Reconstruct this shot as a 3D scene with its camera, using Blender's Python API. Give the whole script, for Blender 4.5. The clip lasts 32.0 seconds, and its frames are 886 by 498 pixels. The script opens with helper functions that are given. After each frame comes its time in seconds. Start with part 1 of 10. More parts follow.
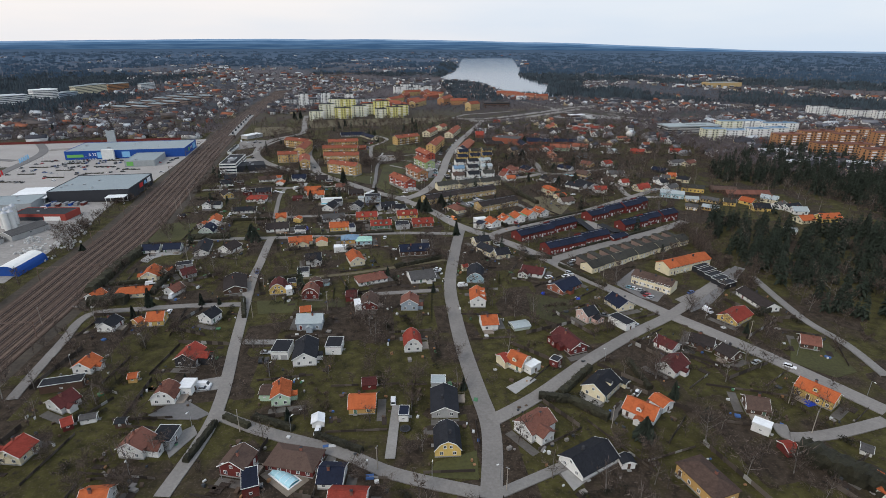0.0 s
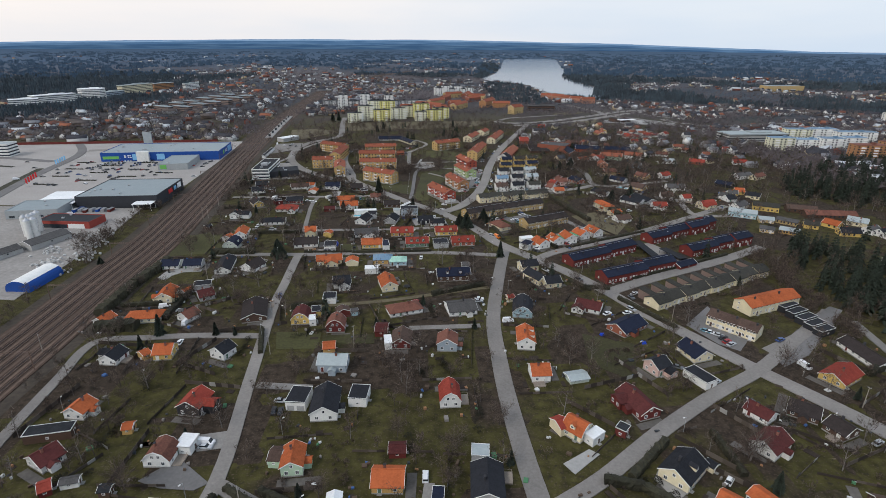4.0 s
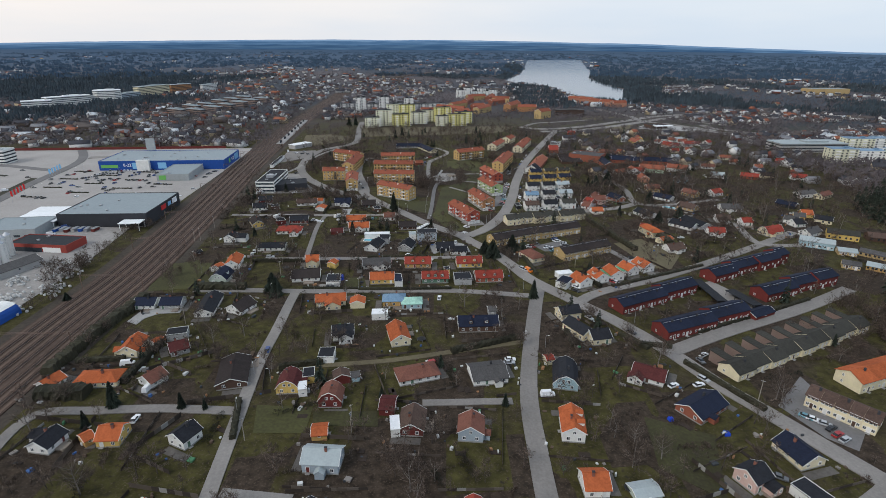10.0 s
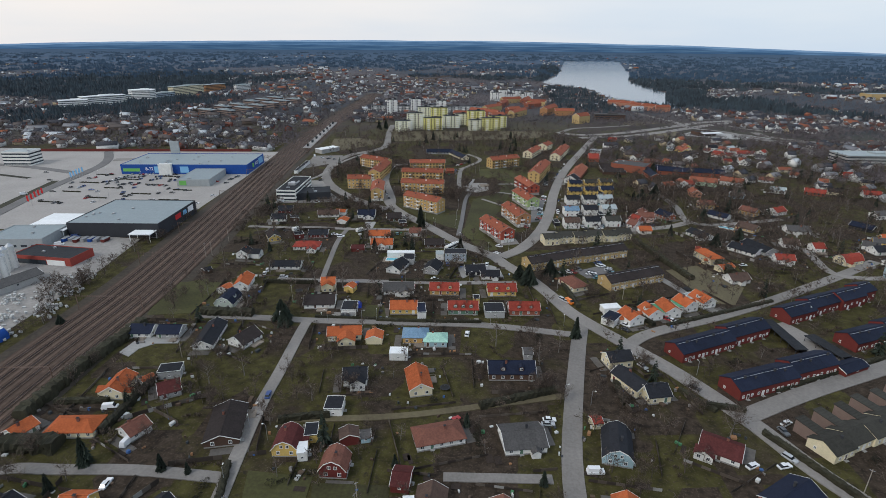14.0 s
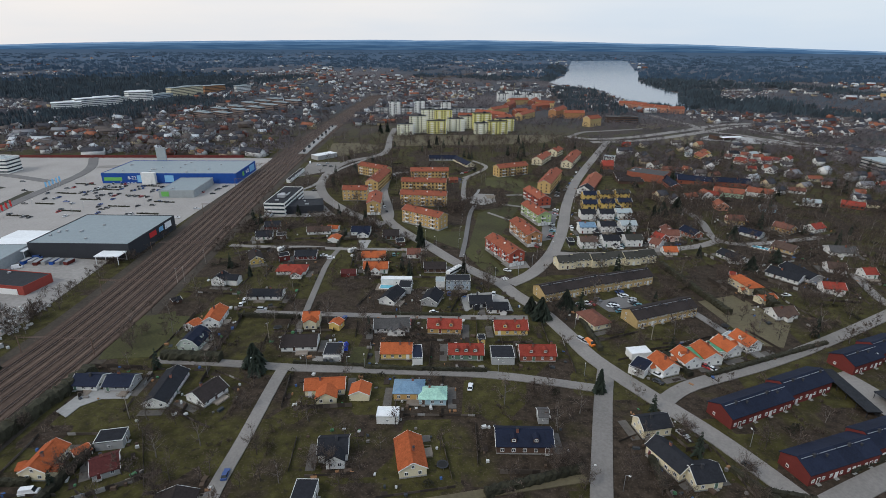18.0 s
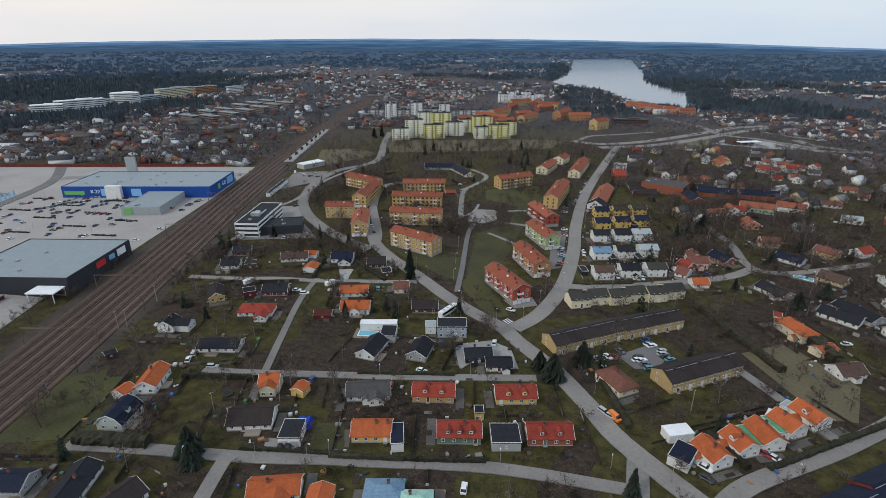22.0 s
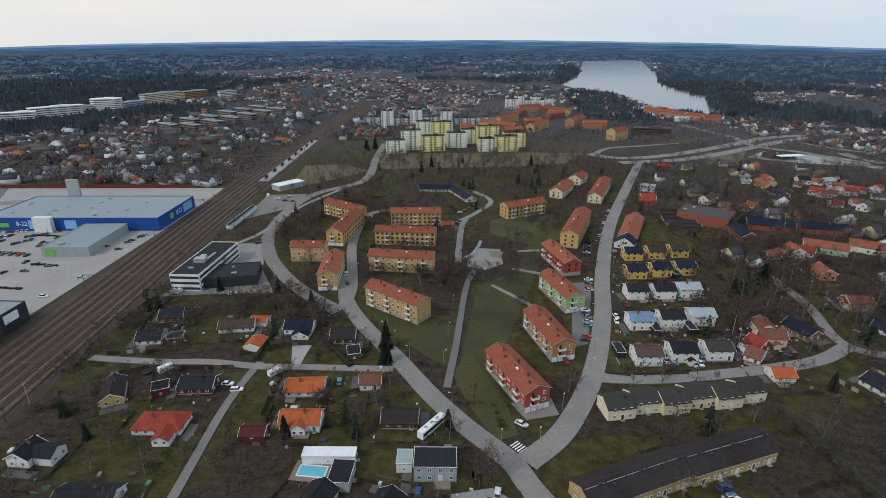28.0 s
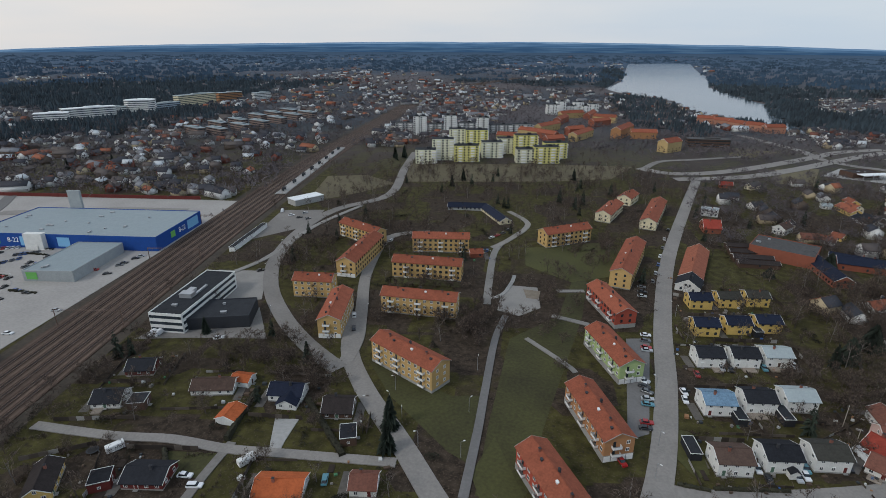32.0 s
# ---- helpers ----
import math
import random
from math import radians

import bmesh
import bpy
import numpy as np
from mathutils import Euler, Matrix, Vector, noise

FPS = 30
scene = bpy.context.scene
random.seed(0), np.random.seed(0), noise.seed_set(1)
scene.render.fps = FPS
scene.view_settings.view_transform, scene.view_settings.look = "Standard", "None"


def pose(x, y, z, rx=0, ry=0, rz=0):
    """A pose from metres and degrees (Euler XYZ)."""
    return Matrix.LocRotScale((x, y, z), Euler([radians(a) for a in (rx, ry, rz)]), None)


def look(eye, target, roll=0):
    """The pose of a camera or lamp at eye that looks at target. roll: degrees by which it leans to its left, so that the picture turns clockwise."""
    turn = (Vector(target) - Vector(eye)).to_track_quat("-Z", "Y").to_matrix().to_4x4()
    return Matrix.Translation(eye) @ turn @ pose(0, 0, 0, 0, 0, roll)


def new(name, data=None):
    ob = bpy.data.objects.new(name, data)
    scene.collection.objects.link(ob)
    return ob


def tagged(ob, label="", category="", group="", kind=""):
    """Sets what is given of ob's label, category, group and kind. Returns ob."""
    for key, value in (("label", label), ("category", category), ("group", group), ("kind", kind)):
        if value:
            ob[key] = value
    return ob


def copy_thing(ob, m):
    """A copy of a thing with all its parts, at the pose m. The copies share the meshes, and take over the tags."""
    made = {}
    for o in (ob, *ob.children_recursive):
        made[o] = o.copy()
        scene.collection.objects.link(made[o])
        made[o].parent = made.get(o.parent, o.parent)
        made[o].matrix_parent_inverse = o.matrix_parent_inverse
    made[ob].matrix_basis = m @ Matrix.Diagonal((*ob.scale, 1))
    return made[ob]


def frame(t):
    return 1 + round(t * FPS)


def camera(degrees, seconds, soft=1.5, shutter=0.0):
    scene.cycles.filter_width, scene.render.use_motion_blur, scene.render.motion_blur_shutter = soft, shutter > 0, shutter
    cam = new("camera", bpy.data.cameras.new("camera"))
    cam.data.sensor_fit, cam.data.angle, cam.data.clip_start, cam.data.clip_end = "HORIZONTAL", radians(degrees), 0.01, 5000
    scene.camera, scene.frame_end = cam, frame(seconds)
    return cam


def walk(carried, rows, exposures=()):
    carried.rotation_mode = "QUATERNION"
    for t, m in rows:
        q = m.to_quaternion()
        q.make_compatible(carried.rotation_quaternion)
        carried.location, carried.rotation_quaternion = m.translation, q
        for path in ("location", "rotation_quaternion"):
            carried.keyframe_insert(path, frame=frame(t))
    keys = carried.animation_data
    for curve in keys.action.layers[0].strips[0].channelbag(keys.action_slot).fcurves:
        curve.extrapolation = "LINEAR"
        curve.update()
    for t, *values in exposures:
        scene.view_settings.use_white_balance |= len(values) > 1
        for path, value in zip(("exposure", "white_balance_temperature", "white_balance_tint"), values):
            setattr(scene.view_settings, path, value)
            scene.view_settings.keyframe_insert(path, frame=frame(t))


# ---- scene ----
cam = camera(79.66, 32.0, soft=0.4)
PATH = [
    (0, (0.00, 0.00, 120.0), (0.05, 93.19, 83.72), 0.28),
    (0.5, (-0.49, 4.57, 120.0), (-0.37, 97.75, 83.73), 0.25),
    (1, (-0.99, 9.12, 120.0), (-1.79, 102.31, 83.72), 0.29),
    (1.5, (-1.53, 13.66, 120.0), (-4.04, 106.81, 83.72), 0.30),
    (2, (-2.07, 18.19, 120.0), (-5.95, 111.29, 83.72), 0.31),
    (2.5, (-2.59, 22.68, 120.0), (-7.26, 115.76, 83.72), 0.34),
    (3, (-3.08, 27.16, 120.0), (-8.70, 120.18, 83.73), 0.31),
    (3.5, (-3.52, 31.60, 120.0), (-9.84, 124.59, 83.75), 0.37),
    (4, (-3.95, 36.03, 120.0), (-10.64, 128.99, 83.76), 0.37),
    (4.5, (-4.36, 40.45, 120.0), (-11.30, 133.40, 83.77), 0.41),
    (6.5, (-5.99, 58.16, 120.0), (-13.74, 151.04, 83.76), 0.38),
    (7, (-6.40, 62.67, 120.0), (-14.41, 155.53, 83.77), 0.39),
    (7.5, (-6.85, 67.19, 120.0), (-15.16, 160.03, 83.77), 0.41),
    (8, (-7.35, 71.68, 120.0), (-16.18, 164.46, 83.76), 0.38),
    (8.5, (-7.87, 76.09, 120.0), (-17.23, 168.82, 83.75), 0.37),
    (9, (-8.40, 80.45, 120.0), (-18.05, 173.15, 83.75), 0.35),
    (9.5, (-8.99, 84.79, 120.0), (-18.92, 177.46, 83.76), 0.33),
    (10, (-9.61, 89.11, 120.0), (-19.98, 181.75, 83.79), 0.34),
    (10.5, (-10.25, 93.35, 120.0), (-21.34, 185.91, 83.80), 0.40),
    (11, (-10.88, 97.57, 120.0), (-22.73, 190.04, 83.81), 0.40),
    (11.5, (-11.46, 101.82, 120.0), (-24.39, 194.15, 83.83), 0.45),
    (12, (-11.96, 106.15, 120.0), (-25.96, 198.33, 83.86), 0.47),
    (12.5, (-12.40, 110.49, 120.0), (-26.97, 202.59, 83.88), 0.51),
    (13, (-12.83, 114.81, 120.0), (-27.96, 206.83, 83.89), 0.51),
    (13.5, (-13.27, 119.11, 120.0), (-28.91, 211.04, 83.90), 0.49),
    (14, (-13.72, 123.39, 120.0), (-29.68, 215.27, 83.88), 0.50),
    (14.5, (-14.19, 127.78, 120.0), (-30.61, 219.57, 83.87), 0.47),
    (16.5, (-16.31, 146.04, 120.0), (-33.03, 237.76, 83.83), 0.38),
    (17, (-16.90, 151.08, 120.0), (-33.68, 242.79, 83.82), 0.38),
    (17.5, (-17.49, 156.51, 120.0), (-34.46, 248.18, 83.82), 0.37),
    (18, (-18.05, 162.18, 120.0), (-35.07, 253.83, 83.80), 0.37),
    (18.5, (-18.57, 168.06, 120.0), (-35.59, 259.69, 83.76), 0.34),
    (19, (-19.08, 174.09, 120.0), (-36.14, 265.70, 83.71), 0.29),
    (19.5, (-19.57, 180.17, 120.0), (-36.70, 271.76, 83.68), 0.29),
    (20, (-20.07, 186.26, 120.0), (-37.28, 277.82, 83.65), 0.26),
    (20.5, (-20.61, 192.37, 120.0), (-37.82, 283.91, 83.62), 0.26),
    (21, (-21.19, 198.52, 120.0), (-38.40, 290.06, 83.59), 0.26),
    (21.5, (-21.82, 204.76, 120.0), (-39.07, 296.28, 83.59), 0.24),
    (22, (-22.45, 211.09, 120.0), (-39.74, 302.61, 83.59), 0.21),
    (22.5, (-23.05, 217.59, 120.0), (-40.40, 309.11, 83.61), 0.23),
    (23, (-23.57, 224.26, 120.0), (-41.02, 315.76, 83.63), 0.19),
    (23.5, (-24.00, 231.09, 120.0), (-41.63, 322.56, 83.65), 0.16),
    (24, (-24.37, 238.03, 120.0), (-42.19, 329.48, 83.67), 0.22),
    (24.5, (-24.75, 245.02, 120.0), (-42.71, 336.44, 83.69), 0.22),
    (25, (-25.22, 251.96, 120.0), (-43.37, 343.36, 83.70), 0.18),
    (25.5, (-25.82, 258.77, 120.0), (-44.10, 350.15, 83.73), 0.12),
    (27.5, (-28.73, 285.12, 120.0), (-47.29, 376.46, 83.76), 0.03),
    (28, (-29.48, 291.56, 120.0), (-48.06, 382.91, 83.79), 0.03),
    (28.5, (-30.26, 297.91, 120.0), (-48.84, 389.26, 83.83), -0.00),
    (29, (-31.06, 304.18, 120.0), (-49.62, 395.56, 83.87), 0.02),
    (29.5, (-31.87, 310.43, 120.0), (-50.39, 401.83, 83.90), 0.07),
    (30, (-32.71, 316.67, 120.0), (-51.25, 408.09, 83.94), 0.08),
    (30.5, (-33.55, 322.95, 120.0), (-52.24, 414.34, 83.98), 0.08),
    (31, (-34.38, 329.25, 120.0), (-56.41, 419.91, 84.01), 0.11),
    (31.5, (-35.18, 335.58, 120.0), (-59.45, 425.68, 84.04), 0.22),
    (32, (-35.97, 341.93, 120.0), (-60.94, 431.84, 84.06), 0.22),
]
walk(cam, [(t, look(eye, target, roll)) for t, eye, target, roll in PATH],
     exposures=[(0, 0.17, 6150, 12), (9, 0.14, 6080, 11), (14, 0.08, 6040, 10), (20, 0.05, 6020, 10), (26, 0.02, 6010, 10), (29, -0.03, 5990, 9), (32, -0.17, 5980, 9)])

# ---- world and sun: a bright overcast spring sky ----
world = bpy.data.worlds.new("world")
scene.world = world
world.use_nodes = True
wn, wl = world.node_tree.nodes, world.node_tree.links
wn.clear()
SUN_EL, SUN_AZ = radians(38), radians(250)
sky = wn.new("ShaderNodeTexSky")
sky.sky_type, sky.sun_disc, sky.sun_elevation, sky.sun_rotation = "NISHITA", False, SUN_EL, SUN_AZ
sky.altitude, sky.air_density, sky.dust_density = 100, 1.0, 2.5
dim = wn.new("ShaderNodeVectorMath")
dim.operation = "SCALE"
dim.inputs["Scale"].default_value = 0.09
coord = wn.new("ShaderNodeTexCoord")
stretch = wn.new("ShaderNodeMapping")
stretch.inputs["Scale"].default_value = (1.2, 1.2, 7.0)
cloud = wn.new("ShaderNodeTexNoise")
cloud.inputs["Scale"].default_value, cloud.inputs["Detail"].default_value = 1.6, 5.0
ramp = wn.new("ShaderNodeValToRGB")
ramp.color_ramp.elements[0].position, ramp.color_ramp.elements[0].color = 0.34, (0.70, 0.755, 0.81, 1)
ramp.color_ramp.elements[1].position, ramp.color_ramp.elements[1].color = 0.66, (0.82, 0.82, 0.815, 1)
veil = wn.new("ShaderNodeMix")
veil.data_type = "RGBA"
veil.inputs["Factor"].default_value = 0.88
back = wn.new("ShaderNodeBackground")
back.inputs["Strength"].default_value = 1.0
wout = wn.new("ShaderNodeOutputWorld")
wl.new(coord.outputs["Generated"], stretch.inputs["Vector"])
wl.new(stretch.outputs["Vector"], cloud.inputs["Vector"])
wl.new(cloud.outputs["Fac"], ramp.inputs["Fac"])
parts = wn.new("ShaderNodeSeparateXYZ")
rise = wn.new("ShaderNodeMapRange")
rise.inputs["From Min"].default_value, rise.inputs["From Max"].default_value = 0.05, 0.55
over = wn.new("ShaderNodeMix")
over.data_type = "RGBA"
over.inputs["B"].default_value = (0.60, 0.68, 0.79, 1)
wl.new(coord.outputs["Generated"], parts.inputs["Vector"])
wl.new(parts.outputs["Z"], rise.inputs["Value"])
wl.new(rise.outputs["Result"], over.inputs["Factor"])
wl.new(ramp.outputs["Color"], over.inputs["A"])
# brighter and warmer towards the veiled sun in the west
west = wn.new("ShaderNodeMapRange")
west.inputs["From Min"].default_value, west.inputs["From Max"].default_value = -0.62, 0.35
wl.new(parts.outputs["X"], west.inputs["Value"])
tint = wn.new("ShaderNodeMix")
tint.data_type = "RGBA"
tint.inputs["A"].default_value, tint.inputs["B"].default_value = (1.25, 1.12, 1.0, 1), (0.96, 1.0, 1.02, 1)
wl.new(west.outputs["Result"], tint.inputs["Factor"])
warm = wn.new("ShaderNodeVectorMath")
warm.operation = "MULTIPLY"
wl.new(over.outputs["Result"], warm.inputs[0])
wl.new(tint.outputs["Result"], warm.inputs[1])
wl.new(sky.outputs["Color"], dim.inputs[0])
wl.new(dim.outputs["Vector"], veil.inputs["A"])
wl.new(warm.outputs["Vector"], veil.inputs["B"])
wl.new(veil.outputs["Result"], back.inputs["Color"])
wl.new(back.outputs["Background"], wout.inputs["Surface"])

sun_data = bpy.data.lights.new("sun", "SUN")
sun_data.energy, sun_data.angle, sun_data.color = 1.3, radians(11), (1.0, 0.95, 0.86)
sun_lamp = new("sun", sun_data)
sun_lamp.matrix_world = look((-300, -100, 400), (0, 250, 0))
scene.view_settings.exposure = 0.0

# ---- materials ----
MATS = {}


def surface(name, colour, rough=0.85, vary=0.22, grain=3.0, patch=0.25, bump=0.0, metal=0.0, stripe=0.0, second=None, gloss=0.3):
    """A painted or mineral surface with grain, broad staining, and a tone of its own for each object."""
    if name in MATS:
        return MATS[name]
    mat = bpy.data.materials.new(name)
    mat.use_nodes = True
    n, l = mat.node_tree.nodes, mat.node_tree.links
    bsdf = n["Principled BSDF"]
    bsdf.inputs["Roughness"].default_value, bsdf.inputs["Metallic"].default_value = rough, metal
    bsdf.inputs["Specular IOR Level"].default_value = gloss
    tc = n.new("ShaderNodeTexCoord")
    fine, broad = n.new("ShaderNodeTexNoise"), n.new("ShaderNodeTexNoise")
    fine.inputs["Scale"].default_value, fine.inputs["Detail"].default_value = grain, 4.0
    broad.inputs["Scale"].default_value, broad.inputs["Detail"].default_value = patch, 3.0
    for t in (fine, broad):
        l.new(tc.outputs["Object"], t.inputs["Vector"])
    info = n.new("ShaderNodeObjectInfo")
    add = n.new("ShaderNodeMath")
    add.operation = "ADD"
    l.new(fine.outputs["Fac"], add.inputs[0])
    l.new(broad.outputs["Fac"], add.inputs[1])
    add2 = n.new("ShaderNodeMath")
    add2.operation = "MULTIPLY_ADD"
    add2.inputs[1].default_value = 0.45
    l.new(info.outputs["Random"], add2.inputs[0])
    l.new(add.outputs[0], add2.inputs[2])
    last = add2
    if stripe:
        wave = n.new("ShaderNodeTexWave")
        wave.bands_direction = "Z"
        wave.inputs["Scale"].default_value, wave.inputs["Distortion"].default_value = stripe, 0.6
        l.new(tc.outputs["Object"], wave.inputs["Vector"])
        add3 = n.new("ShaderNodeMath")
        add3.operation = "MULTIPLY_ADD"
        add3.inputs[1].default_value = 0.3
        l.new(wave.outputs["Fac"], add3.inputs[0])
        l.new(add2.outputs[0], add3.inputs[2])
        last = add3
    cr = n.new("ShaderNodeMapRange")
    cr.inputs["From Min"].default_value, cr.inputs["From Max"].default_value = 0.75, 1.75
    l.new(last.outputs[0], cr.inputs["Value"])
    mix = n.new("ShaderNodeMix")
    mix.data_type = "RGBA"
    low = second or tuple(c * (1 - 1.6 * vary) for c in colour)
    mix.inputs["A"].default_value = (*low, 1)
    mix.inputs["B"].default_value = (*(min(c * (1 + vary), 0.95) for c in colour), 1)
    l.new(cr.outputs["Result"], mix.inputs["Factor"])
    l.new(mix.outputs["Result"], bsdf.inputs["Base Color"])
    if bump:
        b = n.new("ShaderNodeBump")
        b.inputs["Strength"].default_value, b.inputs["Distance"].default_value = 0.6, bump
        l.new(fine.outputs["Fac"], b.inputs["Height"])
        l.new(b.outputs["Normal"], bsdf.inputs["Normal"])
    MATS[name] = mat
    return mat


def island_surface(name, stops, rough=0.9):
    """Many joined pieces, each with its own colour out of a ramp."""
    if name in MATS:
        return MATS[name]
    mat = bpy.data.materials.new(name)
    mat.use_nodes = True
    n, l = mat.node_tree.nodes, mat.node_tree.links
    n["Principled BSDF"].inputs["Roughness"].default_value = rough
    n["Principled BSDF"].inputs["Specular IOR Level"].default_value = 0.2
    geo, cr = n.new("ShaderNodeNewGeometry"), n.new("ShaderNodeValToRGB")
    cr.color_ramp.interpolation = "CONSTANT" if len(stops) > 3 else "LINEAR"
    while len(cr.color_ramp.elements) < len(stops):
        cr.color_ramp.elements.new(0.5)
    for e, (p, c) in zip(cr.color_ramp.elements, stops):
        e.position, e.color = p, (*c, 1)
    l.new(geo.outputs["Random Per Island"], cr.inputs["Fac"])
    l.new(cr.outputs["Color"], n["Principled BSDF"].inputs["Base Color"])
    MATS[name] = mat
    return mat


TWIG = island_surface("twigs", [(0.0, (0.040, 0.029, 0.023)), (0.55, (0.082, 0.061, 0.048)), (1.0, (0.160, 0.124, 0.100))])


def glass(name, colour, rough=0.12):
    mat = surface(name, colour, rough=rough, vary=0.3, grain=0.6, gloss=0.6)
    return mat


# wall paints and claddings
for key, c in dict(
    white=(0.72, 0.71, 0.67), cream=(0.70, 0.62, 0.42), yellow=(0.62, 0.43, 0.13), ochre=(0.47, 0.29, 0.10), tan=(0.46, 0.33, 0.15),
    red=(0.13, 0.026, 0.021), brick=(0.26, 0.085, 0.05), black=(0.025, 0.026, 0.03), brown=(0.085, 0.05, 0.034), pink=(0.60, 0.42, 0.36),
    pale_blue=(0.36, 0.50, 0.55), blue_grey=(0.33, 0.38, 0.42), grey=(0.36, 0.36, 0.35), pale_green=(0.45, 0.58, 0.42), green=(0.10, 0.17, 0.12),
    sage=(0.45, 0.50, 0.43), apartment_yellow=(0.52, 0.345, 0.135), apartment_orange=(0.38, 0.19, 0.085), apartment_red=(0.36, 0.075, 0.045),
    apartment_green=(0.36, 0.45, 0.20), row_red=(0.15, 0.028, 0.022), store_blue=(0.015, 0.07, 0.30), dark_cladding=(0.035, 0.037, 0.043),
    store_grey=(0.33, 0.35, 0.35), lemon=(0.68, 0.62, 0.22), pale_lemon=(0.70, 0.68, 0.50), concrete=(0.38, 0.37, 0.35), slab_brown=(0.21, 0.15, 0.125), salmon=(0.44, 0.21, 0.135), workshop_red=(0.30, 0.055, 0.04)).items():
    surface("wall_" + key, c, rough=0.8, vary=0.12, grain=2.2, patch=0.35)
# roof coverings
for key, c, r, s in (
    ("orange", (0.36, 0.095, 0.034), 0.85, 5.0), ("red", (0.24, 0.045, 0.03), 0.85, 5.0), ("maroon", (0.085, 0.026, 0.024), 0.85, 5.0), ("brown", (0.085, 0.056, 0.044), 0.85, 5.0),
    ("russet", (0.16, 0.07, 0.05), 0.85, 5.0), ("dark", (0.022, 0.023, 0.027), 0.85, 5.0), ("navy", (0.014, 0.018, 0.034), 0.7, 3.0), ("grey", (0.082, 0.078, 0.075), 0.8, 4.0),
    ("dark_brown", (0.036, 0.029, 0.027), 0.85, 5.0), ("light_grey", (0.34, 0.38, 0.38), 0.6, 0.0), ("blue", (0.16, 0.25, 0.34), 0.55, 2.0), ("mint", (0.36, 0.58, 0.47), 0.55, 2.0),
    ("white", (0.78, 0.79, 0.78), 0.6, 0.0), ("green", (0.10, 0.30, 0.16), 0.6, 0.0), ("store", (0.26, 0.30, 0.31), 0.6, 0.0), ("moss", (0.045, 0.043, 0.036), 0.85, 4.0),
    ("felt", (0.034, 0.036, 0.040), 0.85, 0.0), ("hazed_orange", (0.25, 0.088, 0.052), 0.85, 5.0), ("apartment", (0.25, 0.078, 0.044), 0.8, 5.0)):
    surface("roof_" + key, c, rough=r, vary=0.09 if key in ("store", "light_grey", "white") else 0.25, grain=1.6, patch=0.4, stripe=s, gloss=0.12)
TRIM = surface("trim_white", (0.78, 0.77, 0.74), vary=0.08)
PANE = glass("window_glass", (0.035, 0.045, 0.055))
PLINTH = surface("plinth_concrete", (0.30, 0.29, 0.27), vary=0.2)
CHIMNEY = surface("chimney_brick", (0.24, 0.10, 0.07), vary=0.3, grain=6)
CHIMNEY_DARK = surface("chimney_sheet", (0.05, 0.05, 0.055), vary=0.2)
METAL = surface("galvanised_metal", (0.42, 0.43, 0.44), rough=0.5, vary=0.15, metal=0.6)
DECK = surface("deck_boards", (0.30, 0.25, 0.20), vary=0.25, grain=5)
ASPHALT = surface("asphalt_light", (0.235, 0.216, 0.195), rough=0.9, vary=0.2, grain=1.2, patch=0.06)
ASPHALT_DARK = surface("asphalt_dark", (0.165, 0.157, 0.15), rough=0.9, vary=0.16, grain=1.0, patch=0.08)
GRAVEL = surface("gravel", (0.24, 0.225, 0.205), rough=0.95, vary=0.2, grain=1.5, patch=0.1)
YARD_DARK = surface("yard_worn", (0.30, 0.28, 0.256), rough=0.9, vary=0.24, grain=0.5, patch=0.05)
YARD = surface("yard_concrete", (0.34, 0.33, 0.31), rough=0.9, vary=0.16, grain=0.8, patch=0.05)
LOT = surface("parking_asphalt", (0.325, 0.302, 0.277), rough=0.9, vary=0.16, grain=0.7, patch=0.04)
BALLAST = surface("ballast", (0.072, 0.046, 0.033), rough=0.95, vary=0.35, grain=0.5, patch=0.05)
PALE_STONE = surface("ballast_pale", (0.112, 0.078, 0.058), rough=0.95, vary=0.35, grain=0.4, patch=0.03)
OILY_STONE = surface("ballast_oily", (0.036, 0.027, 0.023), rough=0.95, vary=0.3, grain=0.4, patch=0.03)
RAIL = surface("rail_steel", (0.17, 0.115, 0.088), rough=0.5, vary=0.2, metal=0.3)
SLEEPER = surface("sleepers", (0.064, 0.046, 0.037), vary=0.3)
PAINT = surface("road_paint", (0.72, 0.72, 0.70), vary=0.15)
LAWN = surface("lawn", (0.060, 0.060, 0.019), rough=0.95, vary=0.38, grain=0.9, patch=0.05, second=(0.030, 0.026, 0.013))
ROUGH_GRASS = surface("rough_grass", (0.115, 0.098, 0.055), rough=0.95, vary=0.3, grain=0.8, patch=0.06, second=(0.075, 0.060, 0.038))
SAND = surface("playground_sand", (0.23, 0.19, 0.145), rough=0.95, vary=0.2, grain=0.8)
BARK = surface("bark", (0.080, 0.064, 0.054), vary=0.3, grain=2.0)
BIRCH = surface("birch_bark", (0.20, 0.18, 0.16), vary=0.3, grain=1.0)
VERGE = surface("verge_scrub", (0.070, 0.056, 0.042), rough=0.95, vary=0.35, grain=0.6, patch=0.06)
NEEDLE = surface("needles", (0.035, 0.046, 0.032), vary=0.4, grain=0.7)
HEDGE = surface("hedge_leaves", (0.034, 0.032, 0.018), vary=0.45, grain=1.4, patch=0.3)
RUBBER = surface("rubber", (0.02, 0.02, 0.02), vary=0.1)
CARGLASS = glass("car_glass", (0.02, 0.024, 0.028), 0.08)


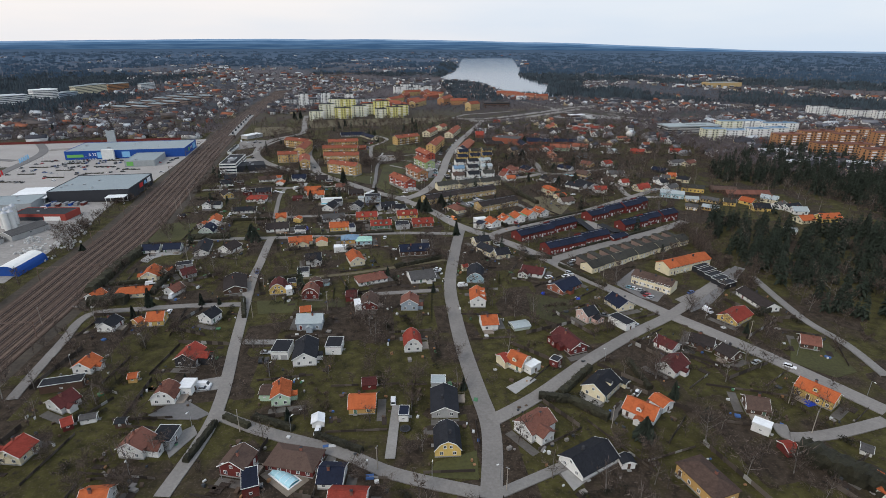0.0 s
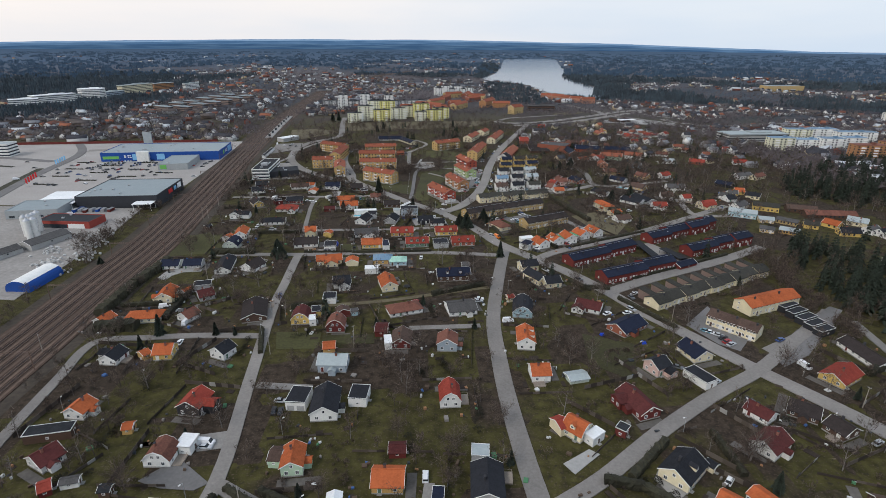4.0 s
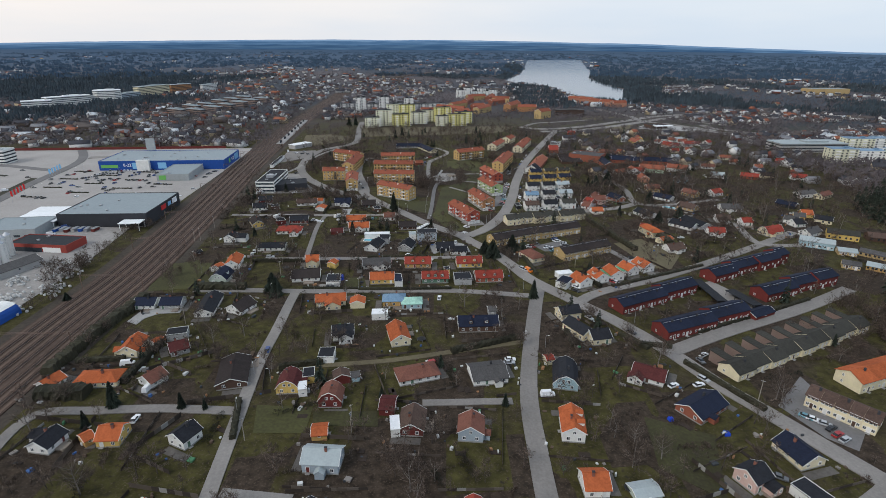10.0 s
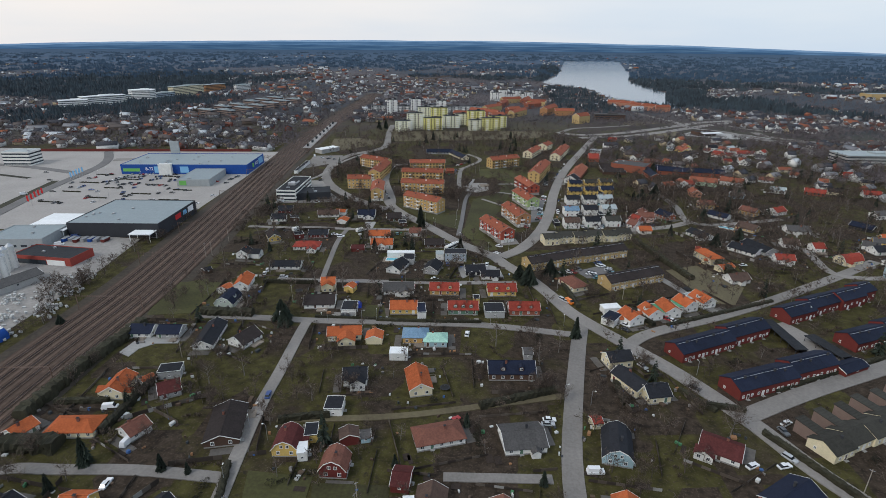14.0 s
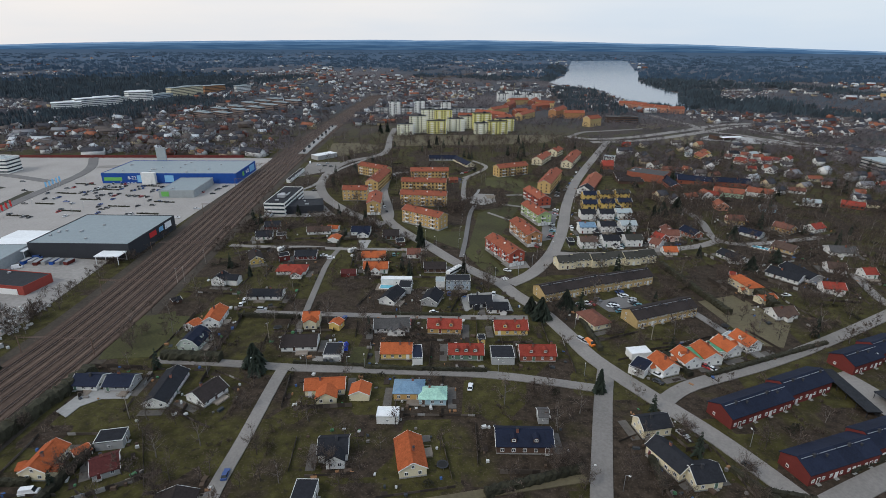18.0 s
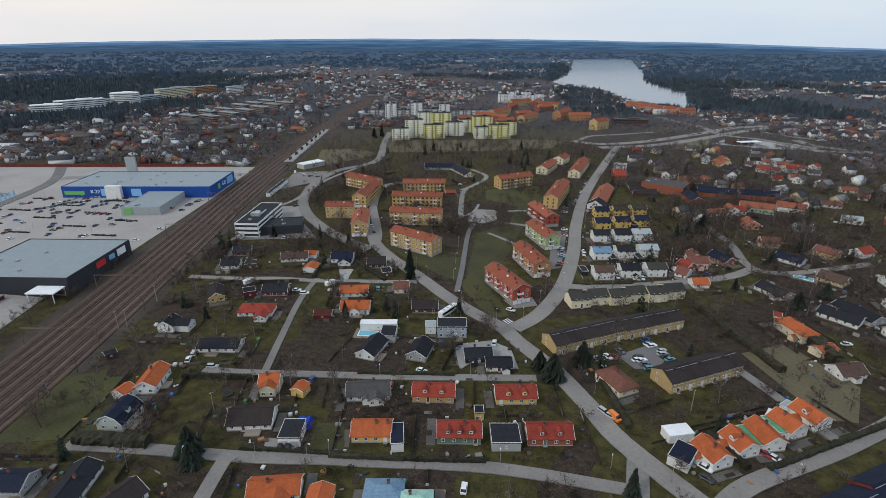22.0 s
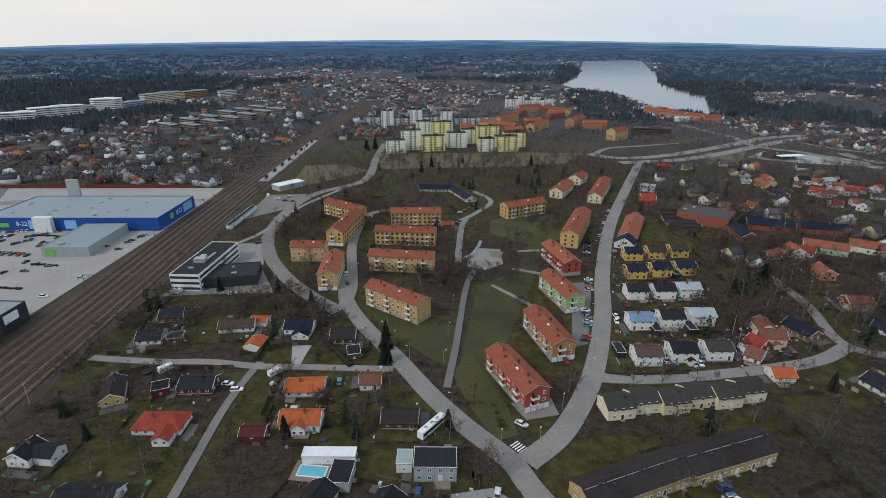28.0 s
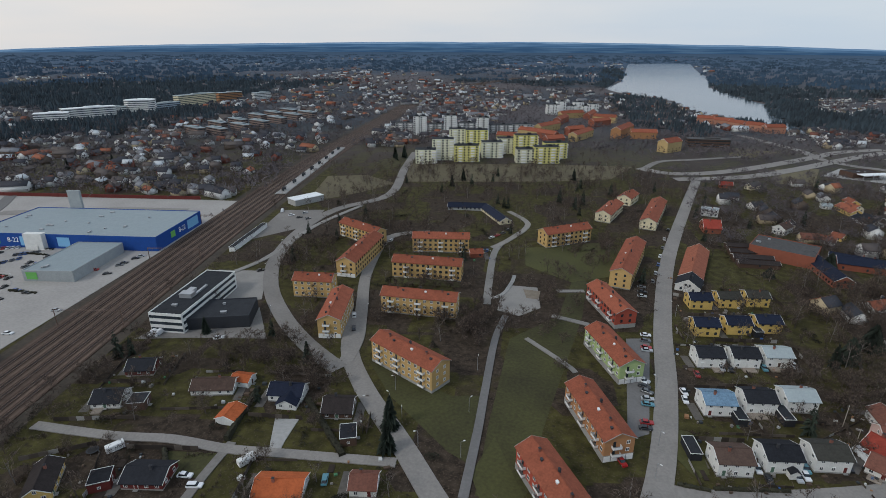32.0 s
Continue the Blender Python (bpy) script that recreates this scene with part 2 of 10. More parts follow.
def ground_material():
    """Gardens in early spring: dull grass, bare earth and old leaves in plots of uneven tone."""
    mat = bpy.data.materials.new("ground_gardens")
    mat.use_nodes = True
    n, l = mat.node_tree.nodes, mat.node_tree.links
    bsdf = n["Principled BSDF"]
    bsdf.inputs["Roughness"].default_value, bsdf.inputs["Specular IOR Level"].default_value = 0.95, 0.15
    tc = n.new("ShaderNodeTexCoord")

    def tex(scale, detail=4.0):
        t = n.new("ShaderNodeTexNoise")
        t.inputs["Scale"].default_value, t.inputs["Detail"].default_value = scale, detail
        l.new(tc.outputs["Object"], t.inputs["Vector"])
        return t

    def mixed(a, b, fac, low, high):
        r = n.new("ShaderNodeMapRange")
        r.inputs["From Min"].default_value, r.inputs["From Max"].default_value = low, high
        l.new(fac, r.inputs["Value"])
        m = n.new("ShaderNodeMix")
        m.data_type = "RGBA"
        for key, value in (("A", a), ("B", b)):
            if isinstance(value, tuple):
                m.inputs[key].default_value = (*value, 1)
            else:
                l.new(value, m.inputs[key])
        l.new(r.outputs["Result"], m.inputs["Factor"])
        return m.outputs["Result"]

    plots = n.new("ShaderNodeTexVoronoi")
    plots.inputs["Scale"].default_value, plots.inputs["Randomness"].default_value = 0.048, 0.75
    plots.distance = "CHEBYCHEV"
    slant = n.new("ShaderNodeMapping")
    slant.inputs["Rotation"].default_value = (0, 0, radians(-9))
    slant.inputs["Scale"].default_value = (1.0, 0.7, 1.0)
    l.new(tc.outputs["Object"], slant.inputs["Vector"])
    l.new(slant.outputs["Vector"], plots.inputs["Vector"])
    tone = n.new("ShaderNodeSeparateColor")
    l.new(plots.outputs["Color"], tone.inputs["Color"])
    earth = mixed((0.021, 0.0155, 0.0108), (0.064, 0.047, 0.033), tex(0.35).outputs["Fac"], 0.3, 0.7)
    grass = mixed((0.026, 0.0235, 0.0075), (0.075, 0.067, 0.0205), tex(0.22).outputs["Fac"], 0.3, 0.7)
    both = n.new("ShaderNodeMath")
    both.operation = "MULTIPLY_ADD"
    both.inputs[1].default_value = 0.85
    l.new(tone.outputs["Red"], both.inputs[0])
    l.new(tex(0.06, 6.0).outputs["Fac"], both.inputs[2])
    garden = mixed(earth, grass, both.outputs[0], 0.74, 0.92)
    litter = mixed(garden, (0.096, 0.071, 0.052), tex(1.4, 5.0).outputs["Fac"], 0.55, 0.75)
    # dark leaf mould and twigs in small spots, and hazed moor and wood floor beyond the town
    blots_haze = mixed(litter, (0.027, 0.022, 0.016), tex(0.5, 6.0).outputs["Fac"], 0.56, 0.72)
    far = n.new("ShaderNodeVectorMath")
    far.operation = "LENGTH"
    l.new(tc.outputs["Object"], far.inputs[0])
    # haze is painted into the far ground colour, bluer with distance
    hazed_moor = mixed((0.098, 0.086, 0.086), (0.048, 0.058, 0.070), tex(0.0022, 5.0).outputs["Fac"], 0.42, 0.58)
    blots_haze = mixed(blots_haze, hazed_moor, far.outputs["Value"], 850, 1250)
    blots_haze = mixed(blots_haze, (0.056, 0.090, 0.136), far.outputs["Value"], 2400, 4000)
    bump = n.new("ShaderNodeBump")
    bump.inputs["Distance"].default_value = 0.3
    near = n.new("ShaderNodeMapRange")
    near.inputs["From Min"].default_value, near.inputs["From Max"].default_value = 300, 700
    near.inputs["To Min"].default_value, near.inputs["To Max"].default_value = 0.5, 0.0
    l.new(far.outputs["Value"], near.inputs["Value"])
    l.new(near.outputs["Result"], bump.inputs["Strength"])
    l.new(tex(1.1, 6.0).outputs["Fac"], bump.inputs["Height"])
    l.new(bump.outputs["Normal"], bsdf.inputs["Normal"])
    l.new(blots_haze, bsdf.inputs["Base Color"])
    return mat


def water_material():
    mat = bpy.data.materials.new("lake_water")
    mat.use_nodes = True
    n, l = mat.node_tree.nodes, mat.node_tree.links
    bsdf = n["Principled BSDF"]
    bsdf.inputs["Base Color"].default_value = (0.12, 0.145, 0.165, 1)
    bsdf.inputs["Roughness"].default_value = 0.16
    bsdf.inputs["IOR"].default_value = 1.33
    tc, t, b = n.new("ShaderNodeTexCoord"), n.new("ShaderNodeTexNoise"), n.new("ShaderNodeBump")
    t.inputs["Scale"].default_value = 0.12
    b.inputs["Strength"].default_value, b.inputs["Distance"].default_value = 0.12, 0.3
    l.new(tc.outputs["Object"], t.inputs["Vector"])
    l.new(t.outputs["Fac"], b.inputs["Height"])
    l.new(b.outputs["Normal"], bsdf.inputs["Normal"])
    return mat


# ---- mesh tools ----
class Build:
    """Collects faces with material slots and makes one mesh of them."""

    def __init__(self):
        self.v, self.f, self.m = [], [], []

    def join(self, other):
        base = len(self.v)
        self.v += other.v
        self.f += [tuple(i + base for i in f) for f in other.f]
        self.m += other.m

    def face(self, pts, slot=0):
        a = len(self.v)
        self.v += [tuple(p) for p in pts]
        self.f.append(tuple(range(a, a + len(pts))))
        self.m.append(slot)

    def box(self, cx, cy, z0, sx, sy, h, slot=0, turn=0.0):
        c, s = math.cos(turn), math.sin(turn)
        a = len(self.v)
        for z in (z0, z0 + h):
            for dx, dy in ((-1, -1), (1, -1), (1, 1), (-1, 1)):
                x, y = dx * sx / 2, dy * sy / 2
                self.v.append((cx + c * x - s * y, cy + s * x + c * y, z))
        for q in ((3, 2, 1, 0), (4, 5, 6, 7), (0, 1, 5, 4), (1, 2, 6, 5), (2, 3, 7, 6), (3, 0, 4, 7)):
            self.f.append(tuple(a + i for i in q))
            self.m.append(slot)

    def prism(self, profile, x0, x1, slot=0, ends=None):
        """A profile of (y, z), drawn out along x."""
        a, k = len(self.v), len(profile)
        self.v += [(x, y, z) for x in (x0, x1) for y, z in profile]
        for i in range(k):
            j = (i + 1) % k
            self.f.append((a + i, a + j, a + k + j, a + k + i))
            self.m.append(slot)
        self.f += [tuple(a + i for i in reversed(range(k))), tuple(a + k + i for i in range(k))]
        self.m += [slot if ends is None else ends] * 2

    def slab(self, quad, thick, slot=0):
        """A sloping plate: four upper corners and a thickness downwards."""
        a = len(self.v)
        self.v += [tuple(p) for p in quad] + [(p[0], p[1], p[2] - thick) for p in quad]
        for q in ((0, 1, 2, 3), (7, 6, 5, 4), (0, 4, 5, 1), (1, 5, 6, 2), (2, 6, 7, 3), (3, 7, 4, 0)):
            self.f.append(tuple(a + i for i in q))
            self.m.append(slot)

    def rod(self, p, q, r0, r1, sides=5, slot=0, ends=True):
        p, q = Vector(p), Vector(q)
        d = (q - p).normalized()
        u = d.orthogonal().normalized()
        w = d.cross(u)
        a = len(self.v)
        for c, r in ((p, r0), (q, r1)):
            for i in range(sides):
                t = 2 * math.pi * i / sides
                self.v.append(tuple(c + r * (math.cos(t) * u + math.sin(t) * w)))
        for i in range(sides):
            j = (i + 1) % sides
            self.f.append((a + i, a + j, a + sides + j, a + sides + i))
            self.m.append(slot)
        if not ends:
            return
        self.f += [tuple(a + i for i in reversed(range(sides))), tuple(a + sides + i for i in range(sides))]
        self.m += [slot] * 2

    def mesh(self, name, *mats):
        me = bpy.data.meshes.new(name)
        me.from_pydata(self.v, [], self.f)
        for m in mats:
            me.materials.append(m)
        if len(mats) > 1:
            me.polygons.foreach_set("material_index", self.m)
        me.update()
        return me


def part(name, build, mats, parent, label="", place=None):
    """One mesh object under a thing or a part; build is a Build or a mesh to share."""
    mats = mats if isinstance(mats, (tuple, list)) else (mats,)
    ob = new(name, build if isinstance(build, bpy.types.Mesh) else build.mesh(name, *mats))
    ob.parent = parent
    if place is not None:
        ob.matrix_basis = place
    return tagged(ob, label)


def thing(name, x, y, turn, label, category, group="", z=0.0):
    """An Empty at the base of a thing."""
    ob = new(name)
    ob.matrix_basis = pose(x, y, z, 0, 0, turn)
    ob.empty_display_size = 1.0
    return tagged(ob, label, category, group)


def setting(name, build, mats, label, category="ground"):
    mats = mats if isinstance(mats, (tuple, list)) else (mats,)
    return tagged(new(name, build.mesh(name, *mats)), label, category, kind="structure")


TAKEN = []  # circles that trees keep out of


def take(x, y, r):
    TAKEN.append((x, y, r))


def take_strip(pts, half):
    for (x0, y0), (x1, y1) in zip(pts, pts[1:]):
        k = max(1, int(math.hypot(x1 - x0, y1 - y0) / max(half, 2.0)))
        for i in range(k + 1):
            take(x0 + (x1 - x0) * i / k, y0 + (y1 - y0) * i / k, half)


def smooth_line(pts, steps=5):
    """A rounded line through a few points."""
    if len(pts) < 3:
        return list(pts)
    out = []
    for i in range(len(pts) - 1):
        p0, p1, p2, p3 = pts[max(i - 1, 0)], pts[i], pts[i + 1], pts[min(i + 2, len(pts) - 1)]
        for s in range(steps):
            t = s / steps
            out.append(tuple(0.5 * (2 * b + (c - a) * t + (2 * a - 5 * b + 4 * c - d) * t * t + (3 * b - a - 3 * c + d) * t ** 3) for a, b, c, d in zip(p0, p1, p2, p3)))
    return out + [tuple(pts[-1])]


def ribbon_build(pts, width, z, thick=0.05, offset=0.0, curve=True):
    line = smooth_line(pts) if curve else list(pts)
    left, right = [], []
    for i, (x, y) in enumerate(line):
        ax, ay = line[max(i - 1, 0)]
        bx, by = line[min(i + 1, len(line) - 1)]
        d = math.hypot(bx - ax, by - ay) or 1.0
        nx, ny = -(by - ay) / d, (bx - ax) / d
        left.append((x + nx * (offset + width / 2), y + ny * (offset + width / 2)))
        right.append((x + nx * (offset - width / 2), y + ny * (offset - width / 2)))
    b = Build()
    for i in range(len(line) - 1):
        b.face([(*right[i], z), (*right[i + 1], z), (*left[i + 1], z), (*left[i], z)])
        b.face([(*left[i], z), (*left[i + 1], z), (*left[i + 1], z - thick - 0.3), (*left[i], z - thick - 0.3)])
        b.face([(*right[i + 1], z), (*right[i], z), (*right[i], z - thick - 0.3), (*right[i + 1], z - thick - 0.3)])
    return b


ROAD_Z = [0.30]


def road(name, pts, width, mat=None, label="grey asphalt street between gardens", z=None):
    ROAD_Z[0] += 0.005
    take_strip(smooth_line(pts), width / 2 + 1.0)
    return setting(name, ribbon_build(pts, width, z or ROAD_Z[0]), mat or ASPHALT, label, "road")


AREA_Z = [0.0]


def area(name, pts, mat, label, z=0.04, category="ground", keep=True):
    """A flat patch of ground with a low edge."""
    b = Build()
    AREA_Z[0] += 0.004
    z += AREA_Z[0]
    pts = list(pts)
    turn = sum(p[0] * q[1] - q[0] * p[1] for p, q in zip(pts, pts[1:] + pts[:1]))
    if turn < 0:
        pts.reverse()
    b.face([(x, y, z) for x, y in pts])
    for p, q in zip(pts, pts[1:] + pts[:1]):
        b.face([(*p, z), (*p, z - 0.2), (*q, z - 0.2), (*q, z)])
    if keep:
        xs, ys = [p[0] for p in pts], [p[1] for p in pts]
        gx = min(xs)
        while gx < max(xs):
            gy = min(ys)
            while gy < max(ys):
                if inside(gx, gy, pts):
                    take(gx, gy, 4.0)
                gy += 6.0
            gx += 6.0
    return setting(name, b, mat, label, category)


def inside(x, y, pts):
    hit = False
    for (ax, ay), (bx, by) in zip(pts, pts[1:] + pts[:1]):
        if (ay > y) != (by > y) and x < (bx - ax) * (y - ay) / (by - ay) + ax:
            hit = not hit
    return hit


# ---- shared small meshes ----
SHARED = {}


def shared(key, make):
    if key not in SHARED:
        SHARED[key] = make()
    return SHARED[key]


def window_mesh(w, h, trim):
    """One frame with two panes set back in it, as a single connected sheet with a sill edge."""
    def make():
        b, t = Build(), 0.12
        xs, zs = (-w / 2, -w / 2 + t, -0.04, 0.04, w / 2 - t, w / 2), (0, t, h - t, h)
        front = {(i, j): 4 * i + j for i in range(6) for j in range(4)}
        b.v = [(x, 0.09, z) for x in xs for z in zs] + [(x, 0.02, z) for x in xs for z in zs]

        def quad(p, slot):
            b.f.append(tuple(p))
            b.m.append(slot)
        for i in range(5):
            for j in range(3):
                c = [front[i, j], front[i, j + 1], front[i + 1, j + 1], front[i + 1, j]]
                if j == 1 and i in (1, 3):
                    quad([k + 24 for k in c], 1)
                    for p, q in zip(c, c[1:] + c[:1]):
                        quad((p, q, q + 24, p + 24), 0)
                else:
                    quad(c, 0)
        rim = [front[i, 0] for i in range(6)] + [front[5, j] for j in (1, 2, 3)] + [front[i, 3] for i in (4, 3, 2, 1, 0)] + [front[0, j] for j in (2, 1)]
        base = len(b.v)
        b.v += [(b.v[k][0], -0.05, b.v[k][2]) for k in rim]
        for n in range(len(rim)):
            m = (n + 1) % len(rim)
            quad((rim[n], base + n, base + m, rim[m]), 0)
        return b.mesh("window", trim, PANE)
    return shared(("window", w, h, trim.name), make)


def door_mesh(colour):
    def make():
        b = Build()
        b.box(0, 0, 0, 1.0, 0.1, 2.05, 1)
        for cx in (-0.56, 0.56):
            b.box(cx, 0, 0, 0.12, 0.16, 2.15, 0)
        b.box(0, 0, 2.05, 1.0, 0.16, 0.12, 0)
        b.box(0.38, 0.08, 1.0, 0.06, 0.08, 0.12, 0)
        b.box(0, 0.5, -0.05, 1.4, 1.0, 0.12, 2)
        return b.mesh("door", TRIM, colour, PLINTH)
    return shared(("door", colour.name), make)


def chimney_mesh(dark, h):
    def make():
        b = Build()
        b.box(0, 0, -1.4, 0.75, 0.6, h + 1.4, 0)
        b.box(0, 0, h, 0.9, 0.75, 0.12, 1)
        b.box(0, 0, h + 0.12, 0.45, 0.3, 0.18, 1)
        return b.mesh("chimney", CHIMNEY_DARK if dark else CHIMNEY, CHIMNEY_DARK)
    return shared(("chimney", dark, h), make)


def turned_away(parent, facing):
    """Whether a wall of a thing looks north, away from all the ground that the flight crosses."""
    m = parent.matrix_basis if parent.parent is None else parent.parent.matrix_basis @ parent.matrix_basis
    a = math.atan2(m[1][0], m[0][0]) + radians(facing)
    x, y = m.translation.x, m.translation.y
    return all(math.cos(a) * (px - x) + math.sin(a) * (py - y) < 0 for px, py in ((0, 0), (-18, 170), (-35, 330)) if py < y - 60 or py == 0)


HOUSES = []  # where the houses stand: x, y, turn, length, width
PANES = {}  # windows of remote houses, too small to pick apart, by house


def remote(parent):
    """Whether a thing stands far from all the ground that the flight crosses."""
    m = parent.matrix_basis if parent.parent is None else parent.parent.matrix_basis @ parent.matrix_basis
    x, y = m.translation.x, m.translation.y
    return y > 575 or x > 205 or x < -262


def put_door(parent, colour, x, y, z, facing):
    if not remote(parent) and not turned_away(parent, facing):
        part("door", door_mesh(MATS["wall_" + colour]), (), parent, "", pose(x, y, z, 0, 0, facing - 90))


def put_window(parent, x, y, z, facing, w=1.15, h=1.3, trim=TRIM, label=""):
    """A window on a wall that faces the given way (degrees, 0 is +x)."""
    if turned_away(parent, facing):
        return None
    if remote(parent):
        q, m = Build(), pose(x, y, z, 0, 0, facing - 90)
        q.box(0, 0.02, 0, w, 0.1, h)
        q.v = [tuple(m @ Vector(v)) for v in q.v]
        PANES.setdefault(parent.name, (parent, Build()))[1].join(q)
        return None
    return part("window", window_mesh(w, h, trim), (), parent, label, pose(x, y, z, 0, 0, facing - 90))


WALL_WORDS = dict(white="white", cream="cream", yellow="yellow", ochre="ochre", tan="tan brick", red="falu-red", brick="brick", black="black", brown="dark brown", pink="pale pink",
                  pale_blue="pale blue", blue_grey="blue-grey", grey="grey", pale_green="pale green", green="dark green", sage="pale grey-green", lemon="lemon")
ROOF_WORDS = dict(orange="orange tiled", red="red", maroon="maroon", brown="brown tiled", russet="weathered russet tiled", dark="black", navy="blue-black", grey="grey", dark_brown="dark brown",
                  light_grey="light grey metal", blue="blue metal", mint="mint-green metal", white="white sheet", green="green sheet", moss="mossy grey", felt="black felt", store="grey sheet", apartment="red tiled")


def roof_parts(root, L, W, he, hr, roof, form, over=0.45, trim=TRIM, name="roof"):
    """Roof plates, bargeboards and ridge for the ridge along x."""
    mat = MATS["roof_" + roof]
    b, x = Build(), L / 2 + over
    if form == "flat":
        b.box(0, 0, he, L + 2 * over * 0.4, W + 2 * over * 0.4, 0.28, 0)
        ob = part(name, b, mat, root)
        e = Build()
        for cy in (-1, 1):
            e.box(0, cy * (W / 2 + over * 0.2), he + 0.1, L + over, 0.12, 0.3)
        for cx in (-1, 1):
            e.box(cx * (L / 2 + over * 0.2), 0, he + 0.1, 0.12, W + over * 0.6, 0.3)
        part("roof_edge", e, trim, root, "pale sheet-metal roof edge" if trim is TRIM else "")
        return ob
    if form == "hip":
        r = max(L / 2 - W * 0.42, 0.3)
        k = (hr - he) / (W / 2)
        y, z = W / 2 + over, he - over * k + 0.15
        e, top = L / 2 + over, hr + 0.15
        b.slab([(-e, -y, z), (e, -y, z), (r, 0, top), (-r, 0, top)], 0.2)
        b.slab([(e, y, z), (-e, y, z), (-r, 0, top), (r, 0, top)], 0.2)
        b.slab([(e, -y, z), (e, y, z), (r, 0, top), (r, 0, top)], 0.2)
        b.slab([(-e, y, z), (-e, -y, z), (-r, 0, top), (-r, 0, top)], 0.2)
        return part(name, b, mat, root)
    if form == "mansard":
        zb, yb = he + (hr - he) * 0.66, W * 0.30
        for s in (-1, 1):
            lo, mid, top = (s * (W / 2 + 0.3), he - 0.25), (s * yb, zb), (0, hr)
            for (y0, z0), (y1, z1) in ((lo, mid), (mid, top)):
                q = [(-x, y0, z0 + 0.15), (x, y0, z0 + 0.15), (x, y1, z1 + 0.15), (-x, y1, z1 + 0.15)]
                b.slab(q if s < 0 else q[::-1], 0.2)
        ob = part(name, b, mat, root)
        for s in (-1, 1):
            e = Build()
            for t in (-1, 1):
                pts = ((t * (W / 2 + 0.3), he - 0.25), (t * yb, zb), (0, hr))
                for (y0, z0), (y1, z1) in zip(pts, pts[1:]):
                    e.slab([(s * x - 0.03, y0, z0 + 0.18), (s * x + 0.06, y0, z0 + 0.18), (s * x + 0.06, y1, z1 + 0.18), (s * x - 0.03, y1, z1 + 0.18)], 0.26)
            part("bargeboard", e, trim, root)
        return ob
    k = (hr - he) / (W / 2)
    y, z = W / 2 + over, he - over * k
    for s in (-1, 1):
        q = [(-x, s * y, z + 0.15), (x, s * y, z + 0.15), (x, 0, hr + 0.15), (-x, 0, hr + 0.15)]
        b.slab(q if s < 0 else q[::-1], 0.2)
    b.box(0, 0, hr + 0.08, 2 * x, 0.3, 0.14)
    ob = part(name, b, mat, root)
    for s in (-1, 1):
        e = Build()
        for t in (-1, 1):
            e.slab([(s * x - 0.03, t * y, z + 0.18), (s * x + 0.06, t * y, z + 0.18), (s * x + 0.06, 0, hr + 0.18), (s * x - 0.03, 0, hr + 0.18)], 0.26)
        part("bargeboard", e, trim, root)
    return ob


def wall_mesh(L, W, he, hr, form):
    b = Build()
    if form in ("flat", "hip"):
        b.box(0, 0, 0, L, W, he)
    elif form == "mansard":
        zb, yb = he + (hr - he) * 0.66, W * 0.30
        b.prism([(-W / 2, 0), (W / 2, 0), (W / 2, he - 0.1), (yb, zb - 0.05), (0, hr - 0.06), (-yb, zb - 0.05), (-W / 2, he - 0.1)], -L / 2, L / 2)
    else:
        b.prism([(-W / 2, 0), (W / 2, 0), (W / 2, he), (0, hr - 0.06), (-W / 2, he)], -L / 2, L / 2)
    return b


def eave(form, hr, W):
    if form == "flat":
        return hr
    if form == "mansard":
        return max(hr * 0.46, 2.6)
    return max(hr - W * (0.30 if form == "gable" else 0.24), min(2.5, hr * 0.72))


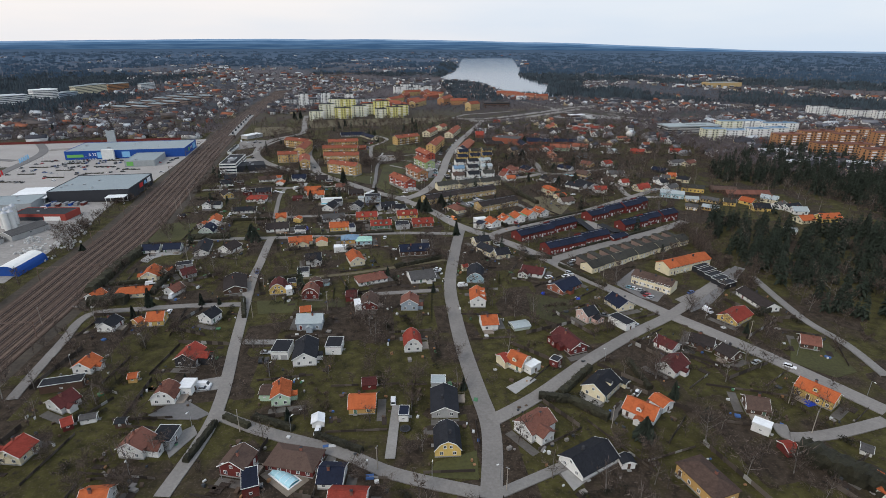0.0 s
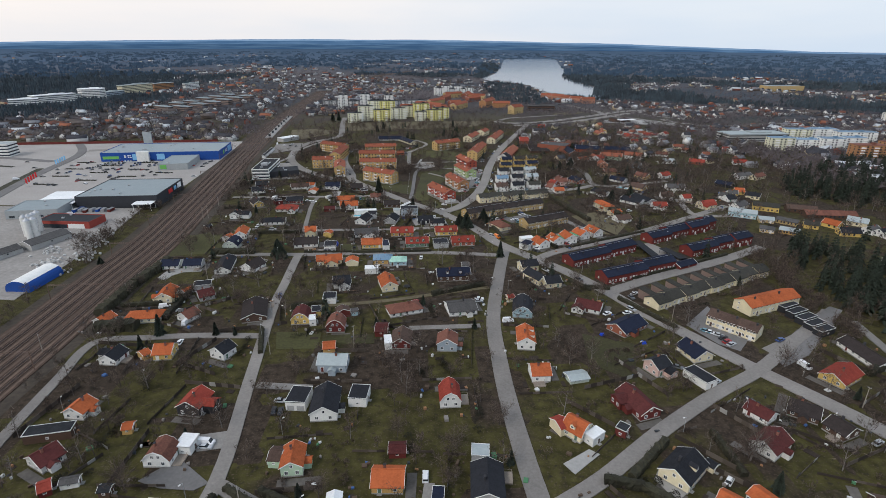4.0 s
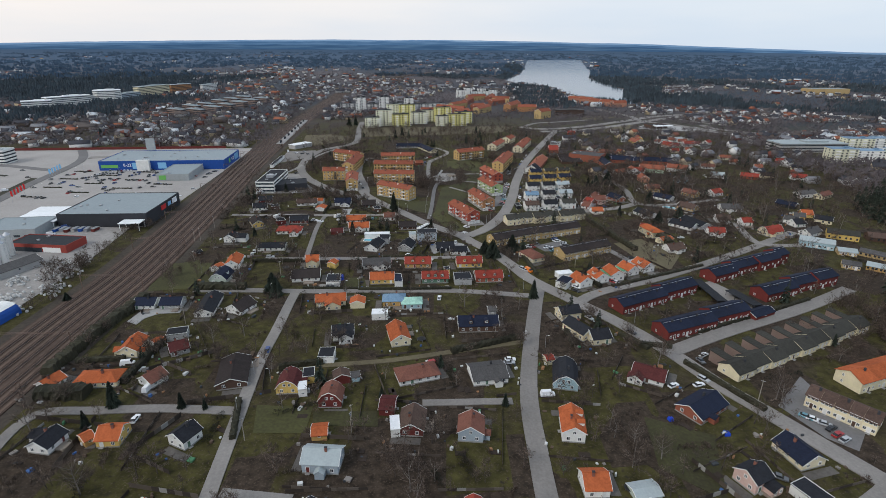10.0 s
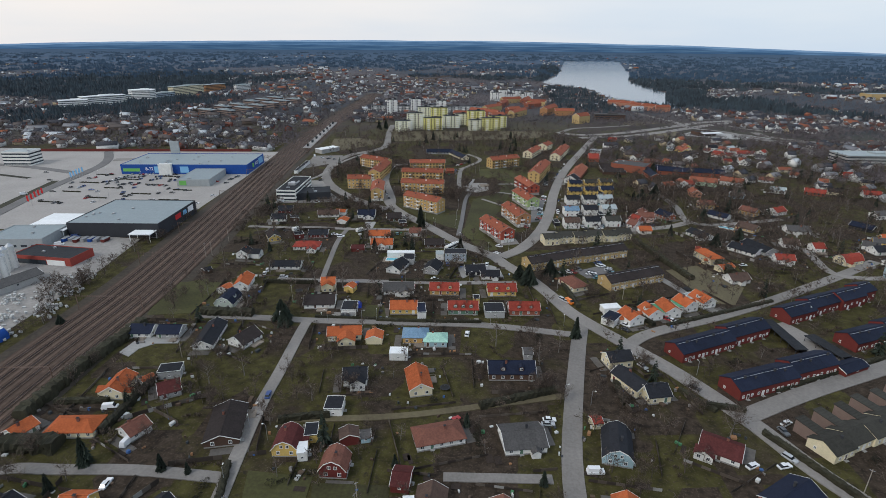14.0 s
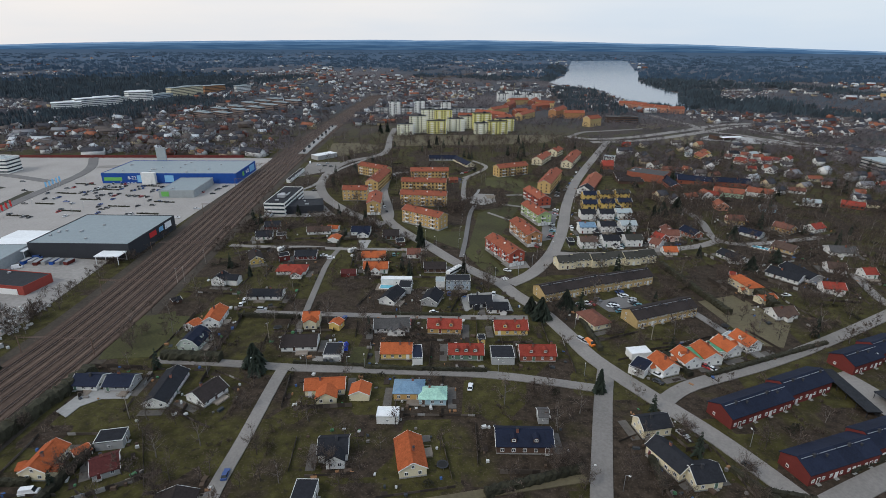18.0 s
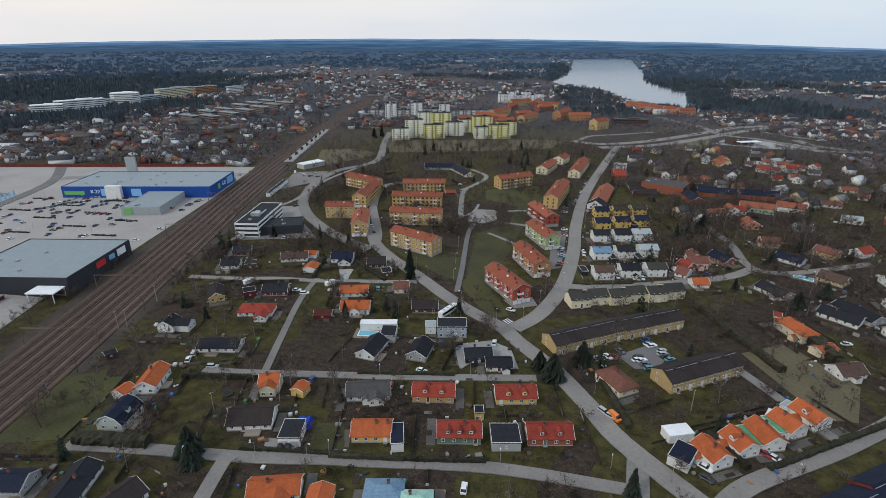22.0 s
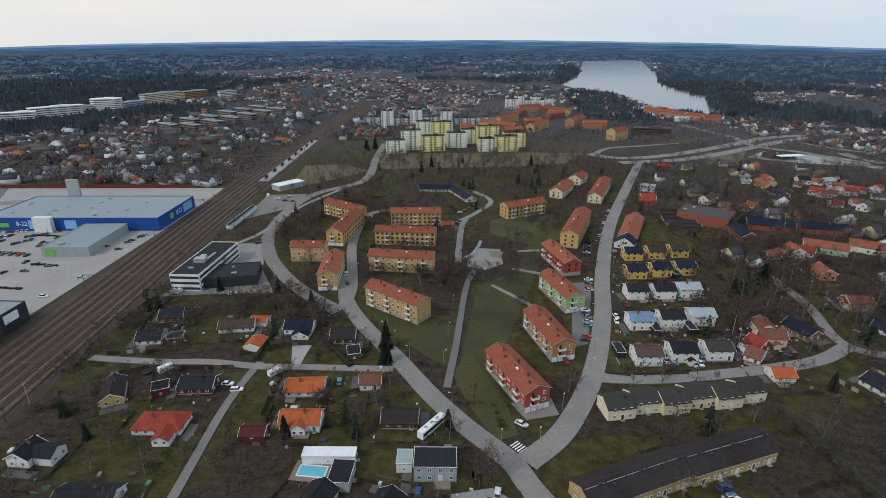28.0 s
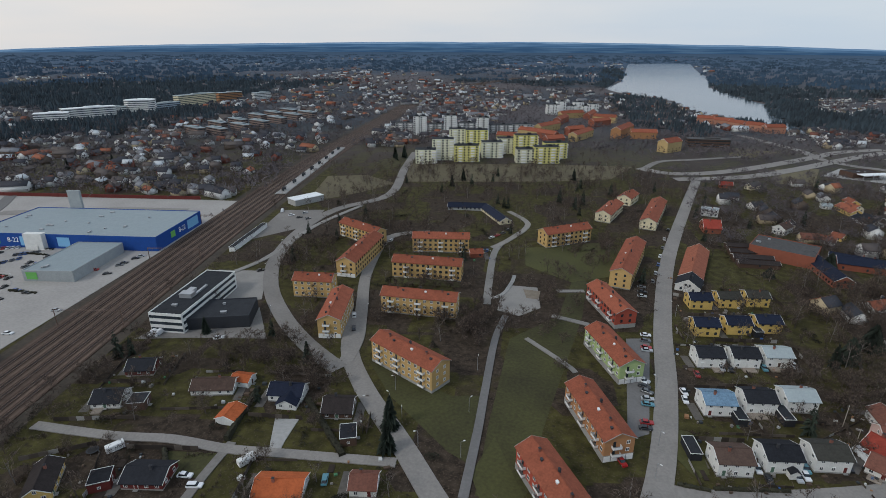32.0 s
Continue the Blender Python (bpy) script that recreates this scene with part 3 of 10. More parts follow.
def house(x, y, turn, L, W, hr, wall, roof, form="gable", chimney=1, dormers=0, wing=None, name="detached_house", label="", category="house", group="detached houses", windows=True, trim=None, spacing=3.0, eaves=0.0):
    """A house with its ridge along its own x: walls, plinth, roof, bargeboards, windows, door and chimney. wing: (where along x, side, reach, width, ridge)."""
    he = eaves or eave(form, hr, W)
    # farther orange roofs take a duller copy with haze in its colour
    roof = "hazed_orange" if roof == "orange" and y > 540 else roof
    trim = trim or TRIM
    root = thing(name, x, y, turn, label or f"{WALL_WORDS.get(wall, wall)} house with {ROOF_WORDS.get(roof, roof)} {'flat' if form == 'flat' else 'hipped' if form == 'hip' else 'gambrel' if form == 'mansard' else 'gable'} roof in its garden", category, group)
    take(x, y, math.hypot(L, W) / 2 + 0.5)
    HOUSES.append((x, y, turn, L, W))
    rnd = random.Random(int(x * 13 + y * 7))
    part("wall", wall_mesh(L, W, he, hr, form), MATS["wall_" + wall], root)
    p = Build()
    p.box(0, 0, 0, L + 0.12, W + 0.12, 0.45)
    if not remote(root):
        part("plinth", p, PLINTH, root)
    roof_parts(root, L, W, he, hr, roof, form, trim=trim)
    if windows:
        k = max(2, int(L / spacing))
        rows = [0.95] + ([3.7] if he > 4.7 else [])
        for s in (-1, 1):
            door_at = rnd.randrange(k) if s < 0 or rnd.random() < 0.3 else -1
            for i in range(k):
                px = -L / 2 + L * (i + 0.5) / k
                for z in rows:
                    if i == door_at and z < 1:
                        put_door(root, rnd.choice(("brown", "green", "red", "white")), px, s * (W / 2 + 0.04), 0.42, 90 * s)
                    else:
                        put_window(root, px, s * (W / 2 + 0.02), z, 90 * s, trim=trim)
        top = 3.6 if he < 4.7 else 6.2
        for s in (-1, 1):
            for z in rows:
                for py in (-W / 4, W / 4):
                    put_window(root, s * (L / 2 + 0.02), py, z, 90 - 90 * s, trim=trim)
            if form in ("gable", "mansard") and hr - 1.9 > top - 0.4:
                two = form == "mansard" or (hr - he) > 3.4
                for py in ((-0.95, 0.95) if two else (0,)):
                    put_window(root, s * (L / 2 + 0.02), py, top - 0.25, 90 - 90 * s, 1.0, 1.15, trim)
    rise = (hr - he) / (W / 2)
    for i in range(chimney):
        cx, cy = L * (0.12 + 0.3 * i) * rnd.choice((-1, 1)), W * 0.1 * rnd.choice((-1, 1))
        part("chimney", chimney_mesh(roof in ("dark", "navy", "grey", "dark_brown", "felt") and rnd.random() < 0.6, 1.1), (), root, "", pose(cx, cy, hr - 0.1 if form != "flat" else hr + 0.3))
    for i in range(dormers):
        cx = L * ((i + 0.5) / dormers - 0.5) * 0.8
        dormer(root, cx, -1, W, he, hr, wall, roof)
    if category == "house" and not remote(root) and rnd.random() < 0.55:
        # a railed timber deck or a glazed porch on the garden side
        if rnd.random() < 0.5:
            d, dw = Build(), rnd.uniform(3.0, min(L, 6.0))
            d.box(0, 0, 0, dw, 3.0, 0.5)
            for px in (-dw / 2, 0, dw / 2):
                d.box(px, -1.45, 0.5, 0.1, 0.1, 0.9)
            d.box(0, -1.45, 1.4, dw, 0.1, 0.08)
            d.box(dw / 2 - 0.05, 0, 1.4, 0.1, 3.0, 0.08)
            part("deck", d, DECK, root, "timber deck with a rail", pose(rnd.uniform(-0.5, 0.5) * (L - dw), -W / 2 - 1.5, 0))
        else:
            d = Build()
            d.prism([(-1.4, 0), (1.4, 0), (1.4, 2.3), (0, 3.1), (-1.4, 2.3)], -2.2, 0.0)
            for s in (-1, 1):
                q = [(-2.5, s * 1.65, 2.2), (0, s * 1.65, 2.2), (0, 0, 3.25), (-2.5, 0, 3.25)]
                d.slab(q if s < 0 else q[::-1], 0.14, 1)
            part("porch", d, (MATS["wall_" + wall], MATS["roof_" + roof]), root, "gabled porch at the door", pose(rnd.uniform(-0.3, 0.3) * L, -W / 2, 0, 0, 0, 90))
    if wing:
        at, side, reach, ww, wr = wing
        he2 = min(he, wr - ww * 0.28)
        wb = wall_mesh(reach + 0.8, ww, he2, wr, "gable")
        ob = part("wing", wb, MATS["wall_" + wall], root, "", pose(at, side * (W / 2 + reach / 2 - 0.4), 0, 0, 0, 90))
        rb, xx, k2 = Build(), (reach + 0.8) / 2 + 0.4, (wr - he2) / (ww / 2)
        for s in (-1, 1):
            q = [(-xx, s * (ww / 2 + 0.35), he2 - 0.35 * k2 + 0.16), (xx, s * (ww / 2 + 0.35), he2 - 0.35 * k2 + 0.16), (xx, 0, wr + 0.16), (-xx, 0, wr + 0.16)]
            rb.slab(q if s < 0 else q[::-1], 0.2)
        part("wing_roof", rb, MATS["roof_" + roof], ob)
        for s2 in (-1, 1):
            put_window(ob, side * (reach + 0.8) / 2 + side * 0.02, s2 * ww / 4, 0.95, 90 - 90 * side, trim=trim)
    return root


def dormer(root, cx, side, W, he, hr, wall, roof, w=1.7):
    """A small gabled dormer on one slope."""
    y = side * W * 0.30
    z = he + (hr - he) * 0.40 - 0.3
    b = Build()
    b.prism([(-w / 2, 0), (w / 2, 0), (w / 2, 1.35), (0, 1.95), (-w / 2, 1.35)], -1.0, 1.2)
    ob = part("dormer", b, MATS["wall_" + wall], root, "", pose(cx, y, z, 0, 0, 90 * side))
    r = Build()
    for s in (-1, 1):
        q = [(-1.2, s * (w / 2 + 0.2), 1.28), (1.4, s * (w / 2 + 0.2), 1.28), (1.4, 0, 2.05), (-1.2, 0, 2.05)]
        r.slab(q if s < 0 else q[::-1], 0.1)
    part("dormer_roof", r, MATS["roof_" + roof], ob)
    part("window", window_mesh(1.1, 1.0, TRIM), (), ob, "", pose(1.22, 0, 0.28, 0, 0, -90))


def outbuilding(x, y, turn, L, W, h, wall, roof, form="gable", name="shed", label="", doors=0, category="shed", group="sheds and garages"):
    """A shed, garage or carport."""
    he = h if form == "flat" else max(h - W * 0.22, h * 0.62)
    root = thing(name, x, y, turn, label or f"small {WALL_WORDS.get(wall, wall)} outbuilding with {ROOF_WORDS.get(roof, roof)} roof", category, group)
    take(x, y, math.hypot(L, W) / 2)
    part("wall", wall_mesh(L, W, he, h, form), MATS["wall_" + wall], root)
    roof_parts(root, L, W, he, h, roof, form, over=0.3)
    for i in range(doors):
        d = Build()
        d.box(0, 0, 0, 2.5, 0.1, 2.1)
        for k in range(4):
            d.box(0, 0.05, 0.1 + 0.5 * k, 2.4, 0.05, 0.42)
        part("garage_door", d, MATS["wall_white" if wall != "white" else "wall_grey"], root, "", pose(L * ((i + 0.5) / doors - 0.5), -W / 2 - 0.05, 0.0, 0, 0, 180))
    if not doors:
        put_window(root, 0, -W / 2 - 0.02, h * 0.35, -90, 0.9, 0.8)
        put_door(root, "brown", L / 2 + 0.04, 0, 0.05, 0)
    return root


# ---- blocks of flats and terraces ----
def balcony_mesh(panel):
    def make():
        b = Build()
        b.box(0, 0.65, 0, 3.0, 1.3, 0.16, 1)
        b.box(0, 1.27, 0.16, 3.0, 0.06, 0.95, 0)
        for s in (-1, 1):
            b.box(s * 1.47, 0.62, 0.16, 0.06, 1.24, 0.95, 0)
        b.box(0, 1.27, 1.11, 3.06, 0.1, 0.06, 1)
        b.box(0.5, 0.02, 0.2, 0.9, 0.05, 2.0, 2)
        return b.mesh("balcony", panel, PLINTH, PANE)
    return shared(("balcony", panel.name), make)


def flats(x, y, turn, L, W, storeys, wall, roof="apartment", balconies=3, side=-1, base=0.5, ends=True, garage_end=0, label="", chimneys=3):
    """A block of flats with a shallow gable roof, its ridge along x; balconies on one long side."""
    root = thing("apartment_block", x, y, turn, label or f"{WALL_WORDS.get(wall, wall.replace('apartment_', ''))} rendered block of flats with red tiled roof", "apartment block", "blocks of flats")
    take_strip([(x - math.cos(radians(turn)) * L / 2, y - math.sin(radians(turn)) * L / 2), (x + math.cos(radians(turn)) * L / 2, y + math.sin(radians(turn)) * L / 2)], W / 2 + 2)
    he = base + 2.8 * storeys + 0.2
    hr = he + W * 0.24
    part("wall", wall_mesh(L, W, he, hr, "gable"), MATS["wall_" + wall], root)
    p = Build()
    p.box(0, 0, 0, L + 0.14, W + 0.14, base)
    part("plinth", p, PLINTH, root)
    roof_parts(root, L, W, he, hr, roof, "gable", over=0.5, trim=MATS["wall_concrete"])
    k = max(3, int(L / 3.1))
    spots = [round((i + 0.5) * k / balconies - 0.5) for i in range(balconies)] if balconies else []
    for st in range(storeys):
        z = base + 2.8 * st
        for i in range(k):
            px = -L / 2 + L * (i + 0.5) / k
            if i in spots:
                part("balcony", balcony_mesh(TRIM), (), root, "white-fronted balcony", pose(px, side * W / 2, z, 0, 0, 0 if side > 0 else 180))
            else:
                put_window(root, px, side * (W / 2 + 0.02), z + 0.9, 90 * side, 1.4, 1.35)
            put_window(root, px, -side * (W / 2 + 0.02), z + 0.9, -90 * side, 1.2, 1.35)
        if ends:
            for s in (-1, 1):
                if s == garage_end:
                    part("balcony", balcony_mesh(TRIM), (), root, "white-fronted balcony", pose(s * L / 2, -W * 0.12, z, 0, 0, -90 * s))
                    put_window(root, s * (L / 2 + 0.02), W * 0.28, z + 0.9, 90 - 90 * s, 1.2, 1.35)
                else:
                    for py in (-W * 0.2, W * 0.2):
                        put_window(root, s * (L / 2 + 0.02), py, z + 0.9, 90 - 90 * s, 1.1, 1.35)
    if garage_end:
        g = Build()
        for i in range(4):
            g.box(garage_end * (L / 2 + 0.12), -W / 2 + W * (i + 0.5) / 4, 0.05, 0.12, W / 4 - 0.35, 2.1, 0)
        part("garage_door", g, TRIM, root, "row of pale garage doors")
    for i in range(chimneys):
        cx = L * ((i + 0.5) / chimneys - 0.5) * 0.9
        part("chimney", chimney_mesh(i % 2 == 1, 1.0), (), root, "", pose(cx, W * 0.07 * (1 if i % 2 else -1), hr - 0.1))
        v = Build()
        v.box(0, 0, 0, 0.9, 0.6, 0.7)
        v.box(0, 0, 0.7, 1.1, 0.8, 0.1)
        part("roof_vent", v, TRIM if i % 2 else CHIMNEY_DARK, root, "", pose(cx + 3.0, -W * 0.16, hr - W * 0.085))
    return root


def terrace(x, y, turn, L, W, hr, units, wall, roof, label, step=0.0, jog=0.0, rail=True, dark_trim=True, chimneys=True, blocks=0, wings=""):
    """A terrace of houses: one roof plate a unit, windows and doors on both sides; blocks: houses that climb and jut out together; wings: the wall of low wings on the street side."""
    root = thing("terraced_house_row", x, y, turn, label, "terrace", "terraces")
    take_strip([(x - math.cos(radians(turn)) * L / 2, y - math.sin(radians(turn)) * L / 2), (x + math.cos(radians(turn)) * L / 2, y + math.sin(radians(turn)) * L / 2)], W / 2 + 2)
    u, he = L / units, max(hr - W * 0.24, 2.6)
    for i in range(units):
        cx, dz, dy = -L / 2 + u * (i + 0.5), step * (i % 2), jog * (i % 2)
        if blocks:
            g2 = i * blocks // units
            dz, dy = step * g2, jog * (g2 % 2)
        b = Build()
        b.prism([(-W / 2 + dy, 0), (W / 2 + dy, 0), (W / 2 + dy, he + dz), (dy, hr + dz - 0.06), (-W / 2 + dy, he + dz)], cx - u / 2, cx + u / 2)
        part("wall", b, MATS["wall_" + wall], root)
        r, k = Build(), (hr - he) / (W / 2)
        ov = 0.4
        x0, x1 = cx - u / 2 - (ov if i == 0 else -0.02), cx + u / 2 + (ov if i == units - 1 else -0.02)
        for s in (-1, 1):
            q = [(x0, dy + s * (W / 2 + ov), he + dz - ov * k + 0.15), (x1, dy + s * (W / 2 + ov), he + dz - ov * k + 0.15), (x1, dy, hr + dz + 0.15), (x0, dy, hr + dz + 0.15)]
            r.slab(q if s < 0 else q[::-1], 0.2)
        part("roof", r, MATS["roof_" + roof], root)
        if rail:
            g = Build()
            g.box(cx, dy - W * 0.1, hr + dz - W * 0.045 + 0.25, u - 0.6, 0.12, 0.16)
            part("snow_rail", g, METAL, root)
        rows = [0.9, 3.55] if he > 4.6 else [0.9]
        for s in (-1, 1):
            for z in rows:
                for f in (-0.27, 0.02, 0.3):
                    if z < 1 and f == 0.02:
                        put_door(root, "white" if i % 3 else "brown", cx + f * u, dy + s * (W / 2 + 0.04), 0.1, 90 * s)
                    else:
                        put_window(root, cx + f * u, dy + s * (W / 2 + 0.02), z + dz, 90 * s, 1.05, 1.25)
        if wings:
            f = Build()
            f.prism([(W / 2 + dy - 2, 0), (W / 2 + dy + 6.5, 0), (W / 2 + dy + 6.5, 4.8), (W / 2 + dy - 2, 4.2)], cx - u * 0.19, cx + u * 0.19)
            part("front_wing", f, MATS["wall_" + wings], root, "brick front wing")
            f = Build()
            f.slab([(cx - u * 0.22, dy + W / 2 - 2.4, 4.4), (cx + u * 0.22, dy + W / 2 - 2.4, 4.4), (cx + u * 0.22, dy + W / 2 + 6.9, 5.05), (cx - u * 0.22, dy + W / 2 + 6.9, 5.05)], 0.2)
            part("wing_roof", f, MATS["roof_" + roof], root)
            put_window(root, cx, dy + W / 2 + 6.52, 0.9, 90, 1.05, 1.2)
        if rail and i % 2:
            f = Build()
            f.box(0, 0, 0, 0.5, 0.5, 0.9)
            f.box(0, 0, 0.9, 0.7, 0.7, 0.1)
            part("roof_vent", f, CHIMNEY_DARK, root, "", pose(cx - u * 0.2, dy - W * 0.2, hr + dz - W * 0.1))
        if chimneys and i % 2 == 0:
            part("chimney", chimney_mesh(True, 0.8), (), root, "", pose(cx + u * 0.2, dy - W * 0.12, hr + dz - 0.3))
    for s in (-1, 1):
        for z in ([1.0, 3.6] if he > 4.6 else [1.0]):
            put_window(root, s * (L / 2 + 0.02), W * 0.2, z, 90 - 90 * s, 0.9, 1.1)
    return root


def hall(x, y, turn, L, W, h, wall, roof, label, name="warehouse", category="building", parapet=0.5, group=""):
    """A large flat-roofed hall with a parapet, roof hatches and vents."""
    root = thing(name, x, y, turn, label, category, group)
    c, s = math.cos(radians(turn)), math.sin(radians(turn))
    for i in range(int(L / 8) + 1):
        for j in range(int(W / 8) + 1):
            a, b2 = -L / 2 + 8 * i, -W / 2 + 8 * j
            take(x + a * c - b2 * s, y + a * s + b2 * c, 6)
    b = Build()
    b.box(0, 0, 0, L, W, h)
    part("wall", b, MATS["wall_" + wall], root)
    r = Build()
    r.box(0, 0, h, L - 0.5, W - 0.5, 0.12)
    part("roof", r, MATS["roof_" + roof], root)
    e = Build()
    for t in (-1, 1):
        e.box(0, t * (W / 2 - 0.12), h, L + 0.06, 0.3, parapet)
        e.box(t * (L / 2 - 0.12), 0, h, 0.3, W - 0.4, parapet)
    part("parapet", e, MATS["wall_" + wall], root)
    rnd = random.Random(int(x + y))
    for i in range(max(2, int(L * W / 450))):
        v = Build()
        sx = rnd.choice((1.0, 1.4, 2.6))
        v.box(0, 0, 0, sx, 1.2, 0.7)
        v.box(0, 0, 0.7, sx + 0.2, 1.4, 0.1)
        part("roof_vent", v, METAL, root, "", pose(rnd.uniform(-0.44, 0.44) * L, rnd.uniform(-0.4, 0.4) * W, h + 0.12, 0, 0, rnd.choice((0, 90))))
    return root


def sign(root, text, x, y, z, facing, size, mat, panel=None, pw=0, ph=0):
    """Raised letters on a wall, on a panel where there is one."""
    if panel:
        b = Build()
        b.box(0, 0.06, -ph / 2, pw, 0.12, ph)
        part("sign_panel", b, panel, root, "", pose(x, y, z, 0, 0, facing - 90))
    if text:
        cu = bpy.data.curves.new("lettering", "FONT")
        cu.body, cu.size, cu.extrude, cu.align_x, cu.align_y = text, size, 0.04, "CENTER", "CENTER"
        cu.materials.append(mat)
        ob = new("lettering", cu)
        ob.parent = root
        a = radians(facing)
        ob.matrix_basis = pose(x + 0.17 * math.cos(a), y + 0.17 * math.sin(a), z, 90, 0, facing + 90)
    return root


# ---- vehicles ----
CARS = {}
CAR_PAINT = {k: surface("car_" + k, c, rough=0.3, vary=0.05, gloss=0.6) for k, c in dict(
    white=(0.75, 0.75, 0.75), silver=(0.42, 0.43, 0.44), black=(0.018, 0.018, 0.02), grey=(0.11, 0.115, 0.12), red=(0.33, 0.02, 0.02), blue=(0.03, 0.07, 0.22), orange=(0.70, 0.19, 0.02),
    green=(0.10, 0.32, 0.16), teal=(0.10, 0.25, 0.30)).items()}


def car(x, y, turn, paint="silver", kind="car"):
    far = x < -230 or y > 560
    key = (paint, kind, far)
    if key in CARS:
        return copy_thing(CARS[key], pose(x, y, 0.08, 0, 0, turn))
    L, W, h1, h2 = dict(car=(4.5, 1.8, 0.85, 1.45), van=(5.3, 2.0, 1.15, 2.2), estate=(4.7, 1.82, 0.85, 1.48))[kind]
    words = {"car": "parked hatchback car", "van": "parked panel van", "estate": "parked estate car"}[kind]
    root = thing("van" if kind == "van" else "car", x, y, turn, f"{paint} {words} on the asphalt", "van" if kind == "van" else "car", "parked cars", z=0.08)
    b = Build()
    b.prism([(-W / 2, 0.28), (W / 2, 0.28), (W / 2, h1 - 0.1), (W / 2 - 0.08, h1), (-W / 2 + 0.08, h1), (-W / 2, h1 - 0.1)], -L / 2 + 0.12, L / 2 - 0.12)
    b.box(L / 2 - 0.1, 0, 0.3, 0.2, W - 0.16, h1 - 0.42)
    b.box(-L / 2 + 0.1, 0, 0.3, 0.2, W - 0.16, h1 - 0.36)
    f0, f1 = (0.20, 0.06) if kind == "car" else (0.22, 0.12) if kind == "estate" else (0.36, 0.24)
    r0, r1 = (-0.42, -0.28) if kind == "car" else (-0.47, -0.43)
    rf = Build()
    w = W / 2 - 0.12
    rf.slab([(L * r1, -w + 0.1, h2), (L * f1, -w + 0.1, h2), (L * f1, w - 0.1, h2), (L * r1, w - 0.1, h2)], 0.07)
    part("body", b, CAR_PAINT[paint], root)
    part("car_roof", rf, CAR_PAINT[paint], root)
    g = Build()
    lo = [(L * r0, -w, h1), (L * f0, -w, h1), (L * f0, w, h1), (L * r0, w, h1)]
    hi = [(L * r1, -w + 0.12, h2 - 0.05), (L * f1, -w + 0.12, h2 - 0.05), (L * f1, w - 0.12, h2 - 0.05), (L * r1, w - 0.12, h2 - 0.05)]
    for i in range(4):
        j = (i + 1) % 4
        g.face([lo[i], lo[j], hi[j], hi[i]], 1 if kind == "van" and i != 1 else 0)
    part("cabin_glass", g, (CARGLASS, CAR_PAINT[paint]), root, "dark glass")

    def wheel():
        wb = Build()
        wb.rod((0, -0.1, 0), (0, 0.1, 0), 0.31, 0.31, 10, 0)
        wb.rod((0, -0.11, 0), (0, 0.11, 0), 0.18, 0.18, 8, 1)
        return wb.mesh("wheel", RUBBER, METAL)
    if far:
        wb = Build()
        for sx in (-0.31, 0.31):
            wb.rod((sx * L, -W / 2, 0.31), (sx * L, W / 2, 0.31), 0.31, 0.31, 8)
        part("running_gear", wb, RUBBER, root)
    else:
        for sx in (-0.31, 0.31):
            for sy in (-1, 1):
                part("wheel", shared("wheel", wheel), (), root, "", pose(sx * L, sy * (W / 2 - 0.1), 0.31))
    CARS[key] = root
    return root


def caravan(x, y, turn):
    root = thing("caravan", x, y, turn, "white touring caravan parked in a garden", "caravan")
    b = Build()
    b.prism([(-1.1, 0.5), (1.1, 0.5), (1.1, 2.4), (0.9, 2.65), (-0.9, 2.65), (-1.1, 2.4)], -2.6, 2.6)
    part("body", b, TRIM, root)
    for px in (-1.5, 0.2, 1.6):
        for s in (-1, 1):
            put_window(root, px, s * 1.1, 1.4, 90 * s, 1.0, 0.6)
    w = Build()
    for s in (-1, 1):
        w.rod((0, s * 0.85, 0.33), (0, s * 1.08, 0.33), 0.33, 0.33, 10)
    part("axle", w, RUBBER, root)
    t = Build()
    t.box(3.1, 0, 0.45, 1.2, 0.1, 0.1)
    t.box(3.6, 0, 0.0, 0.12, 0.12, 0.5)
    part("drawbar", t, METAL, root)
    return root


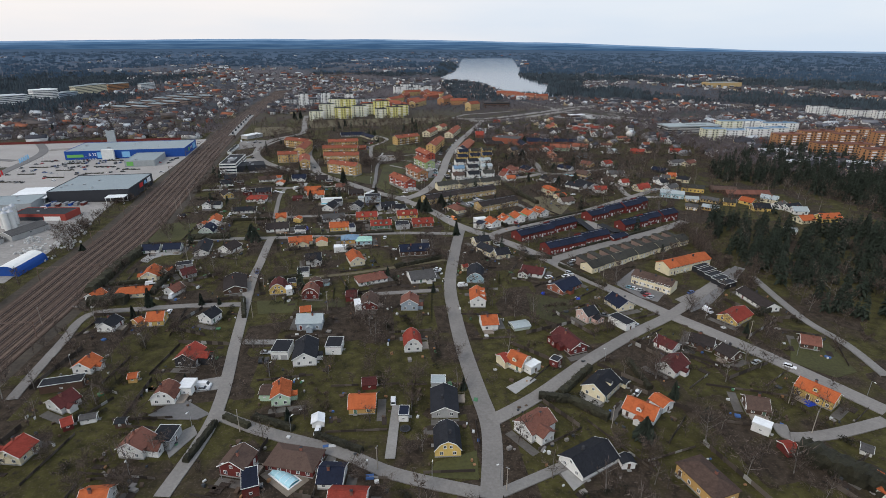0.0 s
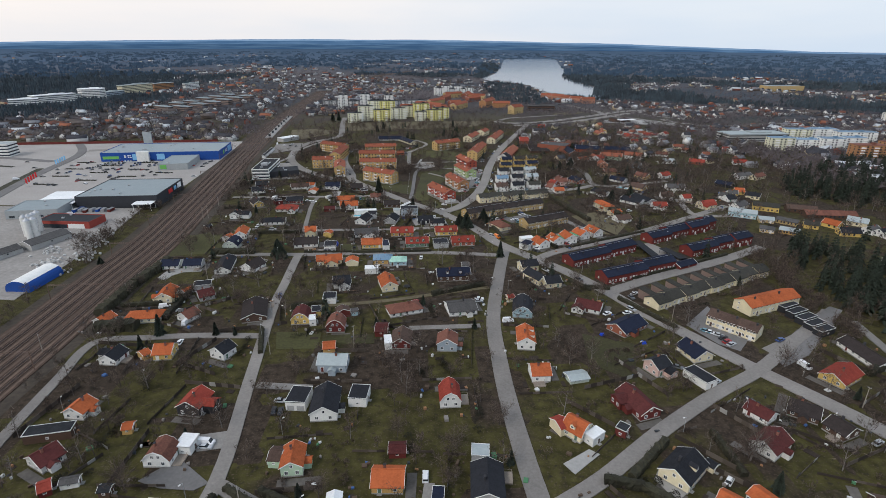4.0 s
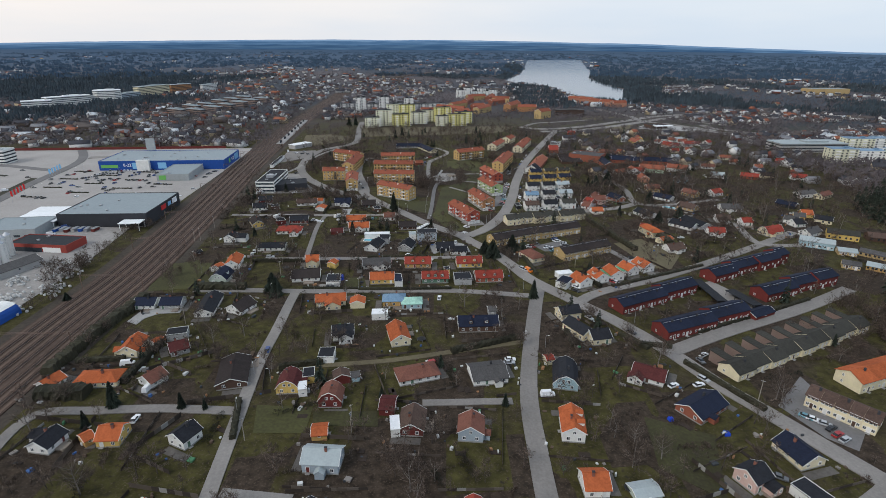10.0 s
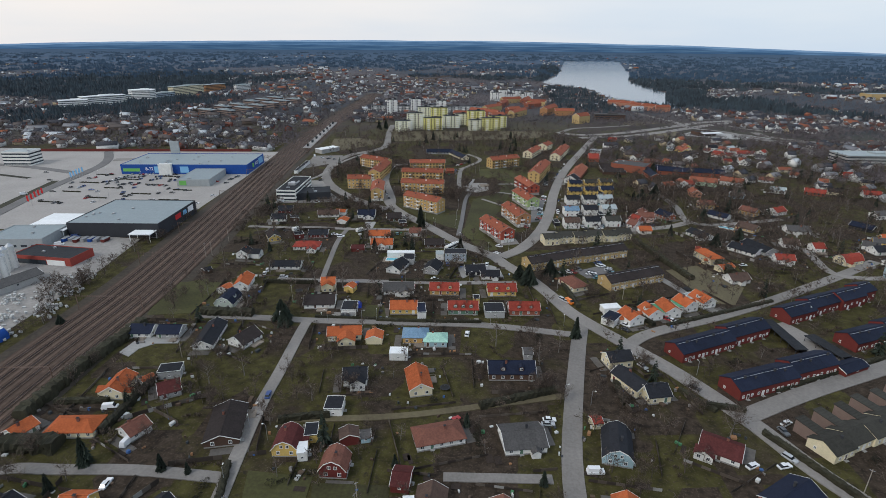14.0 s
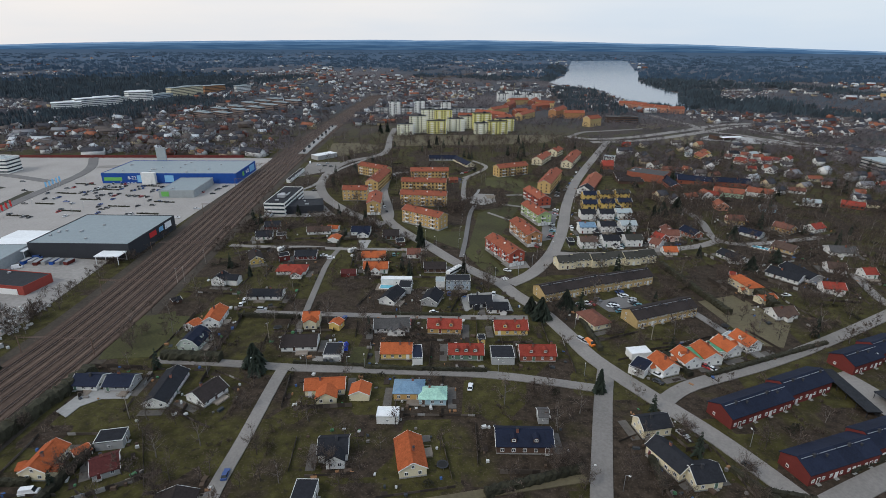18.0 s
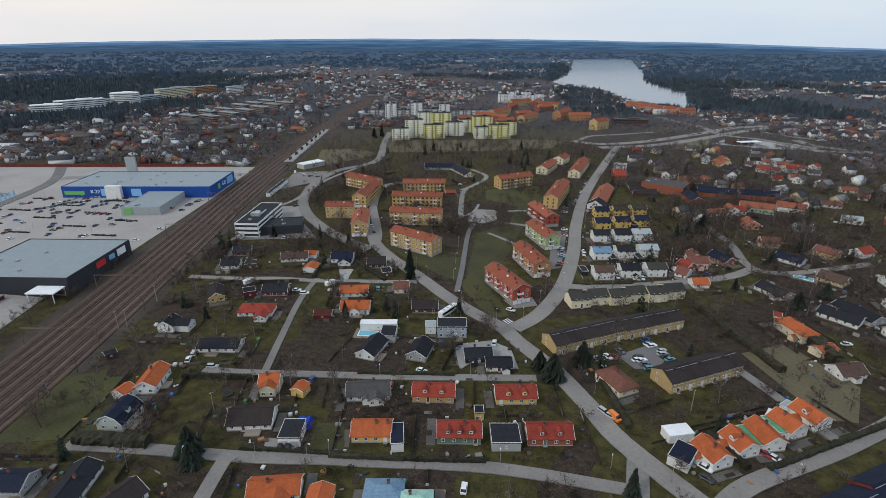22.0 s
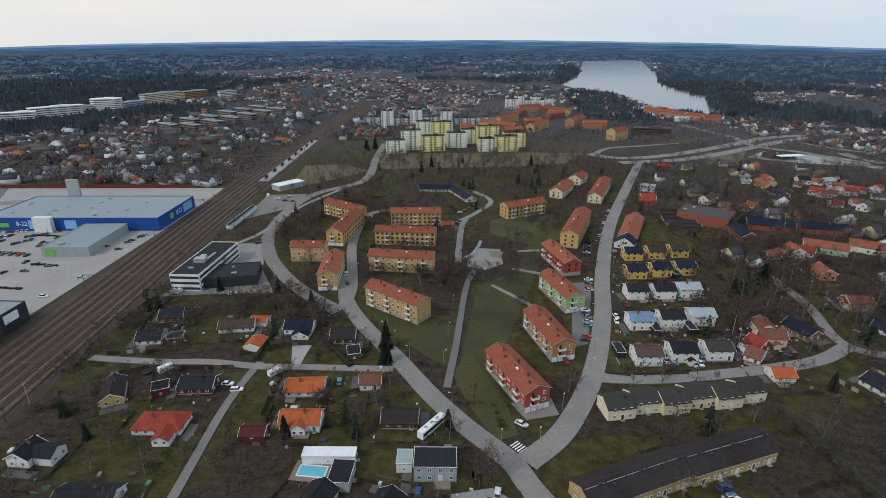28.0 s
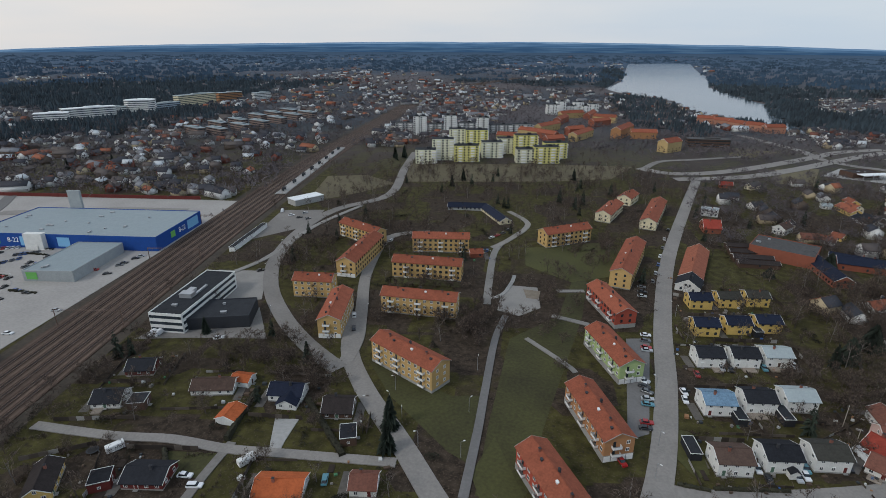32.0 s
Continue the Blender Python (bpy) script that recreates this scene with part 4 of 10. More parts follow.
# ---- trees ----
def bare_tree(seed, h, spread, limbs=9, twigs=170, size=1.0, sides=4):
    """Trunk with forking limbs, and a crown of fine twigs as thin blades that fan out from the limbs."""
    rnd = random.Random(seed)
    t, c = Build(), Build()
    lean = Vector((rnd.uniform(-0.06, 0.06) * h, rnd.uniform(-0.06, 0.06) * h, 0))
    p = Vector((0, 0, -0.2))
    joints = 4 if sides > 3 else 2
    for k in range(joints):
        q = Vector((0, 0, h * 0.72 * (k + 1) / joints)) + lean * ((k + 1) / joints)
        t.rod(p, q, 0.018 * h * (1 - 0.88 * k / joints), 0.018 * h * (1 - 0.88 * (k + 1) / joints) + 0.01, sides, ends=False)
        p = q
    tips = []
    for i in range(limbs):
        a, f = i * 2.4 + rnd.uniform(-0.4, 0.4), 0.28 + 0.62 * i / limbs
        s = Vector((0, 0, h * 0.72 * f)) + lean * f
        reach = spread * (1.05 - 0.45 * f) * rnd.uniform(0.75, 1.15)
        m = s + Vector((math.cos(a) * reach * 0.5, math.sin(a) * reach * 0.5, h * 0.10))
        e = m + Vector((math.cos(a + rnd.uniform(-0.5, 0.5)) * reach * 0.5, math.sin(a + rnd.uniform(-0.5, 0.5)) * reach * 0.5, h * rnd.uniform(0.10, 0.2)))
        t.rod(s, m, 0.0075 * h, 0.005 * h, sides, ends=False)
        t.rod(m, e, 0.005 * h, 0.002 * h, 3, ends=False)
        tips += [m, e, (m + e) / 2, (s + m) / 2]
    tips += [p, p]
    core = Vector((lean.x * 0.5, lean.y * 0.5, h * 0.42))
    for i in range(twigs):
        b = rnd.choice(tips)
        d = (b - core).normalized() * 0.9 + Vector((rnd.gauss(0, 0.75), rnd.gauss(0, 0.75), rnd.gauss(0.3, 0.6)))
        d = d.normalized() * rnd.uniform(0.07, 0.19) * h
        w = Vector((rnd.gauss(0, 1), rnd.gauss(0, 1), rnd.gauss(0, 1))).cross(d).normalized() * rnd.uniform(0.022, 0.055) * size
        s = b + Vector((rnd.gauss(0, 1), rnd.gauss(0, 1), rnd.gauss(0, 0.8))) * 0.055 * h
        c.face([s - w, s + w, s + d])
    return t, c


def conifer(seed, h, r, tiers=11, blades=13):
    """A spruce: straight trunk and drooping tiers of branches, uneven all round."""
    rnd = random.Random(seed)
    t, c = Build(), Build()
    t.rod((0, 0, -0.2), (0, 0, h * 0.96), 0.016 * h, 0.003 * h, 5)
    for k in range(tiers):
        f = k / tiers
        z, reach = h * (0.10 + 0.86 * f), r * (1 - f) ** 0.8 + 0.15
        for i in range(blades):
            a = rnd.uniform(0, 2 * math.pi)
            q = reach * rnd.uniform(0.7, 1.12)
            d = Vector((math.cos(a), math.sin(a), 0))
            s = Vector((-math.sin(a), math.cos(a), 0)) * q * 0.26
            o = Vector((0, 0, z + rnd.uniform(-0.03, 0.03) * h))
            tip = o + d * q - Vector((0, 0, q * rnd.uniform(0.25, 0.5)))
            mid = o + d * q * 0.55 + Vector((0, 0, 0.02 * h))
            c.face([o, mid - s, tip])
            c.face([o, tip, mid + s])
    return t, c


def shrub(seed, h, r, twigs=90, leafy=False):
    """A rounded bush: fine shoots fanning out of the base, or a dome of small leaf sprays."""
    rnd = random.Random(seed)
    c = Build()
    for i in range(twigs):
        a, f = rnd.uniform(0, 6.3), math.sqrt(rnd.random())
        e = Vector((math.cos(a) * r * f, math.sin(a) * r * f, h * (1.02 - 0.62 * f * f) * rnd.uniform(0.75, 1.1)))
        if leafy:
            u = Vector((rnd.gauss(0, 1), rnd.gauss(0, 1), rnd.gauss(0, 0.6))).normalized() * rnd.uniform(0.25, 0.45)
            w = u.orthogonal().normalized() * rnd.uniform(0.2, 0.4)
            e *= rnd.uniform(0.72, 1.0)
            c.face([e - u * 0.5 - w * 0.5, e + w * 0.5 - u * 0.3, e + u * 0.6])
        else:
            s = Vector((e.x * 0.45, e.y * 0.45, e.z * rnd.uniform(0.0, 0.5)))
            w = Vector((rnd.gauss(0, 1), rnd.gauss(0, 1), 0.2)).normalized() * rnd.uniform(0.03, 0.06)
            c.face([s - w, s + w, e])
    return c


def arrays(*builds):
    """Vertices and triangles of several builds as arrays."""
    vs, fs, base = [], [], 0
    for b in builds:
        vs += b.v
        for f in b.f:
            for i in range(1, len(f) - 1):
                fs.append((f[0] + base, f[i] + base, f[i + 1] + base))
        base += len(b.v)
    return np.array(vs, dtype=np.float32), np.array(fs, dtype=np.int32)


def mesh_of(name, V, F, mat):
    me = bpy.data.meshes.new(name)
    me.vertices.add(len(V))
    me.vertices.foreach_set("co", V.astype(np.float32).ravel())
    me.loops.add(3 * len(F))
    me.loops.foreach_set("vertex_index", F.astype(np.int32).ravel())
    me.polygons.add(len(F))
    me.polygons.foreach_set("loop_start", np.arange(0, 3 * len(F), 3, dtype=np.int32))
    me.materials.append(mat)
    me.update(calc_edges=True)
    return me


def scatter(name, V, F, places, mat, label, category, seed=0):
    """Many copies of one small form joined into one object: places are rows of x, y, z, size, turn."""
    P = np.array(places, dtype=np.float64)
    if not len(P):
        return None
    c, s = np.cos(P[:, 4])[:, None], np.sin(P[:, 4])[:, None]
    k = P[:, 3][:, None]
    X = (V[:, 0] * c - V[:, 1] * s) * k + P[:, 0][:, None]
    Y = (V[:, 0] * s + V[:, 1] * c) * k + P[:, 1][:, None]
    Z = V[:, 2] * (P[:, 5][:, None] if P.shape[1] > 5 else k) + P[:, 2][:, None]
    allv = np.stack([X, Y, Z], -1).reshape(-1, 3)
    allf = (F[None] + (np.arange(len(P)) * len(V))[:, None, None]).reshape(-1, 3)
    return tagged(new(name, mesh_of(name, allv, allf, mat)), label, category, kind="stuff")


CELL = {}


def index_taken():
    CELL.clear()
    for x, y, r in TAKEN:
        for i in range(int((x - r) // 12), int((x + r) // 12) + 1):
            for j in range(int((y - r) // 12), int((y + r) // 12) + 1):
                CELL.setdefault((i, j), []).append((x, y, r))


def is_free(x, y, gap=0.0):
    return all((x - a) ** 2 + (y - b) ** 2 > (r + gap) ** 2 for a, b, r in CELL.get((int(x // 12), int(y // 12)), ()))


# ---- distance: the land beyond three kilometres is drawn together and rises gently to the skyline ----
def bent(x, y):
    d = math.hypot(x, y)
    if d < 3000:
        return x, y, 0.0
    e = 3000 + 1850 * (1 - math.exp(-(d - 3000) / 1850))
    return x * e / d, y * e / d, 120 * (1 - e / d)


# ---- railway ----
def railway(line):
    """A wide ballast bed with six tracks; sleepers and rails follow the line."""
    pts = smooth_line(line)
    take_strip(pts, 19)
    bed = setting("railway_bed", ribbon_build(line, 33, 0.35, 0.5), BALLAST, "rust-brown ballast bed of a six-track railway", "railway")
    verge = setting("railway_verge", ribbon_build(line, 44, 0.03, 0.1), VERGE, "brown scrubby verge along the railway", "ground")
    # walkways of paler stone between the tracks, oily stone within them
    for off, w, mat in [(o2, 1.1, PALE_STONE) for o2 in (-15, -10.1, -5.2, -0.2, 4.8, 9.8, 15)] + [(o2, 1.2, OILY_STONE) for o2 in (-12.5, -7.8, -2.6, 2.2, 7.4, 12.2)]:
        part("ballast_strip", ribbon_build(line, w, 0.39, 0.05, off), mat, bed)
    for off in (-12.5, -7.8, -2.6, 2.2, 7.4, 12.2):
        track = Build()
        for side in (-0.72, 0.72):
            r = ribbon_build(line, 0.16, 0.62, 0.16, off + side)
            base = len(track.v)
            track.v += r.v
            track.f += [tuple(i + base for i in f) for f in r.f]
            track.m += r.m
        tagged(part("rail_pair", track, RAIL, bed), "pair of rusty steel rails", kind="stuff")
        s = Build()
        for i in range(len(pts) - 1):
            (x0, y0), (x1, y1) = pts[i], pts[i + 1]
            d = math.hypot(x1 - x0, y1 - y0)
            if y0 > 640:
                continue
            a = math.atan2(y1 - y0, x1 - x0)
            nx, ny = -(y1 - y0) / d, (x1 - x0) / d
            k = int(d / 0.75)
            for j in range(k):
                f = j / k
                s.box(x0 + (x1 - x0) * f + nx * off, y0 + (y1 - y0) * f + ny * off, 0.35, 0.26, 2.5, 0.12, 0, a)
        tagged(part("sleeper_row", s, SLEEPER, bed), "row of grey-brown sleepers", kind="stuff")
    # catenary gantries
    walked, first = 0.0, None
    for (x0, y0), (x1, y1) in zip(pts, pts[1:]):
        walked += math.hypot(x1 - x0, y1 - y0)
        if walked < 55 or y0 > 1400:
            continue
        walked = 0.0
        turn = math.degrees(math.atan2(y1 - y0, x1 - x0))
        if first:
            copy_thing(first, pose(x0, y0, 0.3, 0, 0, turn))
            continue
        first = thing("catenary_gantry", x0, y0, turn, "rusty steel gantry carrying overhead wires across the tracks", "gantry", "railway gantries", z=0.3)
        for s2 in (-15.4, 15.4):
            p = Build()
            p.box(0, s2, 0, 0.22, 0.3, 8.2)
            part("post", p, RAIL, first)
        p = Build()
        p.box(0, 0, 7.5, 0.2, 31, 0.14)
        p.box(0, 0, 8.1, 0.14, 31, 0.1)
        for k in range(14):
            p.box(0, -14.4 + 2.2 * k, 7.6, 0.08, 0.08, 0.5)
        for k in range(6):
            p.rod((0, -12.5 + 5 * k, 7.5), (0, -12.5 + 5 * k, 5.9), 0.05, 0.05, 4)
            p.rod((0, -12.5 + 5 * k, 6.0), (0, -11.4 + 5 * k, 6.3), 0.04, 0.04, 4)
        part("beam", p, RAIL, first)


def platform(line):
    ob = setting("station_platform", ribbon_build(line, 9, 1.1, 1.0), YARD, "pale concrete station platform between the tracks", "platform")
    for (x0, y0), (x1, y1) in zip(line, line[1:]):
        for f in (0.1, 0.35, 0.6, 0.85):
            s = Build()
            s.box(0, 0, 0, 6, 2.6, 0.2)
            r = thing("platform_shelter", x0 + (x1 - x0) * f, y0 + (y1 - y0) * f, math.degrees(math.atan2(y1 - y0, x1 - x0)), "small dark shelter on the platform", "shelter", "platform shelters", z=1.1)
            part("shelter_roof", s, MATS["roof_felt"], r, "", pose(0, 0, 2.5))
            for px in (-2.6, 2.6):
                c = Build()
                c.box(px, 0, 0, 0.15, 1.8, 2.5)
                part("end_wall", c, PANE, r)
    return ob


# ---- street furniture and garden things ----
LAMP = []


def street_lamp(x, y, turn=0, h=6.0):
    if LAMP:
        return copy_thing(LAMP[0], pose(x, y, 0, 0, 0, turn))
    root = thing("street_lamp", x, y, turn, "slim grey street lamp with a white head", "street lamp", "street lamps")
    b = Build()
    b.rod((0, 0, 0), (0, 0, h), 0.09, 0.06, 6)
    b.rod((0, 0, h), (0.9, 0, h + 0.25), 0.05, 0.04, 5)
    part("post", b, METAL, root)
    c = Build()
    c.box(1.1, 0, h + 0.15, 0.7, 0.3, 0.16)
    c.box(1.1, 0, h + 0.31, 0.5, 0.2, 0.06)
    part("lamp_head", c, TRIM, root, "white lamp head")
    LAMP.append(root)
    return root


POLE = []


def utility_pole(x, y, turn=0, h=9.0):
    if POLE:
        return copy_thing(POLE[0], pose(x, y, 0, 0, 0, turn))
    root = thing("utility_pole", x, y, turn, "weathered wooden utility pole among gardens", "pole", "utility poles")
    b = Build()
    b.rod((0, 0, 0), (0, 0, h), 0.16, 0.1, 7)
    part("post", b, surface("grey_timber", (0.33, 0.29, 0.24)), root)
    c = Build()
    c.box(0, 0, h - 0.5, 1.3, 0.1, 0.1)
    for s in (-0.5, 0, 0.5):
        c.rod((s, 0, h - 0.4), (s, 0, h - 0.2), 0.05, 0.04, 5)
    part("crossbar", c, METAL, root)
    POLE.append(root)
    return root


def hedge(x0, y0, x1, y1, w=1.6, h=1.6, seed=1, label="clipped dark hedge along a garden"):
    """A clipped hedge: a lumpy body with twigs standing out of it."""
    rnd = random.Random(seed)
    d = math.hypot(x1 - x0, y1 - y0)
    k = max(2, int(d / 1.0))
    ux, uy = (x1 - x0) / d, (y1 - y0) / d
    b = Build()
    rows = []
    for i in range(k + 1):
        f, ring = d * i / k, []
        for s, z in ((-0.5, 0), (-0.52, 0.5), (-0.42, 0.95), (0, 1.05), (0.42, 0.95), (0.52, 0.5), (0.5, 0)):
            o = s * w * rnd.uniform(0.75, 1.2)
            zz = h * z * rnd.uniform(0.85, 1.12)
            ring.append((x0 + ux * f - uy * o, y0 + uy * f + ux * o, zz))
        rows.append(ring)
    for p, q in zip(rows, rows[1:]):
        for i in range(6):
            b.face([p[i], q[i], q[i + 1], p[i + 1]])
    b.face(rows[0])
    b.face(rows[-1][::-1])
    for i in range(int(d * 24)):
        f, o, z = rnd.uniform(0, d), rnd.uniform(-0.55, 0.55) * w, h * rnd.uniform(0.3, 1.08)
        p = Vector((x0 + ux * f - uy * o, y0 + uy * f + ux * o, z))
        e = Vector((rnd.gauss(0, 0.3), rnd.gauss(0, 0.3), rnd.uniform(0.05, 0.4)))
        t = Vector((rnd.gauss(0, 1), rnd.gauss(0, 1), rnd.gauss(0, 0.5))) * 0.16
        b.face([p - t, p + t, p + e])
    return tagged(new("hedge", b.mesh("hedge", HEDGE)), label, "hedge", "garden hedges")


def trampoline(x, y, colour="dark_cladding"):
    root = thing("trampoline", x, y, 0, "round garden trampoline with a dark mat", "trampoline")
    b, n = Build(), 16
    for i in range(n):
        a0, a1 = 2 * math.pi * i / n, 2 * math.pi * (i + 1) / n
        b.face([(1.4 * math.cos(a0), 1.4 * math.sin(a0), 0.85), (1.85 * math.cos(a0), 1.85 * math.sin(a0), 0.85), (1.85 * math.cos(a1), 1.85 * math.sin(a1), 0.85), (1.4 * math.cos(a1), 1.4 * math.sin(a1), 0.85)])
    part("rim_pad", b, MATS["wall_" + colour], root)
    c = Build()
    c.face([(1.4 * math.cos(2 * math.pi * i / n), 1.4 * math.sin(2 * math.pi * i / n), 0.83) for i in range(n)])
    part("jumping_mat", c, RUBBER, root)
    for i in range(4):
        a = math.pi / 2 * i + 0.4
        leg = Build()
        leg.rod((1.7 * math.cos(a), 1.7 * math.sin(a), 0), (1.7 * math.cos(a), 1.7 * math.sin(a), 0.85), 0.05, 0.05, 5)
        part("leg", leg, METAL, root)
    return root


def tarp(x, y, L, W, h, seed=3):
    """A crumpled blue tarpaulin over a heap."""
    rnd = random.Random(seed)
    b, n = Build(), 7
    z = [[(h if 0 < i < n and 0 < j < n else 0.02) * rnd.uniform(0.6, 1.1) for j in range(n + 1)] for i in range(n + 1)]
    for i in range(n):
        for j in range(n):
            q = [(i, j), (i + 1, j), (i + 1, j + 1), (i, j + 1)]
            b.face([((p / n - 0.5) * L, (r / n - 0.5) * W, z[p][r]) for p, r in q])
    ob = new("tarpaulin", b.mesh("tarpaulin", surface("blue_tarp", (0.01, 0.05, 0.42), rough=0.5)))
    ob.matrix_basis = pose(x, y, 0, 0, 0, 15)
    return tagged(ob, "bright blue tarpaulin over a heap in a garden", "tarpaulin")


def pool(x, y, turn, L=9, W=4, cover=True):
    root = thing("swimming_pool", x, y, turn, "garden swimming pool with a pale blue translucent cover" if cover else "garden swimming pool with pale blue water", "swimming pool")
    take(x, y, 8)
    d = Build()
    d.box(0, 0, 0, L + 4, W + 4, 0.14)
    part("paving", d, SAND, root)
    e = Build()
    for s in (-1, 1):
        e.box(0, s * (W / 2 + 0.2), 0.14, L + 0.8, 0.4, 0.2)
        e.box(s * (L / 2 + 0.2), 0, 0.14, 0.4, W, 0.2)
    part("pool_edge", e, TRIM, root)
    w = Build()
    w.box(0, 0, 0.15, L, W, 0.08)
    part("water", w, surface("pool_water", (0.16, 0.48, 0.58), rough=0.1, vary=0.1), root)
    if cover:
        c = Build()
        pts = [(W / 2 * math.cos(math.pi * k / 8), 0.25 + 0.9 * math.sin(math.pi * k / 8)) for k in range(9)]
        for (y0, z0), (y1, z1) in zip(pts, pts[1:]):
            c.face([(-L / 2, y0, z0), (L / 2, y0, z0), (L / 2, y1, z1), (-L / 2, y1, z1)])
        part("pool_cover", c, surface("pool_cover_plastic", (0.42, 0.66, 0.72), rough=0.25, vary=0.15), root)
        for k in range(5):
            r = Build()
            for (y0, z0), (y1, z1) in zip(pts, pts[1:]):
                r.rod((-L / 2 + L * k / 4, y0, z0 + 0.02), (-L / 2 + L * k / 4, y1, z1 + 0.02), 0.05, 0.05, 4)
            part("cover_hoop", r, TRIM, root)
    return root


def arch_hall(x, y, turn, L, W, h):
    """A storage tent: blue flanks, white top, hooped section along x."""
    root = thing("storage_tent", x, y, turn, "arched storage tent with blue sides and a white top", "tent")
    n = 12
    pts = [(W / 2 * math.cos(math.pi * k / n), h * math.sin(math.pi * k / n) ** 0.75) for k in range(n + 1)]
    for name, rng, mat in (("blue_side", (0, 3), "store_blue"), ("white_top", (3, 9), "white"), ("blue_side", (9, 12), "store_blue")):
        c = Build()
        for k in range(*rng):
            (y0, z0), (y1, z1) = pts[k], pts[k + 1]
            c.slab([(-L / 2, y0, z0), (L / 2, y0, z0), (L / 2, y1, z1), (-L / 2, y1, z1)], 0.1)
        part(name, c, MATS["wall_" + mat], root)
    for s in (-1, 1):
        e = Build()
        e.face([(s * L / 2 * 0.995, py, pz) for py, pz in pts])
        part("end_wall", e, MATS["wall_store_blue"], root)
    take(x, y, L / 2 + 4)
    return root


def silo(x, y, h, r):
    root = thing("silo", x, y, 0, "tall white ribbed silo of a builders' yard", "silo", "white silos")
    b = Build()
    b.rod((0, 0, 0), (0, 0, h), r, r, 16)
    part("shell", b, MATS["wall_white"], root)
    c = Build()
    c.rod((0, 0, h), (0, 0, h + 1.6), r + 0.1, 0.5, 16)
    part("cap", c, METAL, root)
    d = Build()
    for k in range(int(h / 0.6)):
        d.box(r + 0.25, 0, 0.6 * k, 0.05, 0.6, 0.06)
    for s in (-0.3, 0.3):
        d.box(r + 0.25, s, 0, 0.06, 0.06, h)
    part("ladder", d, METAL, root)
    return root


def stepped_flats(x, y, turn, L, W, storeys, wall, label="lemon-yellow tower block with white balcony bands", roof="felt"):
    """A tall block with windows and balcony bands by storey, for the far estates."""
    root = thing("tower_block", x, y, turn, label, "tower block", "tower blocks")
    h = storeys * 2.85 + 0.6
    b = Build()
    b.box(0, 0, 0, L, W, h)
    part("wall", b, MATS["wall_" + wall], root)
    r = Build()
    r.box(0, 0, h, L + 0.4, W + 0.4, 0.35)
    r.box(L * 0.15, 0, h + 0.35, 4, 3.5, 1.8)
    part("roof", r, MATS["roof_" + roof], root)
    k = max(2, int(L / 4.2))
    ee, ww = Build(), Build()
    for st in range(storeys):
        e, w = Build(), Build()
        for i in range(k):
            cx = -L / 2 + L * (i + 0.5) / k
            if i % 3 == 1:
                e.box(cx, -W / 2 - 0.75, st * 2.85 + 0.25, L / k * 0.9, 1.5, 1.15)
            else:
                w.box(cx, -W / 2 - 0.03, st * 2.85 + 1.1, 1.9, 0.12, 1.5)
        for py in (-W / 4, W / 4):
            w.box(-L / 2 - 0.03, py, st * 2.85 + 1.1, 0.12, 1.6, 1.5)
        e.box(L / 2 + 0.75, 0, st * 2.85 + 0.25, 1.5, W * 0.8, 1.15)
        ee.join(e)
        ww.join(w)
    tagged(part("balcony_cladding", ee, TRIM, root), kind="stuff")
    tagged(part("glazing", ww, PANE, root), kind="stuff")
    take(x, y, max(L, W) / 2 + 4)
    return root


def office(x, y, turn, L, W, storeys, wall, label, roof="light_grey", corner=0.6):
    """A slab with a window band a storey on every side, its corners cut by a few metres where it is round."""
    root = thing("office_block", x, y, turn, label, "office block", "office blocks")
    h = storeys * 3.3

    def ring(grow):
        c, l, w = corner + grow * 0.5, L / 2 + grow, W / 2 + grow
        return [(-l + c, -w), (l - c, -w), (l, -w + c), (l, w - c), (l - c, w), (-l + c, w), (-l, w - c), (-l, -w + c)]

    def drum(grow, z0, z1):
        b, pts = Build(), ring(grow)
        b.face([(px, py, z1) for px, py in pts])
        b.face([(px, py, z0) for px, py in reversed(pts)])
        for (ax, ay), (bx, by) in zip(pts, pts[1:] + pts[:1]):
            b.face([(ax, ay, z0), (bx, by, z0), (bx, by, z1), (ax, ay, z1)])
        return b

    part("wall", drum(0, 0, h), MATS["wall_" + wall], root)
    r = drum(0.5, h, h + 0.5)
    r.box(L * 0.1, 0, h + 0.5, L * 0.35, W * 0.4, 1.6)
    part("roof", r, MATS["roof_" + roof], root)
    for st in range(storeys):
        part("window_band", drum(0.08, st * 3.3 + 1.1, st * 3.3 + 2.2), PANE, root)
    take(x, y, max(L, W) / 2)
    return root


def bus(x, y, turn):
    root = thing("bus", x, y, turn, "white and dark-windowed coach parked on a street", "bus")
    b = Build()
    b.prism([(-1.25, 0.35), (1.25, 0.35), (1.25, 2.9), (1.05, 3.15), (-1.05, 3.15), (-1.25, 2.9)], -6, 6)
    part("body", b, TRIM, root)
    g = Build()
    for s in (-1, 1):
        g.box(0, s * 1.26, 1.5, 11.2, 0.05, 1.0)
    g.box(6.0, 0, 1.2, 0.06, 2.2, 1.4)
    part("window_band", g, CARGLASS, root)
    for px in (-3.8, 3.9):
        for s in (-1, 1):
            w = Build()
            w.rod((px, s * 1.0, 0.5), (px, s * 1.27, 0.5), 0.5, 0.5, 12)
            part("wheel", w, RUBBER, root)
    h = Build()
    for px in (-3, 0, 3):
        h.box(px, 0, 3.15, 1.2, 0.9, 0.15)
    part("roof_hatch", h, METAL, root)
    return root


EVERGREEN = {}


